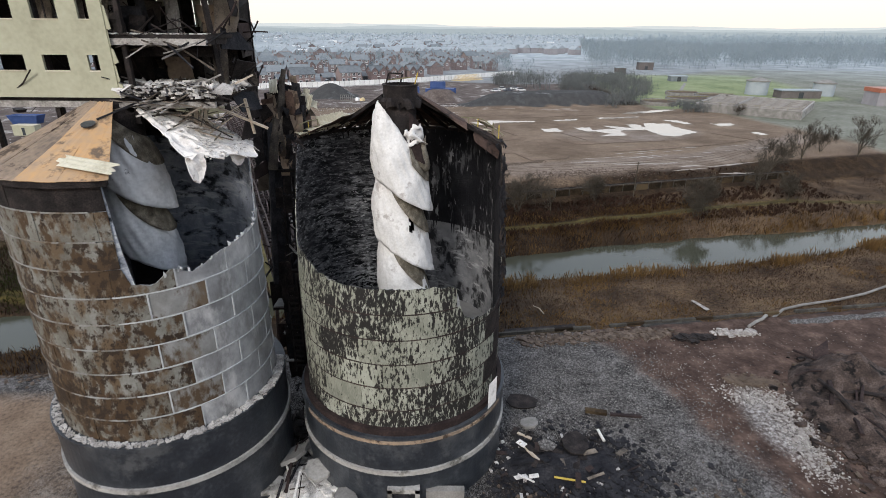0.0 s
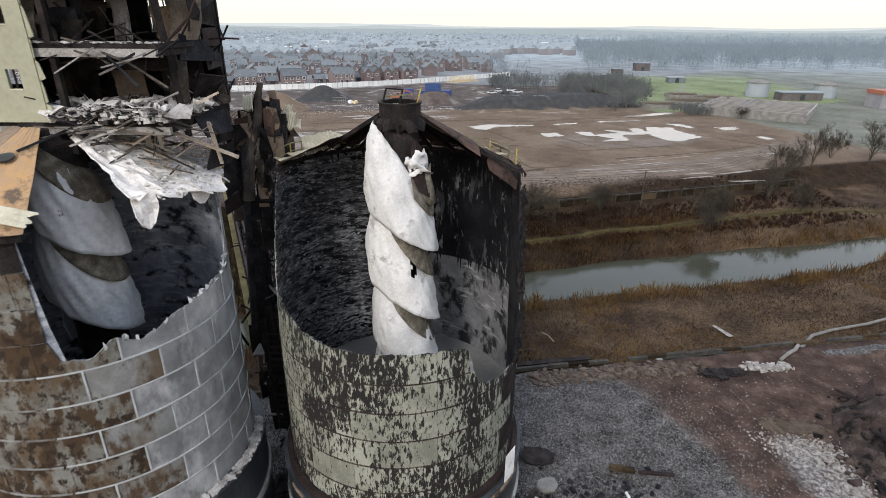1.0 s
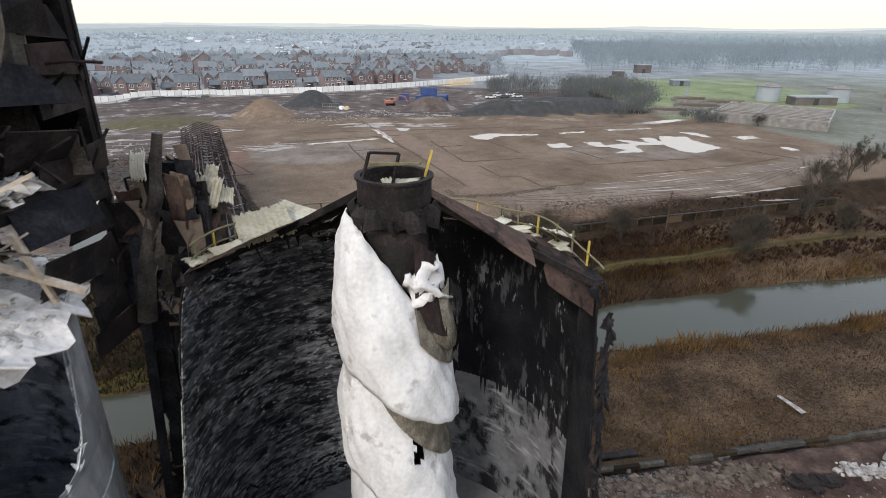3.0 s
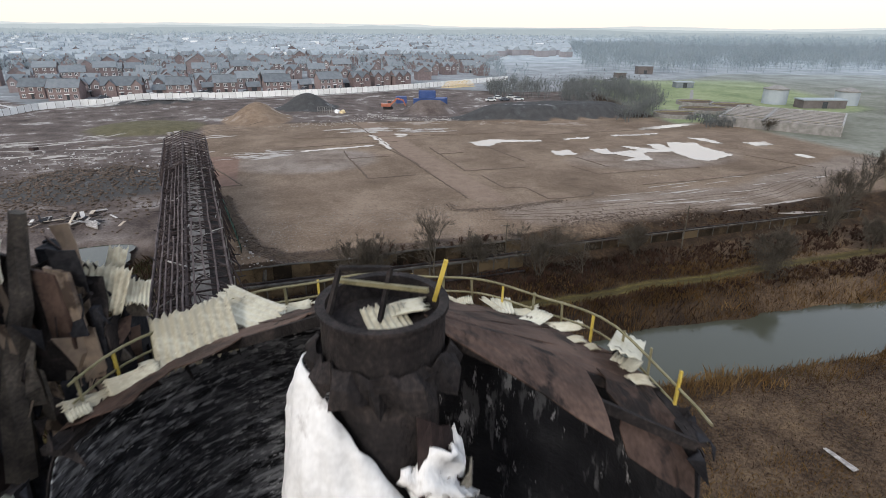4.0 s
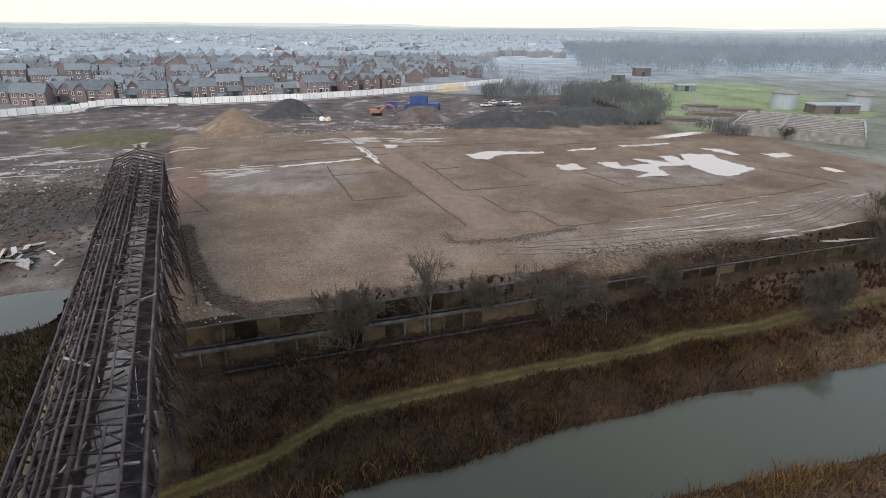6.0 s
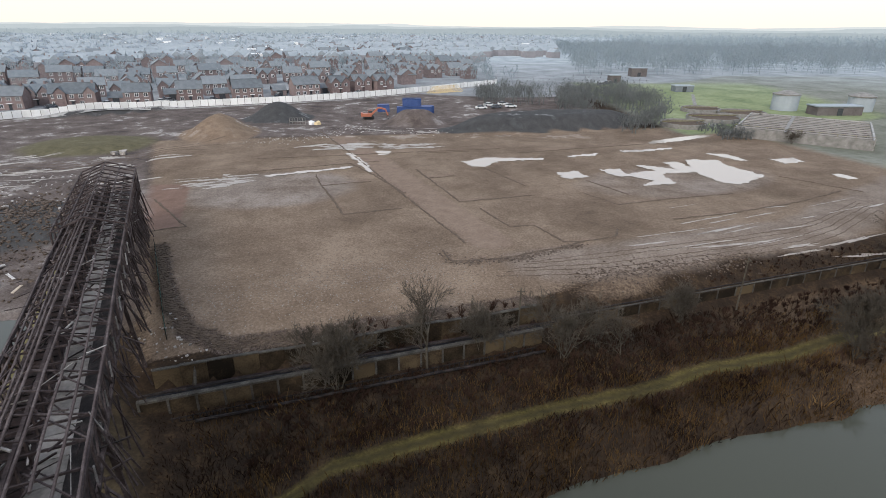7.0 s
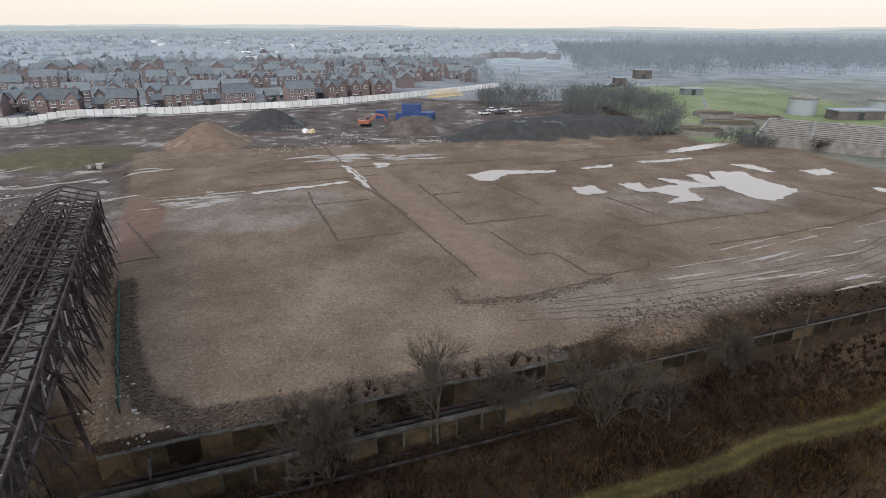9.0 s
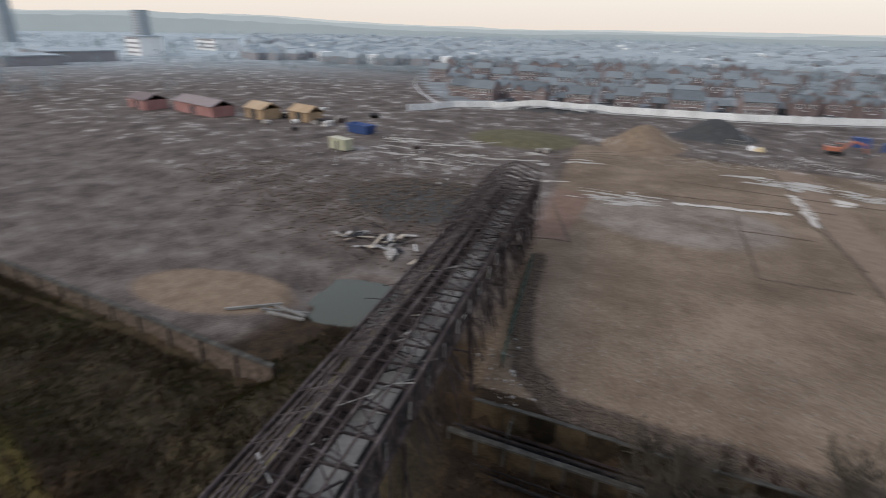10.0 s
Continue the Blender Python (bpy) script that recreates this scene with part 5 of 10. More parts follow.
part("standpipe", Shape().tube([(C1X, C1Y, z) for z in (25.9, 20.0, FOOT1)], 1.1, 24), charred, silo_one, "charred standpipe", True)
twisted_sheet(silo_one, "twisted_sheet", C1X, C1Y, 21.0, 3.9, 120, 900, lambda a: 25.4 if a < 330 else 40, grey_sheet, mottled, 1.95, 1.15, 8)
# crumpled white roof remnant sagging over the hole
rows = []
rng = random.Random(31)
for i in range(36):
    a = 326 + 2.75 * i
    row = []
    for j in range(14):
        w = j / 13
        tip = 5.5 + 1.35 * float(smoothstep(0, 15, i)) + 0.16 * math.sin(i * 1.3) + 0.1 * math.sin(i * 2.9)
        r = 1.9 + (tip - 1.9) * w
        fold = 0.10 * math.sin(i * 0.9 + w * 4) + 0.06 * math.sin(i * 1.7 - w * 9)
        row.append(polar(C1X, C1Y, r + rng.uniform(-0.07, 0.07), a + rng.uniform(-0.8, 0.8), 25.7 - 2.7 * (r - 1.2) / 5.2 - 0.25 * w * w * abs(math.sin(i * 0.35)) + fold + rng.uniform(-0.06, 0.06)))
    rows.append(row)
part("roof_remnant", Shape().slab(rows, 0.04), whitened_roof, silo_one, "crumpled whitened roof sheet")
for a0, deep, wide in ((327, 1.5, 5), (352, 0.8, 6), (368, 0.55, 5)):
    part("roof_remnant", Shape().slab([[polar(C1X, C1Y, 5.5 + 0.8 * float(smoothstep(326, 365, a0 + k * wide / 2)) + 0.15 * u + rng.uniform(-0.06, 0.06), a0 + wide * k / 2.0 + rng.uniform(-0.5, 0.5), 23.3 - 0.4 * float(smoothstep(326, 365, a0)) - deep * (0.25 + 0.75 * math.sin(0.4 + k * 0.62)) * u) for u in (0, 0.3, 0.6, 1)] for k in range(5)], 0.04), whitened_roof, silo_one)
# ash and broken plaster along the ledge
ledge_debris = Shape()
rng = random.Random(77)
for i in range(1500):
    a = rng.uniform(195, 380)
    r = rng.uniform(6.5, 6.9)
    ledge_debris.rock(polar(C1X, C1Y, r, a, FOOT1 + 0.05), 0.02 + (0.1 if a < 300 else 0.17) * rng.random() ** 2, rng, 0.6)
single("rubble", ledge_debris, ash, "pale ash and rubble lying on the silo ledge", "rubble", kind="stuff")


# ---- loose sheets on the roofs ----
def corrugated(w, l, pitch=0.18, depth=0.03, bend=0.0, curl=0.0, rng=None, jag=0.12):
    """A corrugated sheet lying flat, ridges along y, torn at the ends."""
    nx = int(w / pitch * 4)
    rows = []
    for j in range(9):
        v = j / 8
        row = []
        for i in range(nx + 1):
            x = w * (i / nx - 0.5)
            e = (rng.uniform(-jag, jag) if rng and j in (0, 8) else 0)
            y = l * (v - 0.5) + e
            z = depth * math.sin(2 * math.pi * x / pitch) + bend * (v - 0.5) ** 2 * l + curl * x * x
            row.append((x, y, z))
        rows.append(row)
    return Shape().slab(rows, 0.012)


rng = random.Random(41)
sheet_meshes = [corrugated(w, l, 0.17, 0.022, b, c, random.Random(k)).mesh("corrugated_sheet", cream_sheet, True) for k, (w, l, b, c) in
                enumerate(((1.0, 1.9, 0.12, 0.0), (0.9, 1.3, -0.2, 0.1), (0.7, 2.2, 0.1, 0.0), (1.1, 1.1, 0.3, -0.12), (0.45, 1.6, 0.0, 0.1)))]


def roof_sheet(m, at, turn, pitch, roll, scale=1.0, label="torn cream corrugated sheet lying on the silo roof"):
    ob = new("corrugated_sheet", m)
    ob.matrix_world = pose(*at, pitch, roll, turn) @ Matrix.Diagonal((scale, scale, 1, 1))
    return tagged(ob, label, "metal sheet", "torn roof sheets")


for i in range(30):
    a = 18 + 150 * i / 29 + rng.uniform(-2, 2)
    r = rng.uniform(5.75, 6.5)
    roof_sheet(sheet_meshes[rng.randrange(5)], polar(C2X, C2Y, r, a, TOP2 + 0.22 + 3.0 * (6.6 - r) / 5.7 + rng.uniform(0, 0.1)), a + rng.uniform(20, 160), rng.uniform(-9, 7), rng.uniform(-9, 9), rng.uniform(0.3, 0.7))
big = corrugated(1.9, 1.7, 0.22, 0.04, 0.05, 0.0, random.Random(9)).mesh("corrugated_sheet", cream_sheet, True)
roof_sheet(big, (-7.45, 37.0, 23.6), 25, 22, -8, 1.0, "large torn cream corrugated sheet on the eaves")
roof_sheet(sheet_meshes[0], (-6.6, 38.2, 23.6), 60, 5, -12, 1.1)
roof_sheet(sheet_meshes[2], (3.0, 36.6, 23.4), -30, -20, 10, 1.1)
roof_sheet(sheet_meshes[3], (-2.4, 33.2, 26.05), 30, 12, 8, 0.7, "buckled corrugated sheet inside the cap")
roof_sheet(sheet_meshes[1], (-2.3, 33.7, 26.05), 100, -12, 8, 0.7, "buckled corrugated sheet inside the cap")
roof_sheet(sheet_meshes[4], (-16.3, 24.2, 23.55), 76, 6, -22, 1.75, "pale folded sheet on the silo eaves")
# sheet stuck to the side wall near the ledge
leaf = Shape().slab([[(3.15 + 0.55 * u, 29.05 - 0.25 + 0.5 * u, 6.1 + 1.9 * v + 0.35 * u) for u in (0, 0.35, 0.7, 1)] for v in (0, 0.3, 0.6, 0.85, 1.0)], 0.03)
single("loose_sheet", leaf, white_scale, "pale bent sheet leaning on the silo ledge", "metal sheet")

# blistered crust on the burnt inner wall, and torn strips round the eaves
crust = Shape()
rng = random.Random(57)
for i in range(2600):
    a, z = rng.uniform(92, 232), rng.uniform(9.2, 21.6)
    if z > hi_two(a) - 0.2:
        continue
    crust.rock(polar(C2X, C2Y, R2 - 0.1, a, z), rng.uniform(0.03, 0.13), rng, 0.3)
part("soot_crust", crust, sooty_lining, silo_two, "blistered soot crust")["kind"] = "stuff"
for i in range(110):
    a = rng.uniform(-6, 192)
    r = R2 + rng.uniform(-0.25, 0.25)
    L = rng.uniform(0.2, 0.9)
    part("torn_strip", Shape().slab([[polar(C2X, C2Y, r, a, TOP2 + 0.12), polar(C2X, C2Y, r + 0.02, a + rng.uniform(0.8, 3.0), TOP2 + 0.14)],
                                     [polar(C2X, C2Y, r + rng.uniform(-0.35, 0.3), a + rng.uniform(-1, 1), TOP2 + rng.choice((-L, L * 0.5, -L * 0.6))), polar(C2X, C2Y, r + rng.uniform(-0.3, 0.3), a + rng.uniform(1, 3), TOP2 + rng.uniform(-0.3, 0.25))]], 0.02),
         rng.choice((charred, soot, charred, rust_dark)), silo_two)
for i in range(26):
    a = rng.uniform(300, 372)
    z = hi_one(a)
    part("torn_strip", Shape().slab([[polar(C1X, C1Y, R1, a, z - 0.15), polar(C1X, C1Y, R1, a + 1.2, z - 0.1)], [polar(C1X, C1Y, R1 + rng.uniform(-0.2, 0.25), a + 0.4, z + rng.uniform(0.05, 0.3)), polar(C1X, C1Y, R1 + rng.uniform(-0.1, 0.2), a + 1.4, z + rng.uniform(0.0, 0.2))]], 0.02), pale_seam, silo_one)
# burnt clumps along the torn right-hand edge of the wall
for i in range(90):
    a, z = rng.uniform(338, 357), rng.uniform(12.6, 22.5)
    a = max(a, 352 - (z < hi_two(352)) * 12)
    L = rng.uniform(0.25, 0.8)
    part("torn_strip", Shape().slab([[polar(C2X, C2Y, R2 + rng.uniform(-0.1, 0.2), a, z), polar(C2X, C2Y, R2 + rng.uniform(-0.15, 0.25), a + rng.uniform(1.0, 2.6), z + rng.uniform(-0.15, 0.15))],
                                     [polar(C2X, C2Y, R2 + rng.uniform(-0.25, 0.35), a + rng.uniform(-1.5, 1), z - L), polar(C2X, C2Y, R2 + rng.uniform(-0.2, 0.3), a + rng.uniform(0.5, 2.0), z - L * rng.uniform(0.6, 1.1))]], 0.05), rng.choice((charred, soot, soot)), silo_two)


# the heat has drawn the upper wall and roof of silo two inwards
for ob in silo_two.children_recursive:
    if ob.name.split(".")[0] in ("cap", "cap_flange", "cap_plate", "torn_collar", "standpipe", "twisted_sheet", "scorched_strip", "torn_flap", "torn_edge", "bent_bar"):
        continue
    for v in ob.data.vertices:
        k = 0.05 * max(0.0, v.co.z - 14.0) / (TOP2 - 14.0)
        v.co.x += (C2X - v.co.x) * k
        v.co.y += (C2Y - v.co.y) * k


# ---- the burnt tower over silo one ----
tower = thing("tower", "burnt-out steel framed tower, cream cladding and stripped charred floors", "tower")
FLOORS = (25.75, 28.85, 31.9)
TX0, TX1, TY0, TY1 = -36.0, -12.0, 29.2, 36.4


def wall_grid(parent, y0, y1, xs, zs, holes, mat, name):
    """Cladding as panels between the lines xs and zs; holes lists the cells that are windows."""
    for i in range(len(xs) - 1):
        for j in range(len(zs) - 1):
            if (i, j) not in holes:
                part(name, Shape().box(xs[i], y0, zs[j], xs[i + 1], y1, zs[j + 1]), mat, parent)


front_x = [-36, -33.6, -32.2, -30.0, -28.4, -26.2, -24.6, -23.0, -21.35, -20.4, -19.1, -18.1, -17.55, -16.85]
front_z = [25.95, 27.3, 28.05, 29.75, 31.3, 33.2]
wall_grid(tower, TY0 - 0.25, TY0 - 0.1, front_x, front_z, {(i, j) for i in (1, 3, 5, 7, 9, 11) for j in (1, 3)}, cream, "cladding_panel")
for i in (1, 3, 5, 7, 9, 11):
    for j in (1, 3):
        x0, x1, z0, z1 = front_x[i], front_x[i + 1], front_z[j], front_z[j + 1]
        part("window_frame", Shape().box(x0, TY0 - 0.28, z0 - 0.06, x1, TY0 - 0.05, z0), cream_sheet, tower)
        if (i + j) % 3 == 0:
            part("mullion", Shape().box((x0 + x1) / 2 - 0.03, TY0 - 0.2, z0, (x0 + x1) / 2 + 0.03, TY0 - 0.14, z1), charred, tower)
# torn edge of the cladding
for k, (z0, z1, w) in enumerate(((25.95, 26.7, 0.42), (26.7, 27.6, 0.22), (27.6, 28.4, 0.3), (28.4, 29.2, 0.12), (29.2, 30.4, 0.26), (30.4, 31.4, 0.1))):
    part("cladding_strip", Shape().slab([[(-16.85, TY0 - 0.2, z0), (-16.85 + w, TY0 - 0.25 - 0.1 * (k % 2), z0 + 0.1)], [(-16.85, TY0 - 0.2, z1), (-16.85 + w * 0.6, TY0 - 0.3, z1 - 0.08)]], 0.03), cream, tower)
# back wall: charred, with openings that show the light
back_x = [-36, -30.5, -28.2, -24.5, -22.2, -20.2, -19.0, -17.7, -16.2, -15.5, -14.0, -12.0]
back_z = [25.95, 26.75, 28.1, 29.4, 30.9, 33.2]
wall_grid(tower, TY1 - 0.15, TY1, back_x, back_z, {(1, 1), (3, 1), (1, 3), (3, 3), (5, 1), (9, 1), (7, 3), (9, 3)}, charred, "back_panel")
for i, j, w in ((5, 1, 0.35), (9, 1, 0.25), (7, 3, 0.4), (9, 3, 0.3)):
    x0 = back_x[i]
    part("window_panel", Shape().box(x0 + 0.1, TY1 - 0.12, back_z[j], x0 + 0.1 + w * (back_x[i + 1] - x0), TY1 - 0.05, back_z[j + 1]), cream, tower)
    part("glazing_bar", Shape().beam((x0, TY1 - 0.08, (back_z[j] + back_z[j + 1]) / 2), (back_x[i + 1], TY1 - 0.08, (back_z[j] + back_z[j + 1]) / 2 + 0.06), 0.05), charred, tower)
    part("glazing_bar", Shape().beam((x0 + 0.9, TY1 - 0.08, back_z[j]), (x0 + 0.8, TY1 - 0.08, back_z[j + 1]), 0.05), charred, tower)
for z in FLOORS:
    part("floor_deck", Shape().box(TX0, TY0, z, TX1, TY1 - 0.2, z + 0.18), charred, tower)
    for y in (TY0, TY1 - 0.3):
        part("floor_beam", Shape().box(TX0, y - 0.1, z - 0.32, TX1, y + 0.1, z), grey_steel if y == TY0 else charred, tower)
    for x in (-34, -29.5, -25, -20.5, -16.3, -12.2):
        part("floor_beam", Shape().box(x - 0.1, TY0, z - 0.3, x + 0.1, TY1 - 0.3, z), charred, tower)
for x in (-34, -29.5, -25, -20.5, -16.3, -12.2):
    part("column", Shape().box(x - 0.14, TY1 - 0.45, -0.3 if x == -25 else 21, x + 0.14, TY1 - 0.17, 33.2), charred, tower)
    if x < -13:
        part("column", Shape().box(x - 0.12, TY0 + 0.05, FLOORS[0] - 1.2 if x > -26 else 21.0, x + 0.12, TY0 + 0.3, 33.2), charred, tower)
part("column", Shape().beam((-12.0, TY0 + 1.6, 24.9), (-12.4, TY0 + 1.2, 31.6), 0.24), charred, tower)
# charred partitions that still stand on the open floors
for x0, x1, y, z0, z1 in ((-19.0, -17.2, 33.4, 25.95, 28.5), (-16.3, -14.7, 34.6, 25.95, 28.4), (-13.9, -12.2, 33.8, 25.95, 28.6), (-20.5, -18.4, 34.2, 29.05, 31.7), (-16.0, -15.2, 33.6, 29.05, 31.6), (-13.8, -12.3, 34.4, 29.05, 31.8), (-19.0, -12.3, 33.0, 32.1, 33.4), (-15.0, -12.2, 35.2, 25.95, 27.1), (-16.6, -12.1, 30.9, 27.9, 28.7), (-16.6, -12.1, 31.2, 30.9, 31.7)):
    part("partition", Shape().slab([[(x0 + (x1 - x0) * u + 0.08 * math.sin(7 * u + 3 * v), y + 0.1 * math.sin(5 * u + 4 * v), z0 + (z1 - z0) * v + (0.18 * math.sin(11 * u + x0) if v == 1 else 0)) for u in (0, 0.2, 0.4, 0.6, 0.8, 1)] for v in (0, 0.5, 1)], 0.06), charred if z0 < 29 else grey_steel, tower)
for k in range(5):
    z = 23.2 + 1.7 * k
    part("side_panel", Shape().slab([[(-11.9 + 0.5 * math.sin(k * 1.9), 31.8 + 0.5 * math.sin(k * 4), z), (-11.6 + 0.45 * math.sin(k * 2.3), 34.4, z - 0.2)], [(-11.95 + 0.4 * math.cos(k * 2.9), 32.0, z + 1.1), (-11.5 + 0.35 * math.sin(k * 3.7), 34.2 + 0.5 * math.cos(k), z + 0.8)]], 0.05), soot if k % 2 else charred, tower)
# clinging cladding on the charred right-hand end
for k in range(-6, 7):
    z = 25.9 + 0.95 * k
    if k % 4 == 1 and k > 0:
        continue
    jut = 0.9 * abs(math.sin(k * 2.7))
    part("side_panel", Shape().slab([[(-11.95 + 0.12 * math.sin(k), 33.0 + jut, z + 0.15 * math.sin(k * 5)), (-11.9 + 0.1 * math.sin(k * 3), TY1 - 0.2 - 0.5 * jut, z)], [(-12.0, 33.3 + 0.8 * jut, z + 0.7 + 0.2 * math.sin(k * 7)), (-11.95 + 0.15 * math.cos(k * 4), TY1 - 0.25 - 0.9 * jut, z + 0.9)]], 0.04), rust_dark if k % 3 == 0 else charred, tower)
# fallen and bent members
rng = random.Random(21)
for i in range(120):
    x = rng.uniform(-24, -11.6)
    z = rng.choice((26.0, 26.0, 29.1, 29.1, 32.1))
    y = rng.uniform(TY0 - 0.3, TY1 - 0.8)
    L = rng.uniform(0.7, 2.8)
    a, e = rng.uniform(0, 6.28), rng.uniform(-0.15, 0.9)
    mid = Vector((x + L * 0.5 * math.cos(a), y + L * 0.25 * math.sin(a), z + L * 0.5 * math.sin(e) + rng.uniform(0, 0.25)))
    end = Vector((x + L * math.cos(a) * math.cos(e), y + L * 0.5 * math.sin(a), z + L * math.sin(e)))
    part("bent_bar", Shape().tube([(x, y, z), mid, end], rng.uniform(0.02, 0.06), 5), rng.choice((charred, charred, soot, rust_dark, grey_steel)), tower)
# hanging cables
for i in range(26):
    x, y = rng.uniform(-24, -11.7), rng.uniform(TY0 - 0.1, TY0 + 3)
    z = rng.choice((28.8, 31.9, 25.7))
    d = rng.uniform(0.5, 1.6)
    part("hanging_cable", Shape().tube([(x, y, z), (x + rng.uniform(-0.3, 0.3), y, z - d * 0.6), (x + rng.uniform(-0.7, 0.7), y, z - d)], 0.02, 4), soot, tower)
# ladder
lad = Shape()
for k in range(13):
    lad.beam((-17.5 - 0.03 * k, 31.0, 29.2 + 0.24 * k), (-16.95 - 0.03 * k, 31.0, 29.2 + 0.24 * k), 0.05)
lad.beam((-17.5, 31, 29.1), (-17.9, 31, 32.2), 0.06).beam((-16.95, 31, 29.1), (-17.35, 31, 32.2), 0.06)
part("ladder", lad, charred, tower, "charred steel ladder")
# burnt ends against the sky
for i in range(12):
    x, z = -12.0 + rng.uniform(-0.25, 0.3), rng.uniform(26, 31.5)
    y = rng.uniform(32, 36.3)
    part("bent_bar", Shape().tube([(x, y, z), (x + rng.uniform(0.1, 0.5), y, z + rng.uniform(-0.1, 0.8)), (x + rng.uniform(0.2, 0.9), y + rng.uniform(-0.5, 0.5), z + rng.uniform(-0.5, 1.2))], 0.05, 5), charred, tower)

# scorched sheets still hanging inside
for i in range(46):
    x, y = rng.uniform(-23, -12.4), rng.uniform(TY0 + 1.2, TY1 - 0.5)
    z, h, w = rng.choice((26.0, 26.0, 29.1, 29.1, 31.0)), rng.uniform(0.7, 2.4), rng.uniform(0.5, 1.6)
    lean = rng.uniform(-0.4, 0.4)
    part("scorched_sheet", Shape().slab([[(x + w * u + lean * v + rng.uniform(-0.08, 0.08), y + 0.3 * lean * v + rng.uniform(-0.1, 0.1), z + h * v + rng.uniform(-0.08, 0.08)) for u in (0, 0.5, 1)] for v in (0, 0.35, 0.7, 1)], 0.03), rng.choice((charred, soot, grey_steel, rust_tan, charred_board)), tower)
# tangled battens and pipes along the torn edge of the lower floors
for i in range(90):
    x, z = rng.uniform(-16.2, -11.8), rng.choice((25.6, 25.8, 26.3, 28.6, 28.9))
    y = rng.uniform(TY0 - 0.6, TY0 + 1.4)
    L, a, e = rng.uniform(0.6, 2.6), rng.uniform(-0.7, 0.7) + rng.choice((0, 3.14)), rng.uniform(-0.55, 0.45)
    d = Vector((math.cos(a) * math.cos(e), math.sin(a) * math.cos(e), math.sin(e))) * L
    part("batten", Shape().beam((x, y, z), Vector((x, y, z)) + d, rng.uniform(0.04, 0.11), rng.uniform(0.03, 0.09)), rng.choice((charred_board, charred, grey_steel, charred_board, soot)), tower)


def cone_one(x, y):
    """Height of the sagging roof sheet of silo one."""
    r = math.hypot(x - C1X, y - C1Y)
    return 25.7 - 2.7 * (max(1.2, r) - 1.2) / 5.2


heaps = {"pale": Shape(), "tan": Shape(), "black": Shape()}
for i in range(1900):
    x, y = rng.uniform(-16.8, -11.9), TY0 - 0.4 + 4.6 * rng.random() ** 1.6
    k = rng.choice(("pale", "pale", "pale", "tan", "black"))
    top = 0.55 * math.exp(-((x + 14.6) / 2.6) ** 2) + 0.15
    heaps[k].rock((x, y, FLOORS[0] + 0.2 + rng.uniform(0, top)), rng.uniform(0.03, 0.12) if rng.random() < 0.86 else rng.uniform(0.12, 0.24), rng, rng.uniform(0.25, 0.8))
for i in range(300):
    heaps[rng.choice(("pale", "pale", "tan"))].rock((rng.uniform(-21, -12.2), rng.uniform(TY0 - 0.1, TY0 + 1.2), FLOORS[1] + 0.22), rng.uniform(0.03, 0.12), rng, 0.5)
for i in range(260):
    a, r = radians(rng.uniform(-25, 60)), rng.uniform(3.0, 6.5)
    x, y = C1X + r * math.cos(a), C1Y + r * math.sin(a)
    heaps["pale"].rock((x, y, cone_one(x, y) + 0.06), rng.uniform(0.03, 0.13), rng, 0.5)
single("rubble", heaps["pale"], ash, "pale ash, plaster and insulation heaped on the tower floor", "rubble", kind="stuff")
single("rubble", heaps["tan"], charred_board, "scorched splinters and broken board on the tower floor", "rubble", kind="stuff")
single("rubble", heaps["black"], soot, "black cinders on the tower floor", "rubble", kind="stuff")
# crumpled pale sheets among the rubble
for i in range(56):
    x, y, w = rng.uniform(-18.0, -11.6), rng.uniform(TY0 - 0.6, TY0 + 2.4), rng.uniform(0.3, 1.1)
    q = [[(x + w * u + rng.uniform(-0.15, 0.15), y + w * v + rng.uniform(-0.15, 0.15), FLOORS[0] + 0.4 + rng.uniform(0, 0.6)) for u in (0, 0.5, 1)] for v in (0, 0.5, 1)]
    single("crumpled_sheet", Shape().slab(q, 0.02), rng.choice((ash, whitened_roof, grey_steel)), "crumpled pale sheet lying in the tower rubble", "metal sheet", "crumpled sheets")
# broken boards and battens spilling off the floor edge on to the roof sheet
for p, q, w in (((-13.6, 30.2, 25.5), (-10.4, 30.8, 27.0), 0.16), ((-13.0, 30.2, 25.6), (-9.9, 30.8, 24.1), 0.2), ((-10.8, 30.2, 25.8), (-10.7, 30.8, 23.8), 0.15), ((-13.5, 30.2, 25.6), (-14.0, 30.8, 24.1), 0.2), ((-13.1, 30.2, 25.7), (-13.3, 30.8, 23.9), 0.16), ((-13.0, 30.2, 23.9), (-11.4, 30.8, 25.0), 0.09), ((-13.9, 30.2, 22.7), (-13.5, 30.8, 25.1), 0.14), ((-16.4, 30.2, 26.0), (-13.4, 30.8, 26.0), 0.12), ((-14.4, 30.2, 24.6), (-11.9, 30.8, 23.7), 0.07), ((-12.6, 30.2, 24.6), (-10.9, 30.8, 25.6), 0.08)):
    single("board", Shape().beam(p, q, w, w * 0.6), timber, "long pale board fallen across the torn roof", "board", "broken boards")
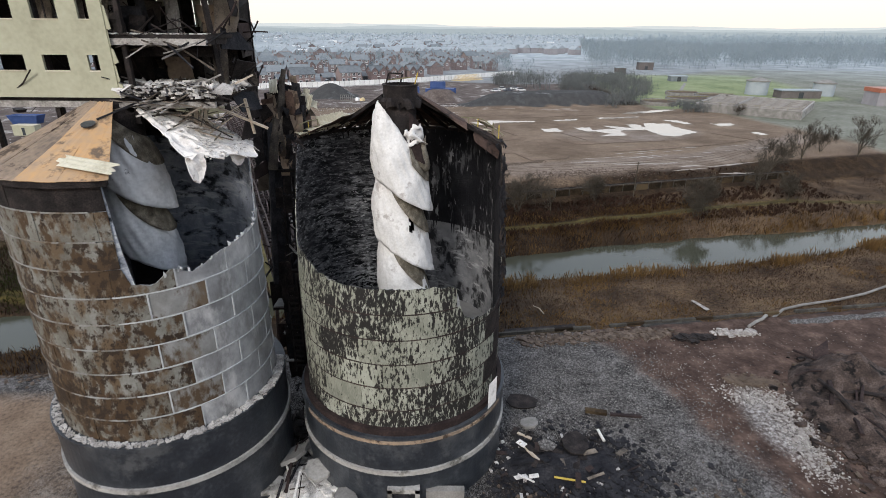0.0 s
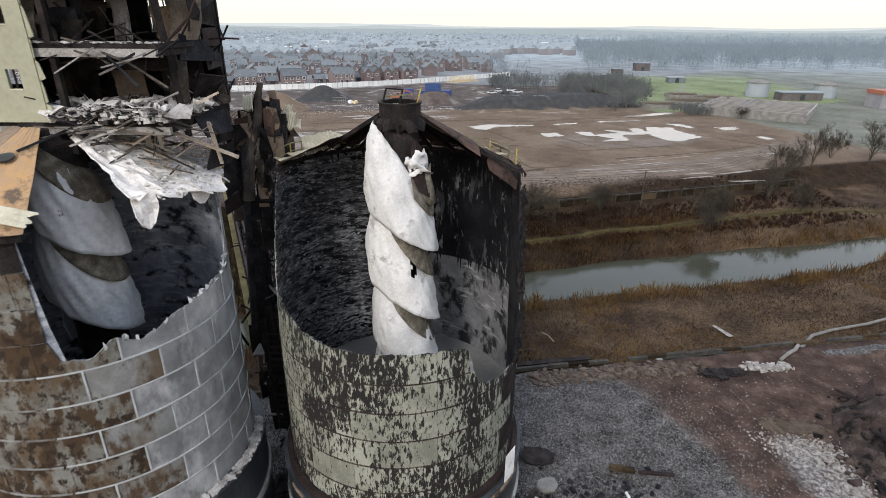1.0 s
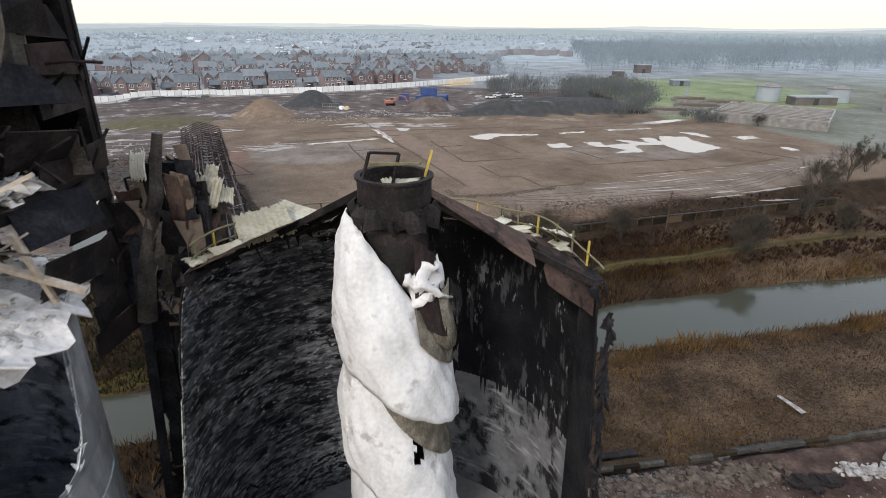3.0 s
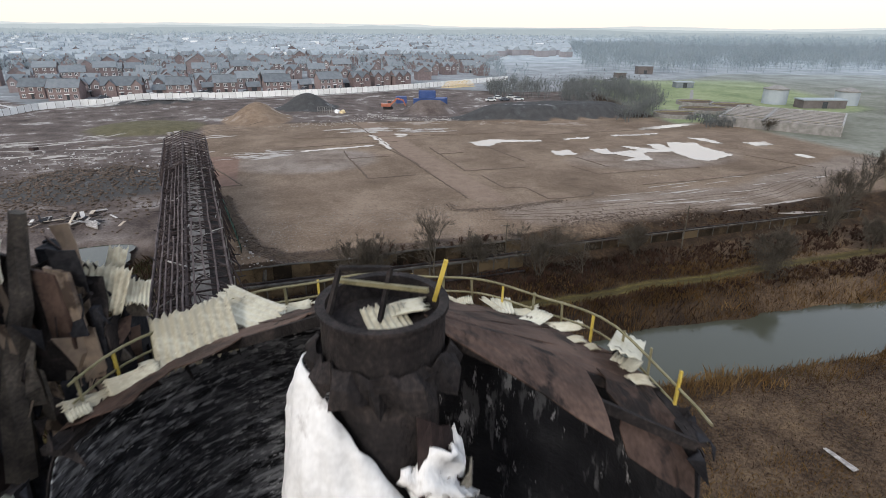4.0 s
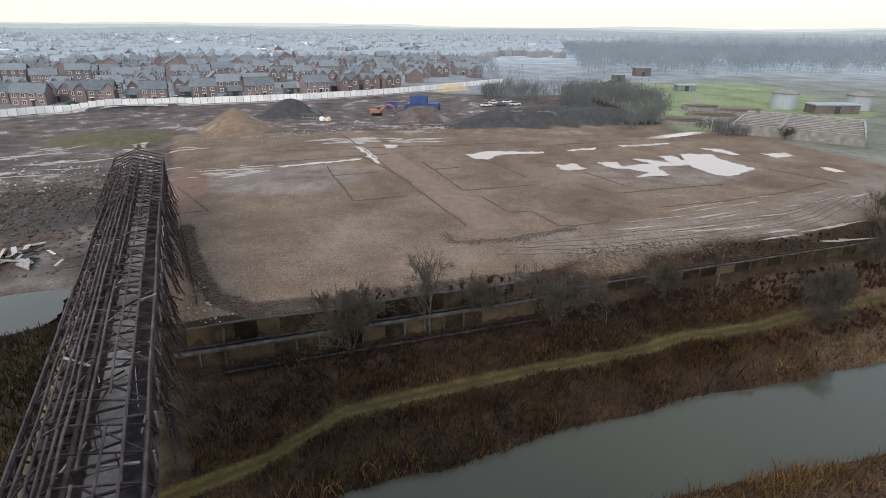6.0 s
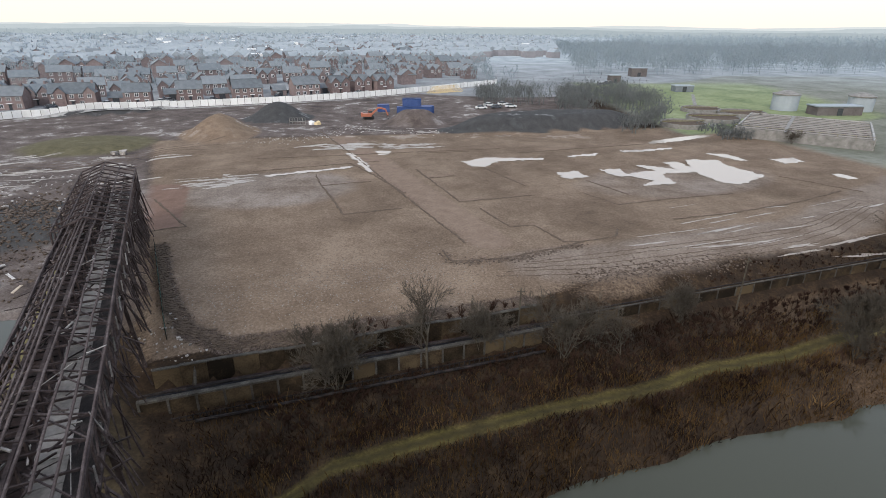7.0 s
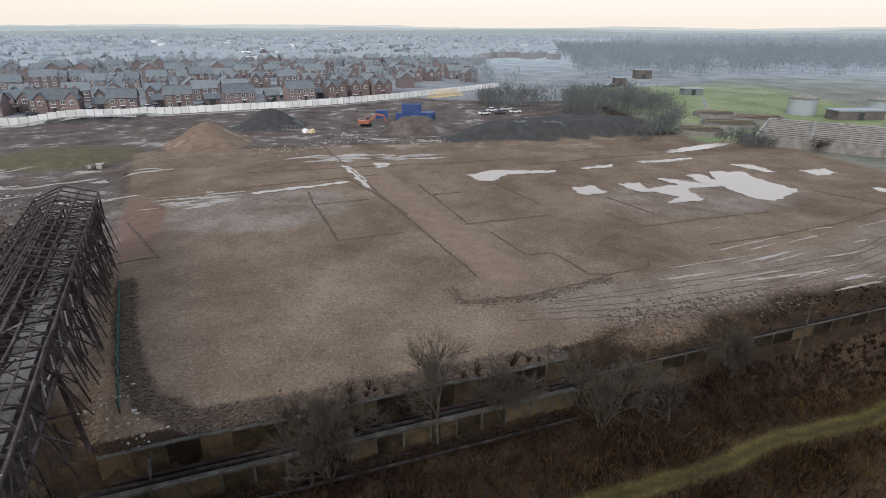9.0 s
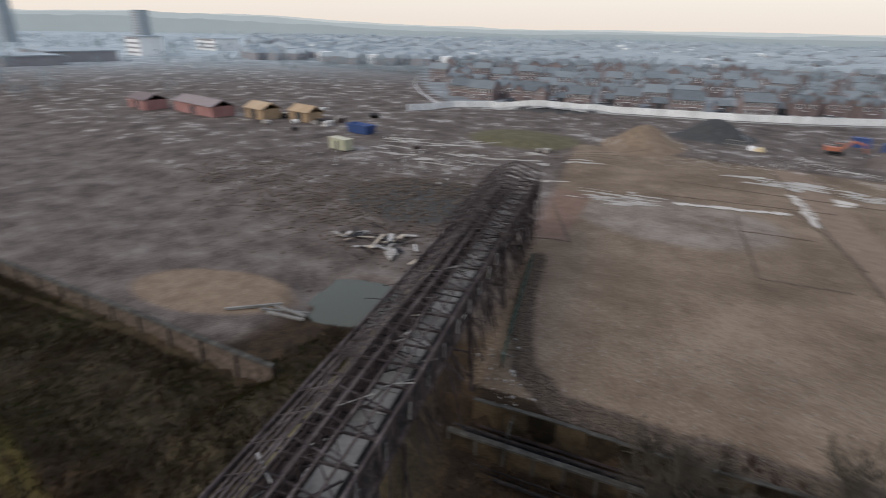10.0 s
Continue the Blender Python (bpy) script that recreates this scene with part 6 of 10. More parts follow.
for i in range(30):
    a, r = radians(rng.uniform(-20, 62)), rng.uniform(2.6, 5.6)
    x, y = C1X + r * math.cos(a), C1Y + r * math.sin(a)
    c = Vector((x, y, cone_one(x, y) + rng.uniform(0.12, 0.7)))
    L, b, e = rng.uniform(0.7, 2.8), rng.uniform(0, 6.28), rng.uniform(-0.5, 0.6)
    d = Vector((math.cos(b) * math.cos(e), math.sin(b) * math.cos(e), math.sin(e))) * (L / 2)
    single("board", Shape().beam(c - d, c + d, rng.uniform(0.05, 0.15), rng.uniform(0.03, 0.08)), rng.choice((timber, charred_board, charred_board, rust_tan, ash)), "broken scorched board jutting from the tower floor edge", "board", "broken boards")

# ---- bucket elevator frame between the silos ----
elevator = thing("elevator_tower", "blackened lattice elevator tower standing between the silos", "elevator tower")
EX, EY = -10.2, 37.3
for sx in (-0.9, 0.9):
    for sy in (-0.8, 0.8):
        part("leg", Shape().beam((EX + sx, EY + sy, -0.3), (EX + sx, EY + sy, 24.6 if sx > 0 else 25.6), 0.18), soot, elevator)
for k in range(14):
    z = 0.6 + 1.75 * k
    for sy in (-0.8, 0.8):
        part("brace", Shape().beam((EX - 0.9, EY + sy, z), (EX + 0.9, EY + sy, z + 1.6), 0.08), charred, elevator)
        part("brace", Shape().beam((EX + 0.9, EY + sy, z), (EX - 0.9, EY + sy, z + 1.6), 0.08), charred, elevator)
        part("tie", Shape().beam((EX - 0.9, EY + sy, z), (EX + 0.9, EY + sy, z), 0.1), charred, elevator)
    for sx in (-0.9, 0.9):
        part("tie", Shape().beam((EX + sx, EY - 0.8, z), (EX + sx, EY + 0.8, z), 0.1), soot, elevator)
# blackened casing that still clings to the frame
for k in range(17):
    z = 0.3 + 1.4 * k
    for sx in range(3):
        if rng.random() < 0.78 or k > 13:
            x0 = EX - 0.95 + 0.63 * sx
            part("casing", Shape().slab([[(x0 + rng.uniform(-0.08, 0.08), EY - 0.95 + rng.uniform(-0.12, 0.12), z + 1.4 * v), (x0 + 0.62 + rng.uniform(-0.08, 0.08), EY - 0.95 + rng.uniform(-0.12, 0.12), z + 1.4 * v + rng.uniform(-0.12, 0.12))] for v in (0, 0.5, 1)], 0.04), rng.choice((soot, charred, charred, rust_tan) if k > 13 else (soot, soot, charred)), elevator)
    for sy in range(2):
        if rng.random() < 0.7:
            y0 = EY - 0.85 + 0.85 * sy
            part("casing", Shape().slab([[(EX + 0.98 + rng.uniform(-0.08, 0.08), y0, z + 1.4 * v), (EX + 0.98 + rng.uniform(-0.08, 0.08), y0 + 0.82, z + 1.4 * v)] for v in (0, 1)], 0.04), rng.choice((soot, charred)), elevator)
for k in range(14):
    z = 5.0 + 1.4 * k
    x0 = EX - 1.75 + rng.uniform(-0.15, 0.15)
    part("casing", Shape().slab([[(x0 + rng.uniform(-0.1, 0.1), EY - 1.3 + rng.uniform(-0.2, 0.2), z + 1.5 * v), (x0 + 0.85, EY - 1.1, z + 1.5 * v + rng.uniform(-0.15, 0.15))] for v in (0, 0.5, 1)], 0.04), rng.choice((soot, charred)), elevator)
part("leaning_beam", Shape().tube([(EX - 1.3, EY - 1.6, 20.5), (EX - 1.05, EY - 1.45, 22.3), (EX - 0.85, EY - 1.3, 23.6), (EX - 0.35, EY - 1.2, 24.9), (EX - 0.25, EY - 1.0, 26.0), (EX - 0.05, EY - 0.95, 26.9)], 0.36, 6, 0.16), charred_board, elevator, "thick charred beam leaning on the frame")
part("leaning_beam", Shape().beam((EX - 1.9, EY - 1.9, 12.0), (EX - 1.2, EY - 1.5, 23.6), 0.34), soot, elevator)
for i in range(40):
    z = rng.uniform(20, 25.6)
    p0 = Vector((EX + rng.uniform(-1.5, 1.1), EY + rng.uniform(-1.7, 0.2), z))
    part("torn_strip", Shape().slab([[p0, p0 + Vector((rng.uniform(0.15, 0.5), rng.uniform(-0.1, 0.1), rng.uniform(-0.1, 0.2)))], [p0 + Vector((rng.uniform(-0.2, 0.2), rng.uniform(-0.2, 0.2), rng.uniform(-1.0, 0.9))), p0 + Vector((rng.uniform(0.1, 0.4), 0.0, rng.uniform(-0.7, 0.7)))]], 0.03), rng.choice((soot, charred, rust_tan, charred_board)), elevator)
part("trunk", Shape().box(EX - 0.45, EY - 0.3, 1.0, EX + 0.1, EY + 0.3, 25.8), soot, elevator, "sooty boxed elevator trunk")
part("trunk", Shape().beam((EX - 0.2, EY - 1.2, 9.0), (EX + 0.5, EY - 0.6, 23.4), 0.42), soot, elevator)
part("head_plate", Shape().slab([[(EX + 0.15, EY - 0.75, 23.6), (EX + 0.75, EY - 0.7, 23.8)], [(EX + 0.1, EY - 0.75, 25.3), (EX + 0.7, EY - 0.7, 25.0)]], 0.08), rust_tan, elevator)
part("head_plate", Shape().slab([[(EX - 0.7, EY - 0.7, 23.3), (EX - 0.2, EY - 0.9, 23.2)], [(EX - 0.75, EY - 0.7, 25.7), (EX - 0.35, EY - 0.9, 26.5)]], 0.1), charred, elevator)
part("landing", Shape().box(EX - 1.1, EY - 1.3, 20.2, EX + 1.2, EY + 1.0, 20.35), charred, elevator)
part("landing", Shape().box(EX + 0.2, EY - 1.6, 21.6, EX + 1.2, EY - 0.8, 22.2), concrete, elevator, "pale concrete block")
part("landing", Shape().box(EX - 1.1, EY - 1.3, 12.6, EX + 1.2, EY + 1.0, 12.75), charred, elevator)
# stair between the silos
for k in range(16):
    part("tread", Shape().box(EX - 1.05, EY - 2.3 + 0.0, 5.0 + 0.46 * k, EX - 0.35, EY - 2.05, 5.06 + 0.46 * k), charred, elevator)
for x in (-1.1, -0.32):
    part("stringer", Shape().box(EX + x, EY - 2.35, 4.6, EX + x + 0.06, EY - 2.0, 12.9), charred, elevator)
for i in range(36):
    a = rng.uniform(0, 6.28)
    p0 = Vector((EX + rng.uniform(-1.2, 1.4), EY + rng.uniform(-2.0, 0.9), rng.uniform(1, 25)))
    q0 = p0 + Vector((rng.uniform(-1, 1), rng.uniform(-0.8, 0.8), rng.uniform(-2.8, 2.2)))
    part("bent_bar", Shape().tube([p0, (p0 + q0) / 2 + Vector((rng.uniform(-0.3, 0.3), 0, 0.2)), q0], rng.uniform(0.025, 0.06), 5), rng.choice((soot, charred, charred, grey_steel)), elevator)
# buckled brown casing plates and torn sheets round the elevator head
rng = random.Random(202)
for i in range(30):
    x, y, z = EX + rng.uniform(-1.9, 0.9), EY + rng.uniform(-1.5, 0.3), rng.uniform(21.6, 25.6)
    w, h, lean, turn_p = rng.uniform(0.3, 0.8), rng.uniform(0.7, 1.9), rng.uniform(-0.35, 0.35), rng.uniform(-0.7, 0.7)
    part("buckled_plate", Shape().slab([[(x + w * (u - 0.5) * math.cos(turn_p) + lean * v + rng.uniform(-0.07, 0.07), y + w * (u - 0.5) * math.sin(turn_p) + 0.2 * math.sin(3 * v + i) + rng.uniform(-0.07, 0.07), z + h * (v - 0.4) + rng.uniform(-0.1, 0.1)) for u in (0, 0.5, 1)] for v in (0, 0.33, 0.66, 1)], 0.03),
         rng.choice((rust_tan, roof_rust, roof_rust, charred_board, charred, charred, soot)), elevator)
for x, z, h, mt in ((-9.75, 24.9, 1.5, rust_tan), (-10.05, 24.6, 2.0, roof_rust), (-11.2, 24.2, 2.4, rust_tan), (-10.9, 25.2, 1.7, charred), (-11.0, 22.4, 1.6, charred_board)):
    part("box_plate", Shape().slab([[(x - 0.3, 36.35, z - h / 2), (x + 0.3, 36.2, z - h / 2 + 0.08)], [(x - 0.24, 36.3, z), (x + 0.34, 36.1, z)], [(x - 0.34, 36.35, z + h / 2), (x + 0.22, 36.25, z + h / 2 - 0.1)]], 0.1), mt, elevator)
for i in range(34):
    x, y, z = rng.uniform(-13.6, -9.6), rng.uniform(38.2, 40.2), rng.uniform(0.5, 19.0)
    w, h = rng.uniform(0.5, 1.5), rng.uniform(1.2, 3.2)
    part("casing", Shape().slab([[(x + w * (u - 0.5) + rng.uniform(-0.1, 0.1), y + rng.uniform(-0.15, 0.15), z + h * (v - 0.5) + rng.uniform(-0.1, 0.1)) for u in (0, 0.5, 1)] for v in (0, 0.5, 1)], 0.04), rng.choice((soot, charred, charred, charred_board, rust_dark)), elevator)
for i in range(30):
    p0 = Vector((rng.uniform(-13.2, -9.6), rng.uniform(35.6, 39.5), rng.uniform(0.5, 18)))
    q0 = p0 + Vector((rng.uniform(-1.4, 1.4), rng.uniform(-1, 1), rng.uniform(-2.5, 2.5)))
    part("bent_bar", Shape().beam(p0, q0, rng.uniform(0.05, 0.14)), rng.choice((soot, charred, grey_steel, rust_tan)), elevator)
# lattice ladder mast and landings lower down in the gap
mast = Shape()
for k in range(17):
    mast.beam((-11.6, 36.2, 4.0 + 0.8 * k), (-11.1, 36.0, 4.8 + 0.8 * k), 0.05).beam((-11.1, 36.0, 4.0 + 0.8 * k), (-11.6, 36.2, 4.8 + 0.8 * k), 0.05).beam((-11.6, 36.2, 4.0 + 0.8 * k), (-11.1, 36.0, 4.0 + 0.8 * k), 0.05)
mast.beam((-11.6, 36.2, 3.6), (-11.6, 36.2, 18.0), 0.08).beam((-11.1, 36.0, 3.6), (-11.1, 36.0, 18.0), 0.08)
part("lattice_mast", mast, charred, elevator, "slender charred lattice mast")
for x, y, z, w, mt in ((-12.2, 38.0, 13.5, 0.9, cream_sheet), (-12.4, 37.4, 9.3, 1.3, stone_coping), (-11.9, 37.6, 6.8, 1.4, concrete), (-11.7, 37.0, 4.6, 1.5, stone_coping)):
    part("landing", Shape().slab([[(x - w / 2, y - 0.6, z), (x + w / 2, y - 0.5, z + 0.06)], [(x - w / 2 + 0.1, y + 0.6, z + 0.12), (x + w / 2, y + 0.7, z + 0.05)]], 0.12), mt, elevator, "pale slab landing")
roof_sheet(big, (-9.35, 36.9, 24.9), 8, 66, 16, 0.62, "large cream corrugated sheet hanging from the elevator head")
roof_sheet(sheet_meshes[3], (-8.75, 37.2, 24.6), 30, 50, 20, 0.55, "small pale sheet hanging from the elevator head")
roof_sheet(sheet_meshes[1], (-11.0, 36.2, 25.9), 340, 70, -10, 0.7, "scorched cream sheet hanging from the elevator head")
roof_sheet(sheet_meshes[2], (-9.3, 37.4, 25.0), 5, 62, 14, 0.6, "cream corrugated sheet hanging from the elevator head")

# ---- the conveyor gantry over the river ----
gantry = thing("gantry", "long burnt lattice conveyor gantry carrying a concrete walkway", "conveyor gantry")
GU = Vector((-0.387, 0.922, 0)).normalized()
GV = Vector((GU.y, -GU.x, 0))                     # to the right
G0 = Vector((gantry_x(41.5), 41.5, 0))
GLEN, BAY = 88.0, 2.2
BAYS = int(GLEN / BAY)
HALF = 2.95


def gp(s, v, z):
    return G0 + GU * s + GV * v + Vector((0, 0, z))


for v in (-HALF, -0.4, HALF):
    for z in (8.6, 11.0):
        part("chord", Shape().beam(gp(0, v, z), gp(GLEN, v, z), 0.22, 0.22), gantry_steel, gantry)
post_m = Shape().beam((0, 0, 8.6), (0, 0, 11.0), 0.14).mesh("post", gantry_steel)
for i in range(BAYS + 1):
    for v in (-HALF, -0.4, HALF):
        ob = part("post", post_m, None, gantry)
        ob.location = gp(i * BAY, v, 0)
for i in range(BAYS):
    for v in (-HALF, HALF):
        z0, z1 = (8.6, 11.0) if i % 2 else (11.0, 8.6)
        part("diagonal", Shape().beam(gp(i * BAY, v, z0), gp((i + 1) * BAY, v, z1), 0.11), gantry_steel, gantry)
    part("tie_beam", Shape().beam(gp(i * BAY, -HALF, 11.0), gp(i * BAY, HALF, 11.0), 0.1, 0.14), gantry_steel, gantry)
    part("cross_beam", Shape().beam(gp(i * BAY, -HALF, 8.5), gp(i * BAY, HALF, 8.5), 0.16, 0.25), gantry_steel, gantry)
    if i % 7 != 3:
        part("rafter", Shape().beam(gp(i * BAY, -HALF, 11.0), gp(i * BAY, -0.5, 12.1), 0.085), gantry_steel, gantry)
    if i % 5 != 2:
        part("rafter", Shape().beam(gp(i * BAY, HALF, 11.0), gp(i * BAY, -0.5, 12.1), 0.085), gantry_steel, gantry)
    if i % 2:
        part("wind_brace", Shape().beam(gp(i * BAY, HALF, 11.0), gp((i + 1) * BAY, 0.6, 11.6), 0.08), gantry_steel, gantry)
    else:
        part("wind_brace", Shape().beam(gp(i * BAY, -HALF, 11.0), gp((i + 1) * BAY, -1.6, 11.6), 0.08), gantry_steel, gantry)
rng = random.Random(14)
for v, z in ((-2.95, 11.15), (-2.35, 11.3), (-1.85, 11.5), (-1.35, 11.75), (-0.95, 11.95), (-0.5, 12.2), (0.25, 11.95), (1.05, 11.65), (1.95, 11.4), (2.95, 11.15)):
    s = 0.0
    while s < GLEN - 2:
        e = min(GLEN, s + rng.choice((17.6, 22.0, 13.2)))
        part("purlin", Shape().tube([gp(s + (e - s) * k / 4, v + rng.uniform(-0.06, 0.06), z + rng.uniform(-0.07, 0.05)) for k in range(5)], 0.085, 5), purlin_steel, gantry)
        s = e + (0 if rng.random() < 0.75 else rng.uniform(1, 3))
deck_m = Shape().box(-0.85, -1.06, 8.62, 0.85, 1.06, 8.74).mesh("deck_slab", gantry_deck)
turn = math.degrees(math.atan2(-GU.x, GU.y))
for i in range(BAYS):
    for v in (0.45,):
        ob = part("deck_slab", deck_m, None, gantry)
        ob.matrix_basis = Matrix.Translation(gp((i + 0.5) * BAY, v, rng.uniform(-0.02, 0.02))) @ pose(0, 0, 0, 0, 0, turn)
part("belt_bed", Shape().beam(gp(0, -1.6, 8.66), gp(GLEN, -1.6, 8.66), 2.2, 0.12), rust_dark, gantry, "dark rusted conveyor bed")
part("belt_bed", Shape().beam(gp(0, 1.95, 8.64), gp(GLEN, 1.95, 8.64), 1.7, 0.12), charred, gantry, "charred conveyor bed")
for v in (-2.1, -1.1):
    part("pipe", Shape().tube([gp(GLEN * k / 12, v, 9.3 + 0.1 * math.sin(k)) for k in range(13)], 0.12, 7), rust_dark, gantry)
for i in range(0, BAYS * 2):
    s = i * BAY / 2 + 0.3
    part("idler", Shape().beam(gp(s, -2.6, 9.0), gp(s, -0.7, 9.0), 0.1), charred, gantry)
    if i % 3 == 0:
        part("rail_post", Shape().beam(gp(s, HALF + 0.25, 9.6), gp(s + rng.uniform(-0.2, 0.2), HALF + 0.3, 10.8), 0.09), grey_steel, gantry)
part("side_plate", Shape().beam(gp(0, -HALF - 0.35, 8.4), gp(70, -HALF - 0.35, 8.4), 0.55, 0.1), mossy, gantry, "mossy side walkway")
# raised transfer house frame at the far end
S1, S2 = 62.0, GLEN
for i in range(13):
    s = S1 + (S2 - S1) * i / 12
    for v in (-3.3, 3.3):
        part("frame_post", Shape().beam(gp(s, v, 8.4), gp(s, v + rng.uniform(-0.1, 0.1), 12.0), 0.16), gantry_steel, gantry)
    part("frame_rafter", Shape().beam(gp(s, -3.3, 12.0), gp(s, -0.2, 13.2), 0.14), gantry_steel, gantry)
    part("frame_rafter", Shape().beam(gp(s, 3.3, 12.0), gp(s, -0.2, 13.2), 0.14), gantry_steel, gantry)
    if i < 12:
        e = S1 + (S2 - S1) * (i + 1) / 12
        for v in (-3.3, 3.3):
            part("frame_brace", Shape().beam(gp(s, v, 8.6), gp(e, v, 12.0), 0.09), gantry_steel, gantry)
for v, z in ((-3.3, 12.0), (3.3, 12.0), (-0.2, 13.2), (-1.8, 12.6), (1.5, 12.6), (3.3, 10.2), (-3.3, 10.2)):
    part("frame_rail", Shape().beam(gp(S1, v, z), gp(S2, v, z), 0.13), gantry_steel, gantry)
# trestles
for s in (6.0, 33.0, 52.0, 66.0, 78.0, 87.0):
    for v in (-2.6, 2.6):
        foot = gp(s, v * 1.25, 0)
        part("trestle_leg", Shape().beam((foot.x, foot.y, float(ground_z(foot.x, foot.y)) - 0.3), gp(s, v, 8.6), 0.32), gantry_steel, gantry)
    part("trestle_tie", Shape().beam(gp(s, -2.9, 4.5), gp(s, 2.9, 4.5), 0.18), gantry_steel, gantry)
    part("trestle_tie", Shape().beam(gp(s, -3.1, 1.8), gp(s, 2.7, 8.2), 0.14), gantry_steel, gantry)
    part("trestle_tie", Shape().beam(gp(s, 3.1, 1.8), gp(s, -2.7, 8.2), 0.14), gantry_steel, gantry)
# loose bars lying across the deck
for i in range(270):
    s, v, z = rng.uniform(1, GLEN - 2), rng.uniform(-HALF, HALF), rng.uniform(8.9, 11.6)
    a, e, L = rng.uniform(0, 6.28), rng.uniform(-0.4, 0.4), rng.uniform(0.8, 3.0)
    part("loose_bar", Shape().beam(gp(s, v, z), gp(s + L * math.cos(a), v + L * math.sin(a) * 0.8, max(8.85, z + L * math.sin(e))), rng.uniform(0.04, 0.11)), rng.choice((gantry_steel, charred, rust_dark, grey_steel)), gantry)
# wreckage hanging along the right-hand side
for i in range(120):
    s = rng.uniform(24, GLEN)
    p0 = gp(s, HALF + rng.uniform(0, 0.4), rng.uniform(7.5, 11))
    q0 = gp(s + rng.uniform(-1.5, 1.5), HALF + rng.uniform(0.2, 1.6), rng.uniform(3.5, 8.0))
    part("wreckage_bar", Shape().beam(p0, q0, rng.uniform(0.05, 0.12)), gantry_steel, gantry)


# ---- the far side of the river: walls, pipes, fence ----
def run_pipe(name, x0, x1, off, z, r, mat, label, n=24):
    pts = [(x0 + (x1 - x0) * i / n, float(wall_line(x0 + (x1 - x0) * i / n)) + off, z + 0.03 * math.sin(i * 1.7)) for i in range(n + 1)]
    return single(name, Shape().tube(pts, r, 7), mat, label, "pipe", "pipes along the wall")


river_wall = thing("retaining_wall", "stained concrete panel wall with piers above the river bank", "retaining wall")
PSTEP = 2.4
pn = int(41 / PSTEP)
wdir = math.degrees(math.atan(0.285))
panel_m = Shape().box(-PSTEP / 2 + 0.1, -0.12, -2.4, PSTEP / 2 - 0.1, 0.12, -0.25).mesh("panel", wall_brown)
pier_m = Shape().box(-0.1, -0.22, -2.5, 0.1, 0.2, 0.0).mesh("pier", grimy_coping)
coping_m = Shape().box(-PSTEP / 2 + 0.01, -0.26, -0.25, PSTEP / 2 - 0.01, 0.26, -0.05).mesh("coping", grimy_coping)
for i in range(pn):
    x = -27 + PSTEP * 0.96 * (i + 0.5)
    for m, nm, dx in ((panel_m, "panel", 0), (coping_m, "coping", 0), (pier_m, "pier", -PSTEP * 0.48)):
        ob = part(nm, m, None, river_wall)
        ob.matrix_basis = Matrix.Translation((x + dx, float(wall_line(x + dx)), 0)) @ pose(0, 0, 0, 0, 0, wdir)
back_wall = thing("retaining_wall", "dark weathered retaining wall along the edge of the field", "retaining wall")
back_panel_m = Shape().box(-PSTEP / 2 + 0.02, -0.15, -1.6, PSTEP / 2 - 0.02, 0.15, 0.95).mesh("panel", wall_brown)
back_cop_m = Shape().box(-PSTEP / 2 + 0.01, -0.2, 0.95, PSTEP / 2 - 0.01, 0.2, 1.07).mesh("coping", grimy_coping)
for i in range(pn):
    x = -27 + PSTEP * 0.96 * (i + 0.5)
    for m, nm in ((back_panel_m, "panel"), (back_cop_m, "coping")):
        ob = part(nm, m, None, back_wall)
        ob.matrix_basis = Matrix.Translation((x, float(wall_line(x)) + 3.3, 0.12 * math.sin(i * 0.8))) @ pose(0, 0, 0, 0, 0, wdir)
run_pipe("pipe", -27, 14, 0.55, 0.1, 0.14, charred, "dark steel pipe running along the wall top")
run_pipe("pipe", -27, 16, 1.5, -0.9, 0.22, soot, "large black pipe lying in the trench")
run_pipe("pipe", -26, 12, 2.4, -0.95, 0.16, rust_dark, "rusted pipe lying in the trench")
run_pipe("pipe", -22, 12, -2.1, -1.75, 0.16, charred, "dark pipe lying at the foot of the wall")
low_fence = thing("slatted_fence", "low dark slatted fence at the foot of the wall", "fence")
for i in range(64):
    x = -24 + i * 0.55
    y = float(wall_line(x)) - 1.5
    part("slat", Shape().box(x - 0.05, y - 0.03, -2.5, x + 0.05, y + 0.03, -1.35), charred, low_fence)
for z in (-1.5, -2.0):
    part("rail", Shape().beam((-24.2, float(wall_line(-24.2)) - 1.45, z), (11, float(wall_line(11)) - 1.45, z), 0.08), charred, low_fence)
pipe_fence = thing("fence", "pipe rail fence on posts along the field bank", "fence")
for i in range(23):
    x = 13.5 + 2.9 * i
    y = float(wall_line(x)) + 0.9
    part("fence_post", Shape().box(x - 0.07, y - 0.07, -2.2, x + 0.07, y + 0.07, 0.35), grimy_coping, pipe_fence)
    if i < 22:
        x2 = x + 2.9
        y2 = float(wall_line(x2)) + 0.9
        part("board", Shape().beam((x + 0.1, y, -0.7), (x2 - 0.1, y2, -0.7), 0.06, 1.5), wall_brown, pipe_fence)
        part("rail", Shape().tube([(x, y, 0.3), (x2, y2, 0.3)], 0.11, 7), grimy_coping, pipe_fence)
        part("rail", Shape().tube([(x, y + 0.5, 0.35), (x2, y2 + 0.5, 0.35)], 0.08, 6), charred, pipe_fence)
# marker post, timber frame and netting near the gantry
for x, y, h in ((-22.9, 88.2, 3.0), (-23.8, 90.2, 2.2)):
    single("post", Shape().beam((x, y, -1.4), (x + 0.35, y + 0.3, -1.4 + h), 0.28, 0.16), grimy_coping, "leaning pale concrete post in the trench", "post")
netting = thing("netting", "green safety netting hung on thin posts beside the gantry", "netting")
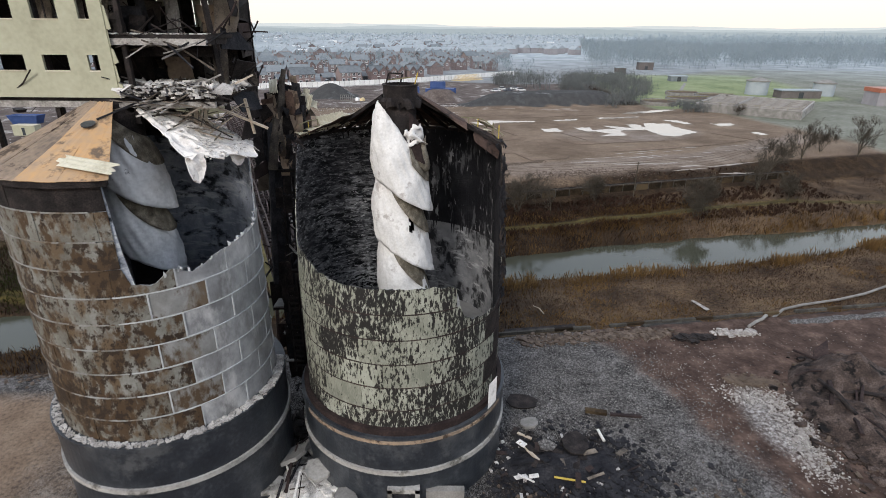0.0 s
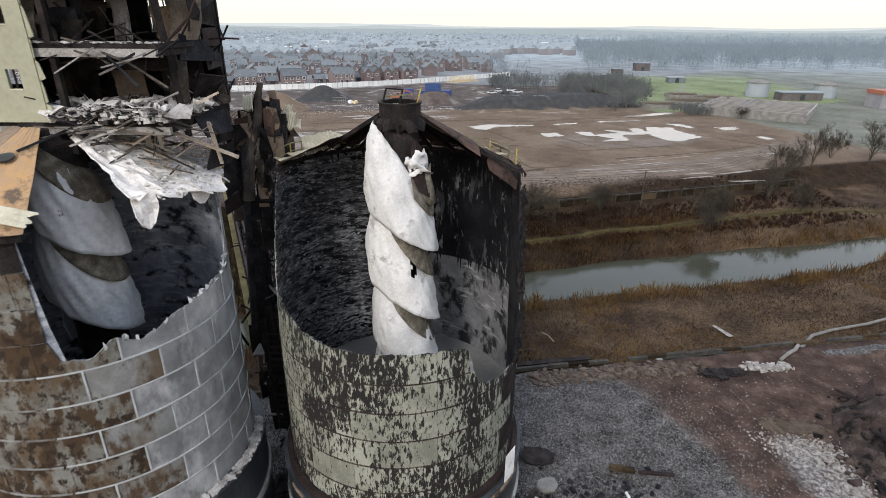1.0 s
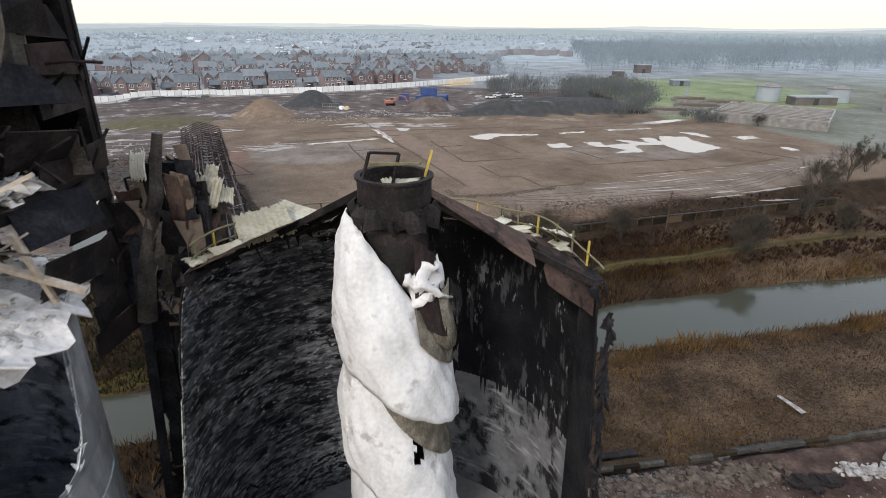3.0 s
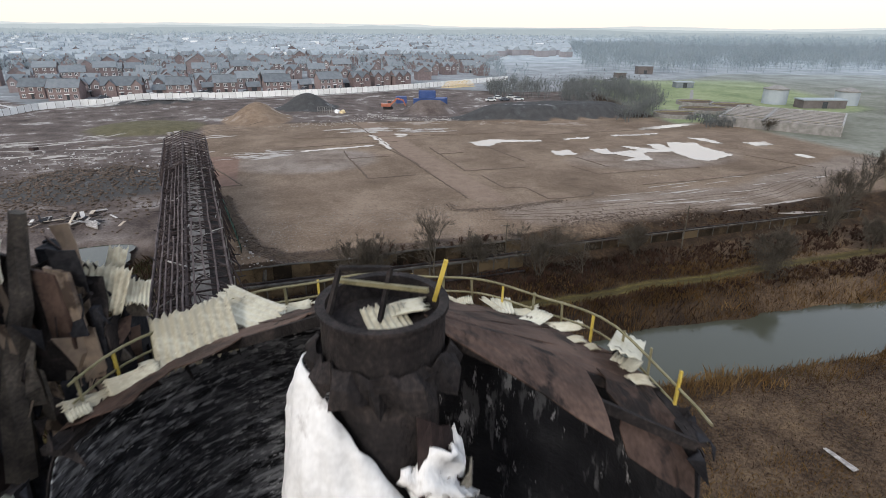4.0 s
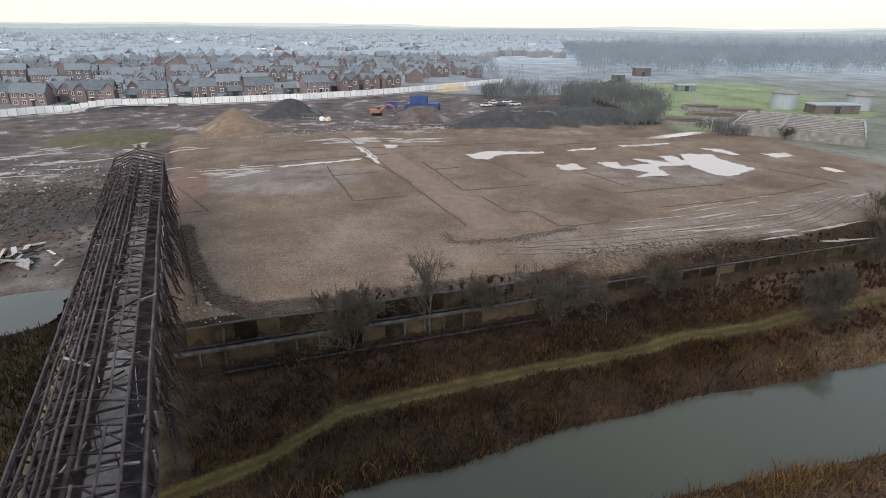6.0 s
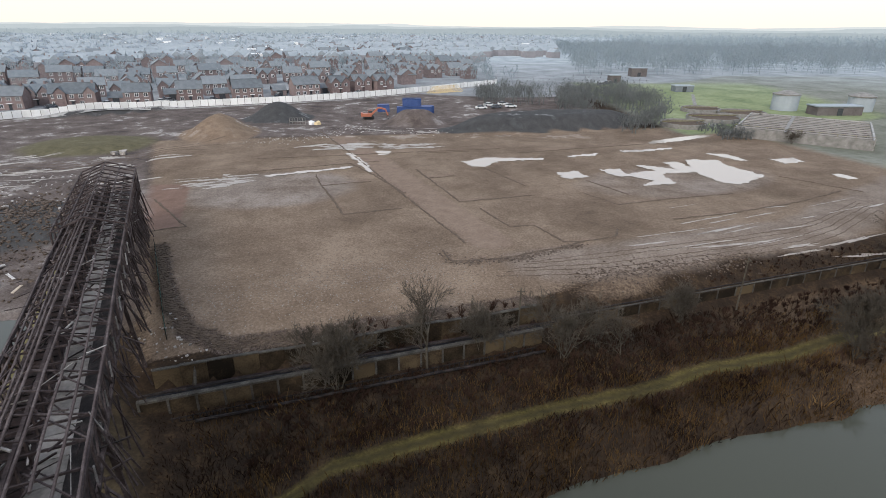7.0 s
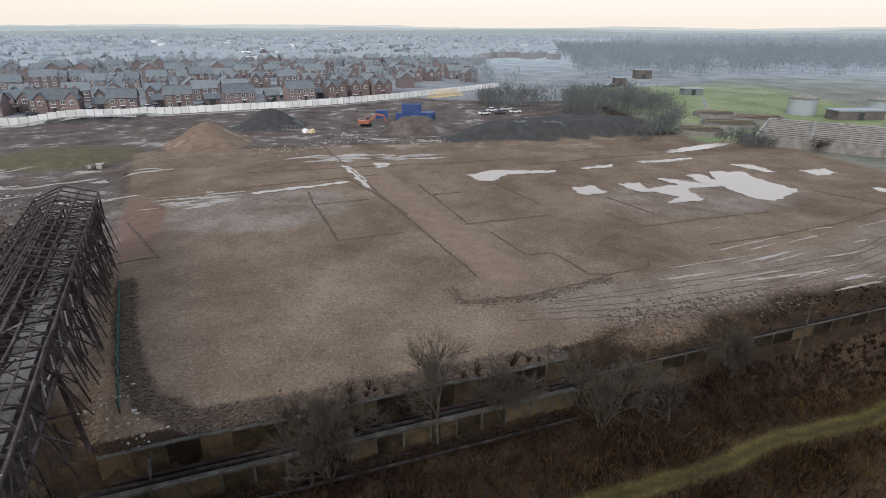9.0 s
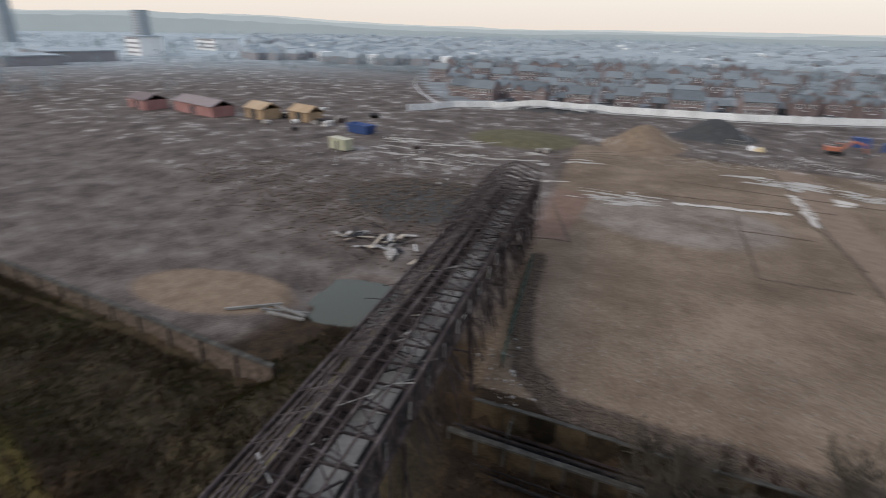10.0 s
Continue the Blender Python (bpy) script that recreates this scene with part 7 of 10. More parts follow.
for i in range(14):
    y = 94 + 1.75 * i
    x = -27.3 - 0.47 * (y - 94)
    zb = float(ground_z(x, y))
    part("net_post", Shape().beam((x, y, zb - 0.2), (x, y, zb + 1.5), 0.06), charred, netting)
    if i < 13:
        x2, y2 = x - 0.82, y + 1.75
        part("net", Shape().slab([[(x, y, zb + 0.1), (x2, y2, zb + 0.1)], [(x, y, zb + 1.2 + 0.2 * math.sin(i * 2)), (x2, y2, zb + 1.2 + 0.2 * math.sin(i * 2 + 2))]], 0.02), green_mesh, netting)


# ---- bare trees ----
def bare_tree(seed, h, spread=0.55, stems=1, depth=4):
    rng = random.Random(seed)
    trunk, fine = Shape(), Shape()

    def grow(p, d, L, r, level):
        mid = p + d * (L * 0.5) + Vector((rng.uniform(-1, 1), rng.uniform(-1, 1), 0)) * (L * 0.05)
        q = p + d * L + Vector((rng.uniform(-1, 1), rng.uniform(-1, 1), rng.uniform(0, 0.5))) * (L * 0.07)
        (trunk if level < 2 else fine).tube([p, mid, q], r, 6 if level < 1 else (4 if level < 3 else 3), r * 0.55)
        if level >= depth:
            return
        k = 8 if level == 0 and stems == 1 else rng.choice((3, 4, 4, 5)) if level < depth - 1 else rng.choice((4, 5, 6))
        for i in range(k):
            t = rng.uniform(0.35 if level else 0.12, 1.0) if i else 1.0
            base = p.lerp(q, t) if t < 1 else q
            a = rng.uniform(0, 6.28)
            tilt = rng.uniform(0.25, spread + 0.25)
            s = d.cross(Vector((math.cos(a), math.sin(a), 0.3))).normalized()
            nd = (d * math.cos(tilt) + s * math.sin(tilt) + Vector((0, 0, 0.12))).normalized()
            grow(base, nd, L * rng.uniform(0.5, 0.78), max(0.013, r * rng.uniform(0.4, 0.6)), level + 1)

    for i in range(stems):
        lean = Vector((rng.uniform(-1, 1), rng.uniform(-1, 1), 0)) * (0.1 if stems == 1 else 0.45)
        grow(Vector((rng.uniform(-0.3, 0.3) * (stems > 1), rng.uniform(-0.3, 0.3) * (stems > 1), -0.2)), (Vector((0, 0, 1)) + lean).normalized(), h * 0.36, h * 0.013 / stems ** 0.4, 0)
    return trunk, fine


def plant_tree(meshes, at, turn, scale, label, name="tree", category="tree", group="bare trees"):
    t = thing(name, label, category, group=group)
    t.matrix_basis = pose(*at, 0, 0, turn) @ Matrix.Diagonal((scale, scale, scale, 1))
    part("trunk", meshes[0], None, t)
    part("crown", meshes[1], None, t, "bare twigs")
    return t


def tree_meshes(seed, h, spread, stems, depth):
    a, b = bare_tree(seed, h, spread, stems, depth)
    return a.mesh("trunk", bark), b.mesh("crown", twig)


TREES = [tree_meshes(1, 11.5, 0.6, 1, 5), tree_meshes(2, 8.5, 0.7, 4, 5), tree_meshes(3, 7.5, 0.55, 6, 5), tree_meshes(4, 12.0, 0.6, 1, 5)]
for x, y, k, s, lb in ((-1.0, 93.0, 0, 1.0, "tall bare slender tree beside the wall"), (13.8, 94.6, 1, 1.15, "spreading bare many-stemmed tree beside the wall"), (-9.8, 89.2, 2, 1.25, "dense bare brushy tree in front of the wall"),
                       (5.0, 95.5, 2, 0.95, "dense bare brushy tree in front of the wall"), (20.2, 94.4, 0, 0.6, "small bare sapling on the river bank"), (30.0, 101.0, 2, 0.8, "low bare bush by the fence"),
                       (46.5, 93.5, 1, 0.7, "broad bare riverside bush with reddish twigs"), (49.0, 96.0, 2, 1.1, "broad bare riverside bush with reddish twigs"), 
                       (66.0, 108.5, 3, 0.9, "tall bare tree on the far bank"), (73.0, 117.0, 3, 1.0, "tall bare tree on the far bank"), (77.5, 121.0, 1, 0.8, "tall bare tree on the far bank"),
                       (84.0, 124.0, 3, 1.0, "tall bare tree on the far bank"), (92.0, 130.0, 1, 0.9, "tall bare tree on the far bank"), (100.0, 128.0, 3, 1.1, "tall bare tree on the far bank"), (70.0, 104.0, 2, 0.9, "broad bare riverside bush with reddish twigs"), (100, 185, 1, 0.6, "bare tree against the tank wall")):
    plant_tree(TREES[k], (x, y, float(ground_z(x, y))), (x * 37) % 360, s, lb)
for x, y, h in ((9.6, 98.6, 4.6), (38.3, 103.3, 6.6)):
    pole = thing("pole", "thin weathered timber pole standing by the wall", "pole")
    zb = float(ground_z(x, y))
    part("shaft", Shape().tube([(x, y, zb - 0.3), (x + 0.05, y, zb + h + 1.0)], 0.11, 7, 0.08), bark, pole)
    part("crosspiece", Shape().beam((x - 0.4, y, zb + h + 0.6), (x + 0.45, y, zb + h + 0.6), 0.09), bark, pole)


# ---- reeds, brambles and grass on the banks ----
def blades(n, box, keep, h0, h1, w, mat, name, label, seed, lean=0.35, clump=3.0, sides=2):
    """Many thin standing blades over the ground where keep(x, y) says so."""
    rs = np.random.RandomState(seed)
    x, y = rs.uniform(box[0], box[1], n), rs.uniform(box[2], box[3], n)
    ok = keep(x, y) * (0.25 + 1.1 * fractal(x + 50, y, clump, 2)) > rs.uniform(0.25, 0.95, n)
    x, y = x[ok], y[ok]
    z = ground_z(x, y) - 0.05
    k = len(x)
    h = rs.uniform(h0, h1, k) * (0.5 + 0.9 * fractal(x, y, clump * 1.7, 2))
    a, la = rs.uniform(0, 6.28, k), rs.uniform(0, 6.28, k)
    ln = rs.uniform(0, lean, k) * h
    dx, dy = np.cos(a) * w / 2, np.sin(a) * w / 2
    v = np.stack([np.stack([x - dx, y - dy, z], -1), np.stack([x + dx, y + dy, z], -1),
                  np.stack([x + dx * 0.7 + np.cos(la) * ln * 0.4, y + dy * 0.7 + np.sin(la) * ln * 0.4, z + h * 0.6], -1),
                  np.stack([x + np.cos(la) * ln, y + np.sin(la) * ln, z + h], -1)], 1).reshape(-1, 3)
    f = (np.arange(k)[:, None] * 4 + np.array([0, 1, 2, 3])).tolist()
    me = bpy.data.meshes.new(name)
    me.from_pydata(v.tolist(), [], f)
    me.materials.append(mat)
    return tagged(new(name, me), label, "reeds" if "reed" in name else "undergrowth", kind="stuff")


def on_near(x, y):
    x, y = np.asarray(x, float), np.asarray(y, float)
    return ((y > yard_edge(x) + 2.0) & (y < near_bank(x) + 0.3)).astype(float)


def on_far(x, y):
    return ((y > far_bank(x) - 0.3) & (y < wall_line(x) - 0.6) & (np.abs(y - np.interp(x, PATH_X, PATH_Y)) > 1.0)).astype(float) * (x > gantry_x(y) + 3.5)


blades(100000, (-62, 90, 36, 92), lambda x, y: on_near(x, y) * (1 - 0.75 * smoothstep(5, 18, x) * smoothstep(2, 5, near_bank(x) - y)) * (0.35 + 0.65 * (1 - smoothstep(2, 9, near_bank(x) - y))), 0.5, 1.4, 0.06, reed, "reeds", "dry tan reeds on the river bank", 1)
blades(60000, (-62, 90, 36, 92), lambda x, y: on_near(x, y) * (1 - smoothstep(2, 14, x)), 0.3, 0.9, 0.07, scrub_brown, "brambles", "dark brown dead brambles on the river bank", 2, 0.8, 5.0)
blades(42000, (4, 92, 46, 92), on_near, 0.08, 0.3, 0.05, reed, "grass", "short dry grass on the river bank", 12, 0.9, 4.0)
blades(75000, (4, 92, 46, 92), on_near, 0.1, 0.4, 0.05, bramble_red, "brambles", "low reddish brambles on the river bank", 13, 0.9, 6.0)
blades(14000, (4, 92, 46, 92), on_near, 0.1, 0.3, 0.06, scrub_olive, "grass", "olive grass on the river bank", 14, 0.9, 8.0)
blades(60000, (-60, 95, 55, 100), lambda x, y: on_far(x, y) * (1 - smoothstep(1.0, 6.0, y - far_bank(x))), 0.5, 1.3, 0.06, reed, "reeds", "dry tan reeds along the water edge", 3, 0.45, 2.5)
blades(150000, (-45, 100, 62, 122), lambda x, y: on_far(x, y) * (1 - 0.6 * smoothstep(20, 45, x)), 0.3, 1.0, 0.06, scrub_brown, "brambles", "dark brown dead brambles below the wall", 4, 0.8, 5.0)
blades(60000, (-30, 60, 72, 105), lambda x, y: on_far(x, y) * (1 - smoothstep(2.0, 9.0, np.abs(y - np.interp(x, PATH_X, PATH_Y)))), 0.4, 1.1, 0.055, reed, "reeds", "dry tan reeds beside the trodden path", 5, 0.4, 3.5)
blades(20000, (-30, 75, 66, 108), lambda x, y: ((np.abs(y - np.interp(x, PATH_X, PATH_Y)) < 1.7) & (np.abs(y - np.interp(x, PATH_X, PATH_Y)) > 0.5)).astype(float), 0.12, 0.4, 0.07, scrub_olive, "grass", "olive grass along the trodden path", 6, 0.6, 3.0)
blades(50000, (-95, -18, 58, 95), lambda x, y: ((y > far_bank(x)) & (x < gantry_x(y) - 3.4) & ((x > -46) | (y < brick_line(x) - 0.8))).astype(float) * (ell(x, y, -49.5, 95.5, 9.5, 7.0, 25) > 1), 0.2, 0.8, 0.1, dark_weeds, "grass", "rank dark green grass and weeds beside the pond", 7, 0.7, 6.0)
blades(30000, (-95, -18, 58, 95), lambda x, y: ((y > far_bank(x)) & (x < gantry_x(y) - 3.4) & ((x > -46) | (y < brick_line(x) - 0.8))).astype(float) * (ell(x, y, -49.5, 95.5, 9.5, 7.0, 25) > 1), 0.3, 1.2, 0.11, scrub_brown, "brambles", "dark brown brambles beside the pond", 8, 0.8, 7.0)
blades(26000, (12, 100, 98, 134), lambda x, y: ((y > wall_line(x) + 1.3) & (y < wall_line(x) + 2.6 + 2.6 * smoothstep(32, 44, x))).astype(float) * smoothstep(16, 30, x), 0.1, 0.4, 0.07, scrub_brown, "brambles", "dark brown brambles on the field bank", 9, 0.8, 5.0)


blades(90000, (6, 92, 46, 94), lambda x, y: on_near(x, y) * (1 - smoothstep(0.5, 5.5, near_bank(x) - y)) * smoothstep(0.40, 0.56, fractal(x, y, 4.5, 2)), 0.8, 2.0, 0.06, reed_bright, "reeds", "tall bleached orange reeds in clumps at the water edge", 21, 0.5, 2.2)
blades(60000, (6, 92, 46, 92), lambda x, y: on_near(x, y) * smoothstep(0.44, 0.58, fractal(x + 9, y, 7.0, 2)), 0.25, 0.75, 0.05, reed_bright, "grass", "bleached tussocks of dry grass on the bank", 22, 0.9, 2.0)
blades(70000, (-20, 95, 62, 100), lambda x, y: on_far(x, y) * (1 - smoothstep(0.3, 3.0, y - far_bank(x))) * smoothstep(0.45, 0.6, fractal(x + 4, y, 5.0, 2)), 0.6, 1.7, 0.06, reed_bright, "reeds", "bleached reeds hanging over the far water edge", 23, 0.6, 2.2)
blades(40000, (-28, 70, 66, 106), lambda x, y: on_far(x, y) * smoothstep(0.52, 0.64, fractal(x + 31, y, 6.0, 2)), 0.3, 1.0, 0.05, reed, "reeds", "tufts of dry reed among the brambles", 24, 0.7, 2.5)

# bramble thickets: heaps of arching twigs
def thicket(box, keep, n, seed, h0, h1, mat, label):
    rng = random.Random(seed)
    s = Shape()
    made = 0
    while made < n:
        x, y = rng.uniform(box[0], box[1]), rng.uniform(box[2], box[3])
        if not keep(x, y):
            continue
        made += 1
        z = float(ground_z(x, y))
        h = rng.uniform(h0, h1)
        for i in range(rng.randrange(9, 18)):
            a = rng.uniform(0, 6.28)
            r = rng.uniform(0.3, 1.0) * h
            hh = h * rng.uniform(0.5, 1.0)
            p1 = (x + 0.45 * r * math.cos(a), y + 0.45 * r * math.sin(a), z + hh)
            p2 = (x + r * math.cos(a), y + r * math.sin(a), z + hh * rng.uniform(0.3, 1.05))
            w = 0.03
            s.add([(x - w, y, z), (x + w, y, z), (p1[0] + w, p1[1], p1[2]), (p1[0] - w, p1[1], p1[2]), p2], [(0, 1, 2, 3), (3, 2, 4)])
    return single("brambles", s, mat, label, "undergrowth", kind="stuff")


thicket((-16, 80, 70, 118), lambda x, y: float(far_bank(np.array([x]))[0]) + 4 < y < wall_line(x) - 0.8 and abs(y - float(np.interp(x, PATH_X, PATH_Y))) > 1.8, 1700, 3, 0.35, 0.95, bramble_red, "bare tangled thicket below the wall")
thicket((16, 80, 98, 130), lambda x, y: wall_line(x) + 1.5 < y < wall_line(x) + 2.6 + 2.4 * float(smoothstep(32, 44, x)), 130, 4, 0.2, 0.55, bramble_red, "dark tangled thicket on the field bank")
thicket((-12, 12, 92, 101), lambda x, y: wall_line(x) + 0.4 < y < wall_line(x) + 5.0, 70, 5, 0.5, 1.4, bramble_red, "bare tangled thicket growing in the trench")
thicket((-60, 10, 40, 74), lambda x, y: yard_edge(x) + 2.5 < y < float(near_bank(np.array([x]))[0]) - 1, 300, 6, 0.25, 0.6, bramble_red, "bare tangled thicket on the near bank")


# ---- the cleared field: plot lines, ruts, rubble edge ----
def berm(pts, w, h, mat, name, label, seed, cat="earth ridge"):
    """A low uneven ridge of turned earth along a line."""
    rng = random.Random(seed)
    fine = []
    for (x0, y0), (x1, y1) in zip(pts, pts[1:]):
        k = max(2, int(math.hypot(x1 - x0, y1 - y0) / 0.7))
        fine += [(x0 + (x1 - x0) * i / k, y0 + (y1 - y0) * i / k) for i in range(k)]
    fine.append(pts[-1])
    rows = []
    for i, (x, y) in enumerate(fine):
        a, b = fine[max(0, i - 1)], fine[min(len(fine) - 1, i + 1)]
        d = Vector((b[0] - a[0], b[1] - a[1], 0)).normalized()
        nrm = Vector((-d.y, d.x, 0))
        z = float(ground_z(x, y))
        ww, hh = w * rng.uniform(0.6, 1.2), h * rng.uniform(0.5, 1.3)
        o = rng.uniform(-0.12, 0.12)
        c = Vector((x, y, 0)) + nrm * o
        rows.append([c - nrm * ww + Vector((0, 0, z - 0.12)), c - nrm * ww * 0.4 + Vector((0, 0, z + hh)), c + nrm * ww * 0.35 + Vector((0, 0, z + hh * 0.8)), c + nrm * ww + Vector((0, 0, z - 0.12))])
    return single(name, Shape().grid(rows), mat, label, cat, "plot ridges", smooth=True)


PLOTS = [
    [(-4.2, 133.1), (-13.7, 130.2), (-16.6, 139), (-19.9, 147.9), (-10.5, 150.5)],
    [(-22.2, 155.7), (-19.9, 147.9)],
    [(-3.8, 142), (-10, 155.1), (-16.3, 166)],
    [(-28.9, 206.1), (-17, 176), (-4.3, 142.1), (5.3, 116.9)],
    [(20.3, 140.2), (6.1, 136.3), (1, 152.6), (-1.5, 160)],
    [(1, 152.6), (6.7, 154.4)],
    [(9.3, 132.5), (12.7, 123.6), (16.6, 124.1), (19.6, 117), (22.6, 116.9), (27.6, 118.6), (29.2, 121.7)],
    [(1.8, 114.4), (2.9, 110.6), (10, 111.4), (18.1, 114.7), (22.6, 116.9)],
    [(13.5, 161), (17, 153), (20, 146)],
    [(30, 141), (33.8, 134), (44, 137), (58, 140)],
    [(33, 150), (38, 140)],
    [(40, 126), (52, 129), (66, 134), (80, 141)],
    [(75, 152), (84, 140)],
    [(-36, 159), (-10, 168)],
    [(-38, 171), (20, 181)],
    [(24, 176), (60, 186)],
    [(-48, 140), (-37.1, 125.3), (-42.1, 123.5)],
    [(-1, 176), (12, 178)],
]
for i, pts in enumerate(PLOTS):
    berm(pts, 0.32, 0.13, dark_earth, "earth_ridge", "low dark ridge of turned earth marking a plot", i)
for k, off in enumerate((0.0, 1.1, 2.6, 3.6, -1.4)):
    berm([(9.5 + off, 107.6 + off * 0.7), (23.8, 109.2 + off), (40.8, 113.4 + off), (55.7, 117.6 + off), (64, 121.6 + off), (78, 131 + off)], 0.15, 0.045, dark_earth, "wheel_rut", "wheel rut pressed into wet earth", 40 + k, "wheel rut")
for k in range(4):
    berm([(-92, 160 + 3.0 * k), (-74, 168 + 2.5 * k), (-60, 178 + 3 * k), (-52, 176 + 6 * k)], 0.25, 0.06, dark_earth, "wheel_rut", "wheel rut pressed into wet earth", 60 + k, "wheel rut")


def scatter(path, width, n, r0, r1, mat, label, seed, name="rubble", flat=0.7, west=False):
    """Broken stones strewn along a line."""
    rng = random.Random(seed)
    s = Shape()
    seg = [math.hypot(b[0] - a[0], b[1] - a[1]) for a, b in zip(path, path[1:])]
    pts = []
    for i in range(n):
        t = rng.uniform(0, sum(seg))
        for (a, b), L in zip(zip(path, path[1:]), seg):
            if t <= L:
                break
            t -= L
        t = min(t, L)
        pts.append((a[0] + (b[0] - a[0]) * t / L + rng.gauss(0, width / 2), a[1] + (b[1] - a[1]) * t / L + rng.gauss(0, width / 2)))
    if west:
        pts = [p for p in pts if p[0] < gantry_x(p[1]) - 3.5]
    zz = heights(pts)
    for (x, y), z in zip(pts, zz):
        r = r0 + (r1 - r0) * rng.random() ** 3
        s.rock((x, y, float(z) + r * 0.15), r, rng, flat)
    return single(name, s, mat, label, "rubble", kind="stuff")


scatter(BELT, 0.95, 9000, 0.05, 0.2, dark_earth, "belt of broken brick along the field edge", 1)
scatter([(1.8, 113), (3, 110.2), (12, 111.2), (22, 116)], 1.0, 900, 0.05, 0.2, rubble_stone, "broken brick along a plot line", 2)
scatter([(-28, 100), (5, 108)], 9, 2600, 0.025, 0.075, stone_coping, "small pale stones strewn over the earth", 34)
scatter([(-20, 104), (10, 110)], 8, 1600, 0.03, 0.08, rubble_stone, "small stones strewn over the earth", 3)
scatter([(-30, 96), (-24, 91)], 3.0, 70, 0.05, 0.22, white_rubble, "pale rubbish beside the gantry", 4)
scatter([(18, 106.5), (30, 109), (45, 112.5)], 2.2, 1200, 0.05, 0.22, rubble_stone, "reddish rubble on the field bank", 5)
scatter([(-80, 122), (-66, 128), (-50, 132)], 16, 7000, 0.05, 0.36, rubble_stone, "heaped demolition rubble on the tip", 6, west=True)
scatter([(-120, 120), (-90, 118), (-60, 112)], 14, 3500, 0.06, 0.36, rubble_stone, "heaped demolition rubble on the tip", 7, west=True)
scatter([(-110, 140), (-80, 150), (-50, 148)], 16, 420, 0.1, 0.4, ash, "pale rubble strewn over the tip", 8, west=True)
scatter([(-45, 190), (-30, 196), (-18, 214)], 6, 300, 0.08, 0.25, ash, "pale rubble strewn beside the spoil heaps", 9)
scatter([(-22, 214), (-8, 205), (6, 204)], 4, 160, 0.08, 0.25, ash, "pale rubble strewn beside the bund", 10)
# junk by the pond
rng = random.Random(8)
for i in range(46):
    x, y = rng.gauss(-58.5, 3.4), rng.gauss(108.5, 1.8)
    z = float(ground_z(x, y))
    a = rng.uniform(0, 6.28)
    L = rng.uniform(0.8, 3.2)
    e = rng.uniform(-0.1, 0.5)
    d = Vector((math.cos(a) * math.cos(e), math.sin(a) * math.cos(e), math.sin(e))) * (L / 2)
    c = Vector((x, y, z + abs(d.z) + 0.12 + rng.uniform(0, 0.5)))
    single("scrap_sheet", Shape().beam(c - d, c + d, rng.uniform(0.15, 0.9), 0.06), rng.choice((ash, white_rubble, charred, charred, rust_dark, timber, soot)), "twisted scrap sheet in a heap by the pond", "scrap", "scrap heap by the pond")
single("slab", Shape().slab([[(-55.6, 106.4, 1.3), (-53.0, 105.0, 1.25)], [(-56.5, 108.0, 1.6), (-54.4, 107.6, 1.5)]], 0.2), white_rubble, "pale flat board lying on the scrap heap", "board")
for p, q in (((-57.9, 83.8), (-54.4, 88.9)), ((-55.0, 86.5), (-51.5, 90.5)), ((-54.6, 88.0), (-50.5, 89.2)), ((-53.8, 86.6), (-49.4, 88.2))):
    single("beam", Shape().beam((*p, float(ground_z(*p)) + 0.3), (*q, float(ground_z(*q)) + 0.35), 0.28, 0.25), stone_coping, "pale steel beam lying in weeds by the pond", "beam", "beams by the pond")
brick_wall = thing("brick_wall", "long low red brick wall with pale stone coping", "wall")
for i in range(20):
    x0, x1 = -92 + 2.4 * i, -92 + 2.4 * (i + 1) - 0.04
    y0, y1 = brick_line(x0), brick_line(x1)
    part("brick_panel", Shape().beam((x0, y0, -0.95), (x1, y1, -0.95), 0.35, 3.3), rubble_stone, brick_wall)
    part("coping", Shape().beam((x0, y0, 0.8), (x1, y1, 0.8), 0.6, 0.16), grimy_coping, brick_wall)
    if i % 2 == 0:
        part("pier", Shape().box(x0 - 0.25, y0 - 0.42, -2.6, x0 + 0.25, y0 - 0.1, 0.72), rubble_stone, brick_wall)

# ---- the yard ----
gravel = Shape()
rng = random.Random(4)
pts = [(rng.uniform(4.5, 27), rng.uniform(26, 49)) for _ in range(24000)]
zz = heights(pts)
for (x, y), z in zip(pts, zz):
    if y < yard_edge(x) - 0.4 and math.hypot(x - C2X, y - C2Y) > 7.6 and x + 0.3 * (y - 40) < 17 + rng.gauss(0, 3) and math.hypot((x - 9) / 5.6, (y - 28.6) / 5.0) > rng.uniform(0.8, 1.15):
        gravel.rock((x, y, float(z)), rng.uniform(0.03, 0.09) * (1.8 if rng.random() < 0.06 else 1), rng)
single("gravel", gravel, gravel_stone, "loose grey gravel and ballast beside the silo", "gravel", kind="stuff")
scatter([(6, 38), (18, 36), (20, 42)], 9.0, 5000, 0.025, 0.075, stone_coping, "pale chips among the yard gravel", 33)
scatter([(8, 46.6), (24, 48.6)], 1.0, 800, 0.08, 0.4, rubble_stone, "broken stone along the yard edge", 21)
scatter([(25.5, 38.5), (29.5, 37.5), (27.5, 29)], 1.7, 4200, 0.012, 0.12, white_rubble, "pale broken plaster strewn down a slope", 22)
scatter([(26.2, 40.3), (30, 40)], 0.7, 500, 0.08, 0.3, dark_earth, "dark clods of earth", 23)
scatter([(29.0, 48.7), (32.9, 48.6)], 0.6, 240, 0.1, 0.36, white_rubble, "pale rubble heap by the yard edge", 24)
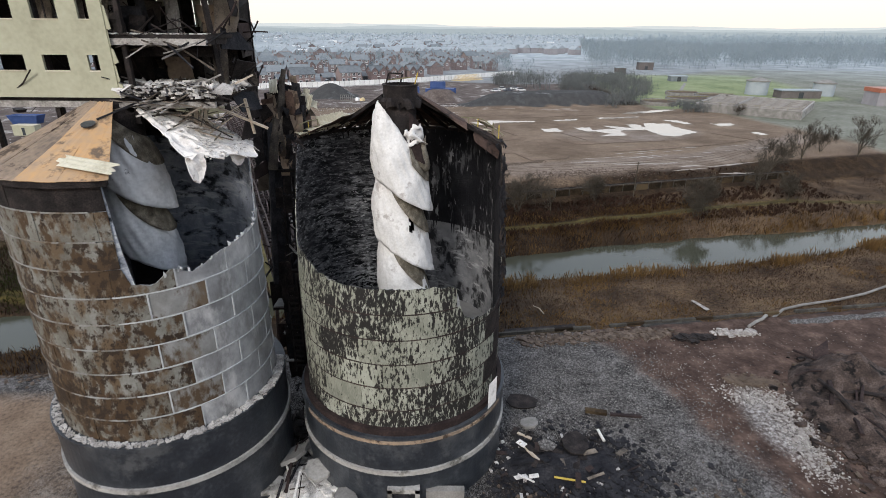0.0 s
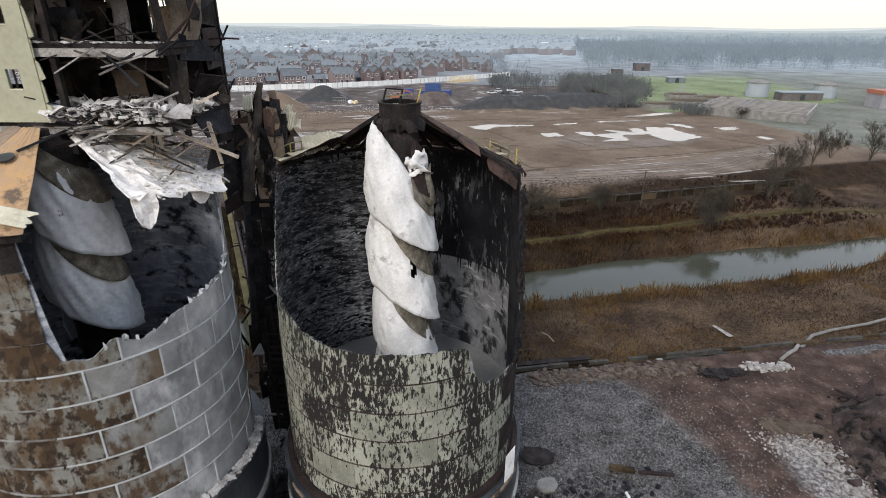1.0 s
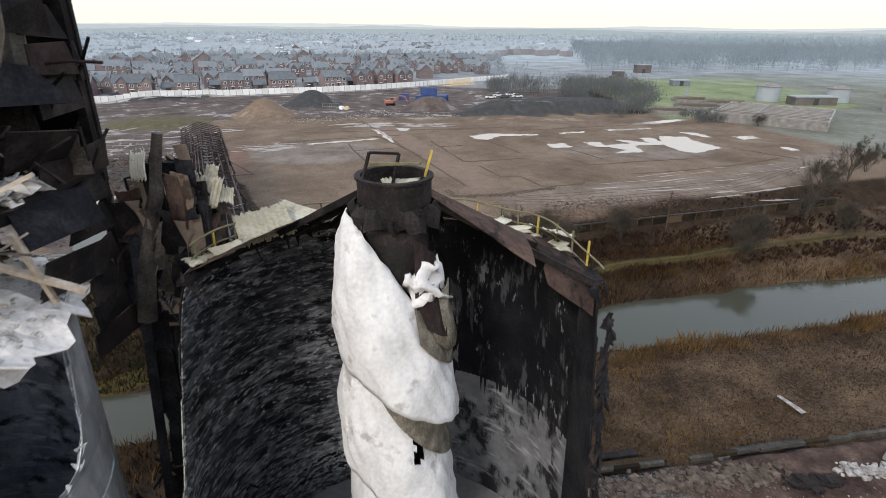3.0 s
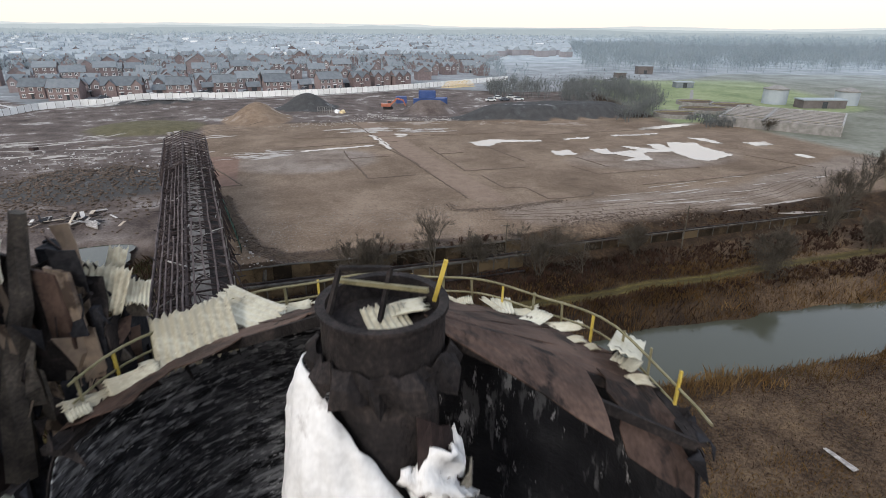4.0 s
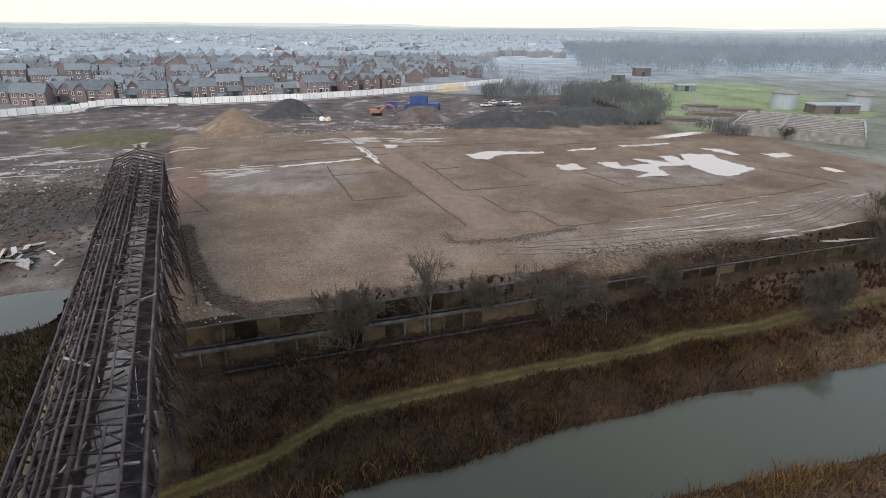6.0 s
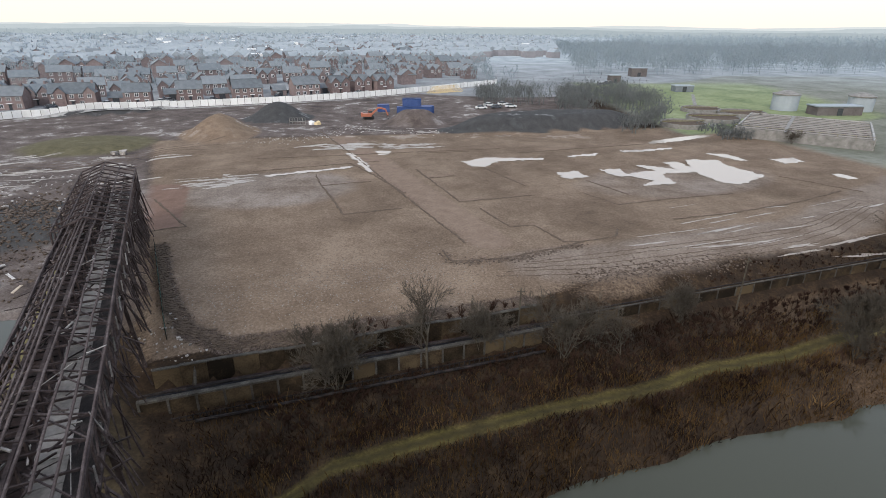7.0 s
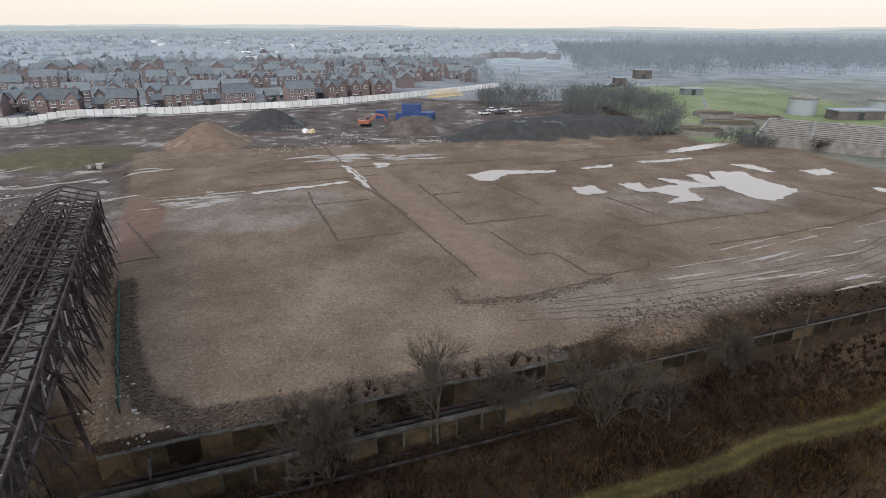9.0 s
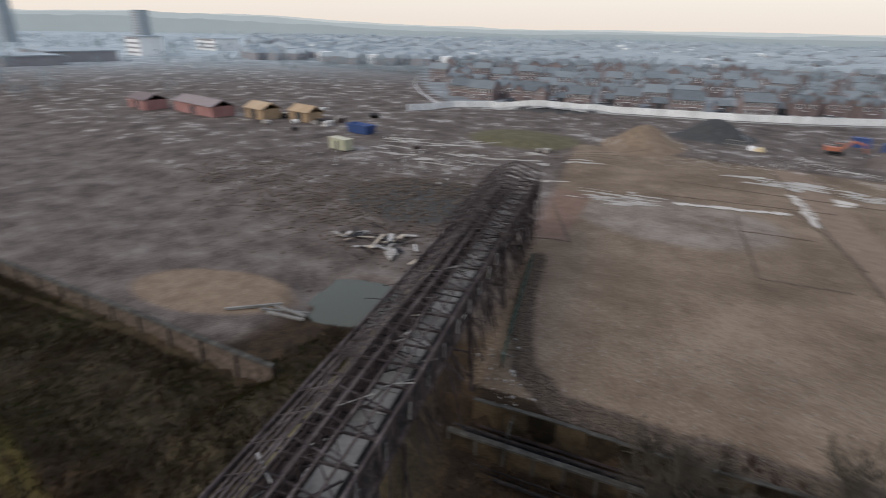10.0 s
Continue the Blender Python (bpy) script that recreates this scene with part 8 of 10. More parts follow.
scatter([(24.5, 47.6), (28, 47.6)], 0.6, 260, 0.12, 0.4, charred, "burnt black heap by the yard edge", 25)
scatter([(4.9, 30.5), (9, 29.5), (13.5, 27.5), (12, 32)], 3.4, 3200, 0.04, 0.3, soot, "burnt black debris beside the silo", 26)
scatter([(4.9, 30.5), (9, 29.5), (12.5, 28.5)], 2.2, 260, 0.05, 0.2, ash, "pale ash flecks among burnt debris", 27)
scatter([(5, 26), (14, 24), (22, 25)], 4.0, 1200, 0.04, 0.2, dark_earth, "dark clods of earth in the yard", 28)
scatter([(20, 44), (34, 46), (46, 48)], 3.0, 260, 0.02, 0.07, white_rubble, "small pale stones on the mud", 29)
scatter([(-13, 27), (-10, 29.5), (-7, 26.5), (-9.5, 25)], 1.6, 900, 0.06, 0.5, ash, "pale fallen plaster between the silos", 30)
scatter([(-11, 33), (-9.8, 38), (-10, 42)], 1.4, 800, 0.06, 0.45, charred, "burnt debris between the silos", 31)
scatter([(-45, 40), (-32, 42.5)], 2.0, 600, 0.05, 0.25, rubble_stone, "broken stone along the yard edge", 32)


def heap(cx, cy, rx, ry, h, mat, label, seed, rot=0.0, name="mound"):
    rng = random.Random(seed)
    rows = []
    for i in range(22):
        row = []
        for j in range(22):
            u, v = i / 10.5 - 1, j / 10.5 - 1
            c, s = math.cos(radians(rot)), math.sin(radians(rot))
            x, y = cx + rx * u * c - ry * v * s, cy + rx * u * s + ry * v * c
            k = max(0.0, 1 - math.hypot(u, v))
            z = float(ground_z(x, y)) - 0.15 + h * (k ** 0.8) * (0.7 + 0.6 * float(fractal(x * 3, y * 3, 2.5)))
            row.append((x + rng.uniform(-0.08, 0.08), y + rng.uniform(-0.08, 0.08), z + rng.uniform(-0.05, 0.05) * (k > 0)))
        rows.append(row)
    return single(name, Shape().grid(rows), mat, label, "heap")


heap(36.6, 39.6, 5.6, 4.4, 3.4, burnt_earth, "heap of burnt black debris and earth", 1, 20)
heap(33.9, 33.5, 3.4, 7.0, 2.2, burnt_earth, "low mound of burnt earth", 2, 15)
scatter([(33, 30), (34, 36), (37, 41)], 4.0, 2600, 0.06, 0.5, burnt_earth, "burnt black lumps on the debris heap", 35)
scatter([(33, 30), (34, 36), (37, 41)], 4.0, 700, 0.06, 0.3, dark_earth, "reddish clods on the debris heap", 36)
heap(8.8, 30.2, 5.0, 2.6, 0.8, soot, "low heap of burnt black debris", 4)
heap(-9.8, 28.6, 2.6, 2.4, 1.2, ash, "heap of pale fallen plaster between the silos", 5)
rng = random.Random(19)
for i in range(14):
    a = rng.uniform(-0.8, 0.8) + (1.57 if i % 3 else 0.3)
    c = Vector((34.0 + rng.uniform(-2.2, 4.5), 36.5 + rng.uniform(-5, 6), 0))
    c.z = float(ground_z(c.x, c.y)) + 0.9 + rng.uniform(0, 0.8)
    L = rng.uniform(1.5, 4.5)
    d = Vector((math.cos(a), math.sin(a), rng.uniform(-0.15, 0.2))) * L / 2
    single("bent_pipe", Shape().tube([c - d, c + Vector((0, 0, 0.25)), c + d], rng.uniform(0.08, 0.2), 7), rng.choice((charred, rust_dark, rust_dark)), "bent rusted pipe in burnt debris", "pipe", "bent pipes in the yard")
single("sheet", Shape().slab([[(35.2, 43.2, 1.6), (36.8, 43.9, 2.2)], [(34.6, 42.2, 0.9), (36.0, 42.0, 1.2)]], 0.05), rust_dark, "rusted bent sheet on a debris heap", "metal sheet")


def flat_slab(cx, cy, z, r, k, turn, tilt, t, mat, label, name="slab"):
    rng = random.Random(int(cx * 13 + cy * 7))
    ring = [(r * rng.uniform(0.75, 1.1) * math.cos(6.283 * i / k), r * rng.uniform(0.6, 0.95) * math.sin(6.283 * i / k)) for i in range(k)]
    s = Shape().add([(x, y, 0) for x, y in ring] + [(x, y, t) for x, y in ring], [tuple(range(k - 1, -1, -1)), tuple(range(k, 2 * k))] + [(i, (i + 1) % k, k + (i + 1) % k, k + i) for i in range(k)])
    ob = single(name, s, mat, label, "slab", "slabs in the yard")
    ob.matrix_world = pose(cx, cy, z, tilt, 0, turn)
    return ob


flat_slab(6.9, 36.9, 0.25, 1.3, 9, 10, 6, 0.12, charred, "charred flat sheet lying on gravel")
flat_slab(7.0, 34.0, 0.45, 0.8, 7, 40, -8, 0.2, stone_coping, "mossy broken concrete slab")
flat_slab(10.0, 31.6, 0.7, 1.3, 8, 70, 5, 0.1, charred, "charred flat sheet lying on debris")
flat_slab(8.0, 31.4, 0.6, 0.7, 7, 0, 10, 0.15, gravel_stone, "grey broken slab on debris")
flat_slab(-8.4, 28.3, 1.1, 1.1, 8, 0, 12, 0.3, concrete, "pale broken concrete slab between the silos")
flat_slab(-10.4, 29.4, 1.4, 1.3, 7, 50, -20, 0.3, stone_coping, "pale broken concrete slab between the silos")
flat_slab(-6.3, 26.4, 0.6, 1.0, 8, 90, 16, 0.3, stone_coping, "pale broken concrete slab between the silos")
flat_slab(-11.4, 27.2, 0.8, 1.2, 8, 20, -8, 0.3, concrete, "pale broken concrete slab between the silos")
flat_slab(-9.2, 31.0, 1.0, 0.9, 7, 65, 22, 0.3, stone_coping, "pale broken concrete slab between the silos")
for p, q, w, m, lb in (((11.9, 35.7), (13.6, 35.4), 0.42, wall_brown, "squared timber baulk lying on gravel"), ((13.8, 35.2), (16.3, 35.0), 0.26, rust_dark, "rusted steel tube lying on gravel"), ((6.0, 31.9), (7.2, 30.2), 0.2, timber, "scorched batten on burnt debris"),
                       ((12.3, 33.4), (12.5, 32.2), 0.18, ash, "pale batten on gravel"), ((8.0, 28.6), (10.1, 28.2), 0.12, yellow_paint, "yellow painted batten on burnt debris"), ((5.6, 33.2), (7.0, 32.4), 0.16, timber, "scorched batten on burnt debris")):
    single("timber", Shape().beam((*p, float(ground_z(*p)) + 0.45), (*q, float(ground_z(*q)) + 0.4), w, w * 0.7), m, lb, "timber", "timbers in the yard")
for i in range(40):
    x, y = rng.gauss(8.5, 2.6), rng.gauss(30.2, 1.6)
    if math.hypot(x - C2X, y - C2Y) < 7.7:
        continue
    z = float(ground_z(x, y)) + 0.5
    a, L = rng.uniform(0, 6.28), rng.uniform(0.4, 1.7)
    d = Vector((math.cos(a), math.sin(a), rng.uniform(-0.2, 0.35))) * L / 2
    single("scrap_sheet", Shape().beam(Vector((x, y, z)) - d, Vector((x, y, z)) + d, rng.uniform(0.1, 0.5), 0.05), rng.choice((charred, soot, charred, ash, rust_dark, charred_board)), "burnt scrap strip on debris beside the silo", "scrap", "scrap beside the silo")
for i in range(46):
    x, y = rng.gauss(-10.2, 1.1), rng.uniform(26, 41)
    if math.hypot(x - C2X, y - C2Y) < 7.6 or math.hypot(x - C1X, y - C1Y) < 7.2:
        continue
    z = float(ground_z(x, y)) + rng.uniform(0.6, 1.6)
    a, L = rng.uniform(0, 6.28), rng.uniform(1.0, 3.6)
    d = Vector((math.cos(a) * 0.5, math.sin(a), rng.uniform(-0.5, 0.5))) * L / 2
    single("scrap_bar", Shape().beam(Vector((x, y, z)) - d, Vector((x, y, z)) + d, rng.uniform(0.05, 0.16)), rng.choice((charred, soot, ash, rust_dark)), "bent burnt bar fallen between the silos", "scrap", "scrap between the silos")
# kerb and low wall at the yard edge, sleepers, hose, plank
kerb = thing("kerb", "low broken concrete kerb along the yard edge", "kerb")
for i in range(40):
    x = -20 + 2.0 * i
    if i % 11 == 7:
        continue
    y = float(yard_edge(x)) + 0.6 + 0.06 * math.sin(i * 2.2)
    part("kerb_block", Shape().beam((x, y, 0.05), (x + 1.94, y + 0.30, 0.05 + 0.04 * math.sin(i)), 0.3, 0.3), grimy_coping if i % 4 else wall_brown, kerb)
for x0, x1, o, m, lb in ((6.5, 17.0, 2.2, wall_brown, "long rusted rail lying beyond the kerb"), (7.0, 15.0, 3.2, charred, "long burnt beam lying beyond the kerb"), (22.5, 29.5, 1.9, grimy_coping, "row of grey concrete blocks beyond the kerb")):
    single("beam", Shape().beam((x0, float(yard_edge(x0)) + o, -1.35), (x1, float(yard_edge(x1)) + o, -1.35), 0.6, 0.5 if m is grimy_coping else 0.3), m, lb, "beam")
yb0 = float(ground_z(22.2, 52.6))
single("block", Shape().slab([[(21.8, 52.2, yb0 - 0.1), (22.7, 52.3, yb0 - 0.1)], [(21.85, 52.3, yb0 + 0.85), (22.65, 52.35, yb0 + 0.8)]], -0.5), white_rubble, "pale stone block at the yard edge", "block")
hz = [(32.7, 49.5), (34.0, 50.5), (35.2, 51.3), (35.9, 52.0), (36.3, 52.5), (36.9, 53.2), (38.5, 54.8), (41.8, 57.8), (45.1, 59.2), (50.6, 60.9), (55.9, 63.1), (60.4, 65.5), (66, 69)]
single("hose", Shape().tube([(x, y, float(ground_z(x, y)) + 0.28 + 0.04 * math.sin(i * 2.1)) for i, (x, y) in enumerate(hz)], 0.17, 8), stone_coping, "long pale hose snaking over the bank", "hose")
bz = float(ground_z(32.4, 59.2)) + 0.3
single("plank", Shape().slab([[(31.8, 60.5, bz), (32.15, 60.6, bz)], [(32.4, 57.8, bz + 0.12), (33.0, 58.0, bz + 0.12)]], 0.06), white_rubble, "white board lying on the bank", "board")
single("branch", Shape().tube([(11.6, 59.8, float(ground_z(11.6, 59.8)) + 0.3), (12.1, 58.5, float(ground_z(12.1, 58.5)) + 0.5), (12.5, 57.3, float(ground_z(12.5, 57.3)) + 0.2)], 0.06, 6), timber, "thin bleached branch lying on the bank", "branch")
berm([(38, 51.0), (46, 52.3), (60, 54.5), (90, 59)], 0.9, 0.1, gravel_stone, "track", "pale stony track along the yard edge", 91, "track")
# dark doorway in the base of the burnt silo
door_box = thing("doorway", "dark square opening in a concrete surround at the silo base", "doorway")
part("surround", Shape().box(-3.4, 25.95, -0.2, -3.1, 26.4, 1.9).box(-1.6, 25.95, -0.2, -1.3, 26.4, 1.9).box(-3.4, 25.95, 1.6, -1.3, 26.4, 1.95), concrete, door_box)
# no hole here: a solid black box stands in for the unlit inside
part("opening", Shape().box(-3.1, 26.15, -0.2, -1.6, 26.4, 1.6), soot, door_box)
part("infill", Shape().box(-0.9, 26.3, -0.2, 1.6, 26.75, 1.5), stone_coping, door_box)


# ---- hoarding, containers, machines ----
HX, HY = [-146, -141, -132.4, -103.9, -69.7, -50.2, -29.5, -8.8, 44.3], [205, 226, 236.5, 250.1, 264.7, 272.1, 283.7, 298.9, 347.6]
site_fence = thing("hoarding", "long white site hoarding on posts below the houses", "fence")
arc = [(HX[0], HY[0])]
for (x0, y0), (x1, y1) in zip(zip(HX, HY), zip(HX[1:], HY[1:])):
    k = max(1, int(math.hypot(x1 - x0, y1 - y0) / 2.6))
    arc += [(x0 + (x1 - x0) * i / k, y0 + (y1 - y0) * i / k) for i in range(1, k + 1)]
for (x0, y0), (x1, y1) in zip(arc, arc[1:]):
    zb = float(ground_z((x0 + x1) / 2, (y0 + y1) / 2))
    d = Vector((x1 - x0, y1 - y0, 0)) * 0.02
    part("panel", Shape().beam((x0 + d.x, y0 + d.y, zb + 1.15), (x1 - d.x, y1 - d.y, zb + 1.15), 0.08, 2.5), hoarding, site_fence)
    part("fence_post", Shape().box(x0 - 0.06, y0 - 0.1, zb - 0.2, x0 + 0.06, y0 + 0.1, zb + 2.3), stone_coping, site_fence)
road_pts = [(x, y - 4.5) for x, y in zip(HX[2:], HY[2:])]
single("site_road", Shape().grid([[(x, y + o, float(ground_z(x, y + o)) + 0.12) for x, y in ((p[0] + (q[0] - p[0]) * i / 8, p[1] + (q[1] - p[1]) * i / 8) for p, q in zip(road_pts, road_pts[1:]) for i in range(8))] for o in (-1.6, 1.6)]), concrete, "pale gravel road inside the hoarding", "road", kind="structure")

west_road = [(-141, 225), (-157, 233), (-184, 254), (-204, 272), (-220, 288), (-242, 314), (-266, 343)]
single("site_road", Shape().grid([[(x + o * 0.6, y - o * 0.8, float(ground_z(x + o * 0.6, y - o * 0.8)) + 0.15) for x, y in ((p[0] + (q[0] - p[0]) * i / 6, p[1] + (q[1] - p[1]) * i / 6) for p, q in zip(west_road, west_road[1:]) for i in range(7))] for o in (-2.6, 2.6)]), pale_road, "pale curving road beyond the demolition site", "road", kind="structure")


def container(at, length, turn, label):
    c = thing("shipping_container", label, "shipping container", group="site containers")
    c.matrix_basis = pose(*at, 0, 0, turn)
    n = int(length / 0.28)
    body = Shape()
    prof = []
    for i in range(n * 2 + 1):
        prof.append((length * i / (2 * n) - length / 2, 0.035 if i % 4 in (1, 2) else 0.0))
    body.grid([[(x, -1.2 + o, 0.18) for x, o in prof], [(x, -1.2 + o, 2.48) for x, o in prof]])
    body.grid([[(x, 1.2 - o, 2.48) for x, o in prof], [(x, 1.2 - o, 0.18) for x, o in prof]])
    body.box(-length / 2, -1.18, 2.46, length / 2, 1.18, 2.54)
    body.box(-length / 2 - 0.01, -1.18, 0.16, -length / 2 + 0.05, 1.18, 2.5)
    part("body", body, blue_paint, c)
    for x in (-length / 2, length / 2):
        for y in (-1.2, 1.2):
            part("corner_post", Shape().box(x - 0.08, y - 0.08, 0, x + 0.08, y + 0.08, 2.6), blue_paint, c)
    for z in (0.08, 2.52):
        for y in (-1.2, 1.2):
            part("side_rail", Shape().box(-length / 2, y - 0.06, z - 0.08, length / 2, y + 0.06, z + 0.08), blue_paint, c)
    for y in (-0.6, 0.6):
        d = part("door", Shape().box(length / 2 - 0.05, y - 0.55, 0.18, length / 2 + 0.02, y + 0.55, 2.46), blue_paint, c)
        part("lock_bar", Shape().tube([(length / 2 + 0.05, y, 0.25), (length / 2 + 0.05, y, 2.4)], 0.03, 6), rail_steel, d)
    return c


gz = float(ground_z(-1, 240))
container((-1.2, 239.6, gz), 12.2, 4, "long blue steel shipping container on the ground")
container((2.6, 242.3, gz), 6.1, 4, "short blue steel shipping container behind a long one")
container((-2.2, 240.5, gz + 2.62), 6.1, 4, "short blue steel shipping container stacked on another")
container((-2.0, 241.6, gz + 2.62), 6.1, 4, "short blue steel shipping container stacked on another")
container((-12.4, 245.5, float(ground_z(-12.4, 245.5))), 4.0, 8, "small blue steel site store")


def excavator(at, turn):
    e = thing("excavator", "orange tracked excavator parked on the site", "excavator")
    e.matrix_basis = pose(*at, 0, 0, turn)
    for y in (-1.1, 1.1):
        t = part("track", Shape().tube([(-1.7, y, 0.45), (-1.4, y, 0.12), (1.4, y, 0.12), (1.7, y, 0.45), (1.4, y, 0.8), (-1.4, y, 0.8), (-1.7, y, 0.45)], 0.22, 6), rubber, e)
    part("undercarriage", Shape().box(-1.2, -0.9, 0.3, 1.2, 0.9, 0.9), charred, e)
    part("engine_cover", Shape().box(-2.2, -1.2, 1.0, 1.0, 1.2, 1.9), orange_paint, e)
    part("counterweight", Shape().box(-2.5, -1.15, 1.0, -1.9, 1.15, 2.1), orange_paint, e)
    cab = part("cab", Shape().box(-0.1, 0.25, 1.9, 1.1, 1.2, 2.9), orange_paint, e)
    part("cab_glass", Shape().box(0.0, 0.22, 2.0, 1.13, 1.22, 2.75), window_dark, cab)
    part("boom", Shape().beam((0.9, -0.2, 1.5), (3.4, -0.2, 3.8), 0.4, 0.55).beam((3.4, -0.2, 3.8), (5.6, -0.2, 3.2), 0.4, 0.5), orange_paint, e)
    part("arm", Shape().beam((5.6, -0.2, 3.3), (6.4, -0.2, 1.2), 0.32, 0.4), orange_paint, e)
    part("bucket", Shape().slab([[(6.2, -0.7, 1.2), (6.2, 0.3, 1.2)], [(6.8, -0.7, 0.8), (6.8, 0.3, 0.8)], [(6.6, -0.7, 0.2), (6.6, 0.3, 0.2)], [(5.9, -0.7, 0.3), (5.9, 0.3, 0.3)]], 0.08), charred, e)


excavator((-16.5, 228.5, float(ground_z(-16.5, 228.5))), 4)


def car_parts(c, L=4.2, van=False):
    h = 1.9 if van else 0.85
    part("body", Shape().slab([[(-L / 2, -0.85, 0.35), (-L / 2, 0.85, 0.35)], [(-L / 2, -0.85, 0.9), (-L / 2, 0.85, 0.9)], [(-L / 2 + 0.1, -0.8, h), (-L / 2 + 0.1, 0.8, h)], [(L / 2 - 1.2, -0.8, h), (L / 2 - 1.2, 0.8, h)], [(L / 2, -0.85, 0.75), (L / 2, 0.85, 0.75)], [(L / 2, -0.85, 0.35), (L / 2, 0.85, 0.35)]], 0.05).box(-L / 2 + 0.05, -0.84, 0.33, L / 2 - 0.05, 0.84, 0.75), car_paint, c)
    cabin = part("cabin", Shape().add([(-1.5, -0.75, 0.85), (1.1, -0.75, 0.85), (1.1, 0.75, 0.85), (-1.5, 0.75, 0.85), (-1.1, -0.62, 1.45), (0.45, -0.62, 1.45), (0.45, 0.62, 1.45), (-1.1, 0.62, 1.45)], [(0, 1, 5, 4), (1, 2, 6, 5), (2, 3, 7, 6), (3, 0, 4, 7), (4, 5, 6, 7)]), window_dark, c)
    part("roof", Shape().box(-1.1, -0.62, 1.44, 0.45, 0.62, 1.5), car_paint, cabin)
    for x in (-1.3, 1.3):
        for y in (-0.8, 0.8):
            part("wheel", Shape().tube([(x, y - 0.1, 0.32), (x, y + 0.1, 0.32)], 0.32, 10), rubber, c)


car = thing("car", "small parked car on a driveway below the houses", "car", group="parked cars")
car_parts(car)
car.matrix_basis = pose(-101, 271, 2.5, 0, 0, 70)
van = thing("van", "pale parked van beside the works road", "van", group="parked vans")
car_parts(van, 5.0, True)
van.matrix_basis = pose(100, 341, float(ground_z(100, 341)), 0, 0, 20)
copy_thing(van, pose(106, 347, float(ground_z(106, 347)), 0, 0, 30))
rng = random.Random(66)
for x, y, a in ((-99.5, 274, 60), (-102.5, 279, 65), (-120.5, 268, 80), (-83, 276.5, 80), (-60, 291, 75), (-61.5, 297, 80), (-59, 303, 78), (-38, 303.5, 30), (-26, 303, 30), (-22, 300, 30), (-10, 305, 40), (-35, 290.5, 25), (-31, 292.5, 25), (-27, 295, 25), (-70, 283, 70), (-136, 258, 60), (-18, 297, 30), (-13, 300, 30),
                (24, 252, 10), (30, 254, 15), (36, 256, 8), (28, 260, 12), (34, 263, 10)):
    copy_thing(car, pose(x, y, float(ground_z(x, y)), 0, 0, a))
# roof trusses stacked upright, portable cabins, mesh cage and drums
for i in range(16):
    x, y = 8 + 0.75 * i, 303 + 0.5 * i + rng.uniform(-1, 1)
    zb = float(ground_z(x, y))
    tr = thing("roof_truss", "new pale timber roof truss stacked upright", "roof truss", group="stacked roof trusses")
    part("bottom_chord", Shape().beam((x - 3.2, y, zb + 0.2), (x + 3.2, y, zb + 0.2), 0.16), pale_timber, tr)
    for s in (-1, 1):
        part("rafter", Shape().beam((x + 3.2 * s, y, zb + 0.2), (x + rng.uniform(-0.3, 0.3), y, zb + 3.2), 0.16), pale_timber, tr)
        part("strut", Shape().beam((x + 1.1 * s, y, zb + 0.2), (x + 1.7 * s, y, zb + 1.6), 0.14), pale_timber, tr)
cage = thing("mesh_cage", "pale steel mesh cage standing on the site", "mesh cage")
cz = float(ground_z(-37.5, 217))
for i in range(7):
    part("bar", Shape().beam((-40 + 0.8 * i, 217, cz), (-40 + 0.8 * i, 217, cz + 2.2), 0.1), stone_coping, cage)
for z in (0.1, 1.1, 2.2):
    part("rail", Shape().beam((-40, 217, cz + z), (-35.2, 217, cz + z), 0.12), stone_coping, cage)
for x, y, m, lb in ((-33.5, 218, window_white, "white plastic water tank in a cage"), (-31.5, 217.5, pale_timber, "stack of pale timber on the site"), (-74, 178.5, white_rubble, "white sacks dumped on grass"), (-72.2, 178.9, white_rubble, "white sacks dumped on grass")):
    zb = float(ground_z(x, y))
    single("tank" if "tank" in lb else ("timber_stack" if "timber" in lb else "sack"), Shape().rock((x, y, zb + 0.5), 1.0, rng, 0.9), m, lb, "tank" if "tank" in lb else ("timber" if "timber" in lb else "sack"))


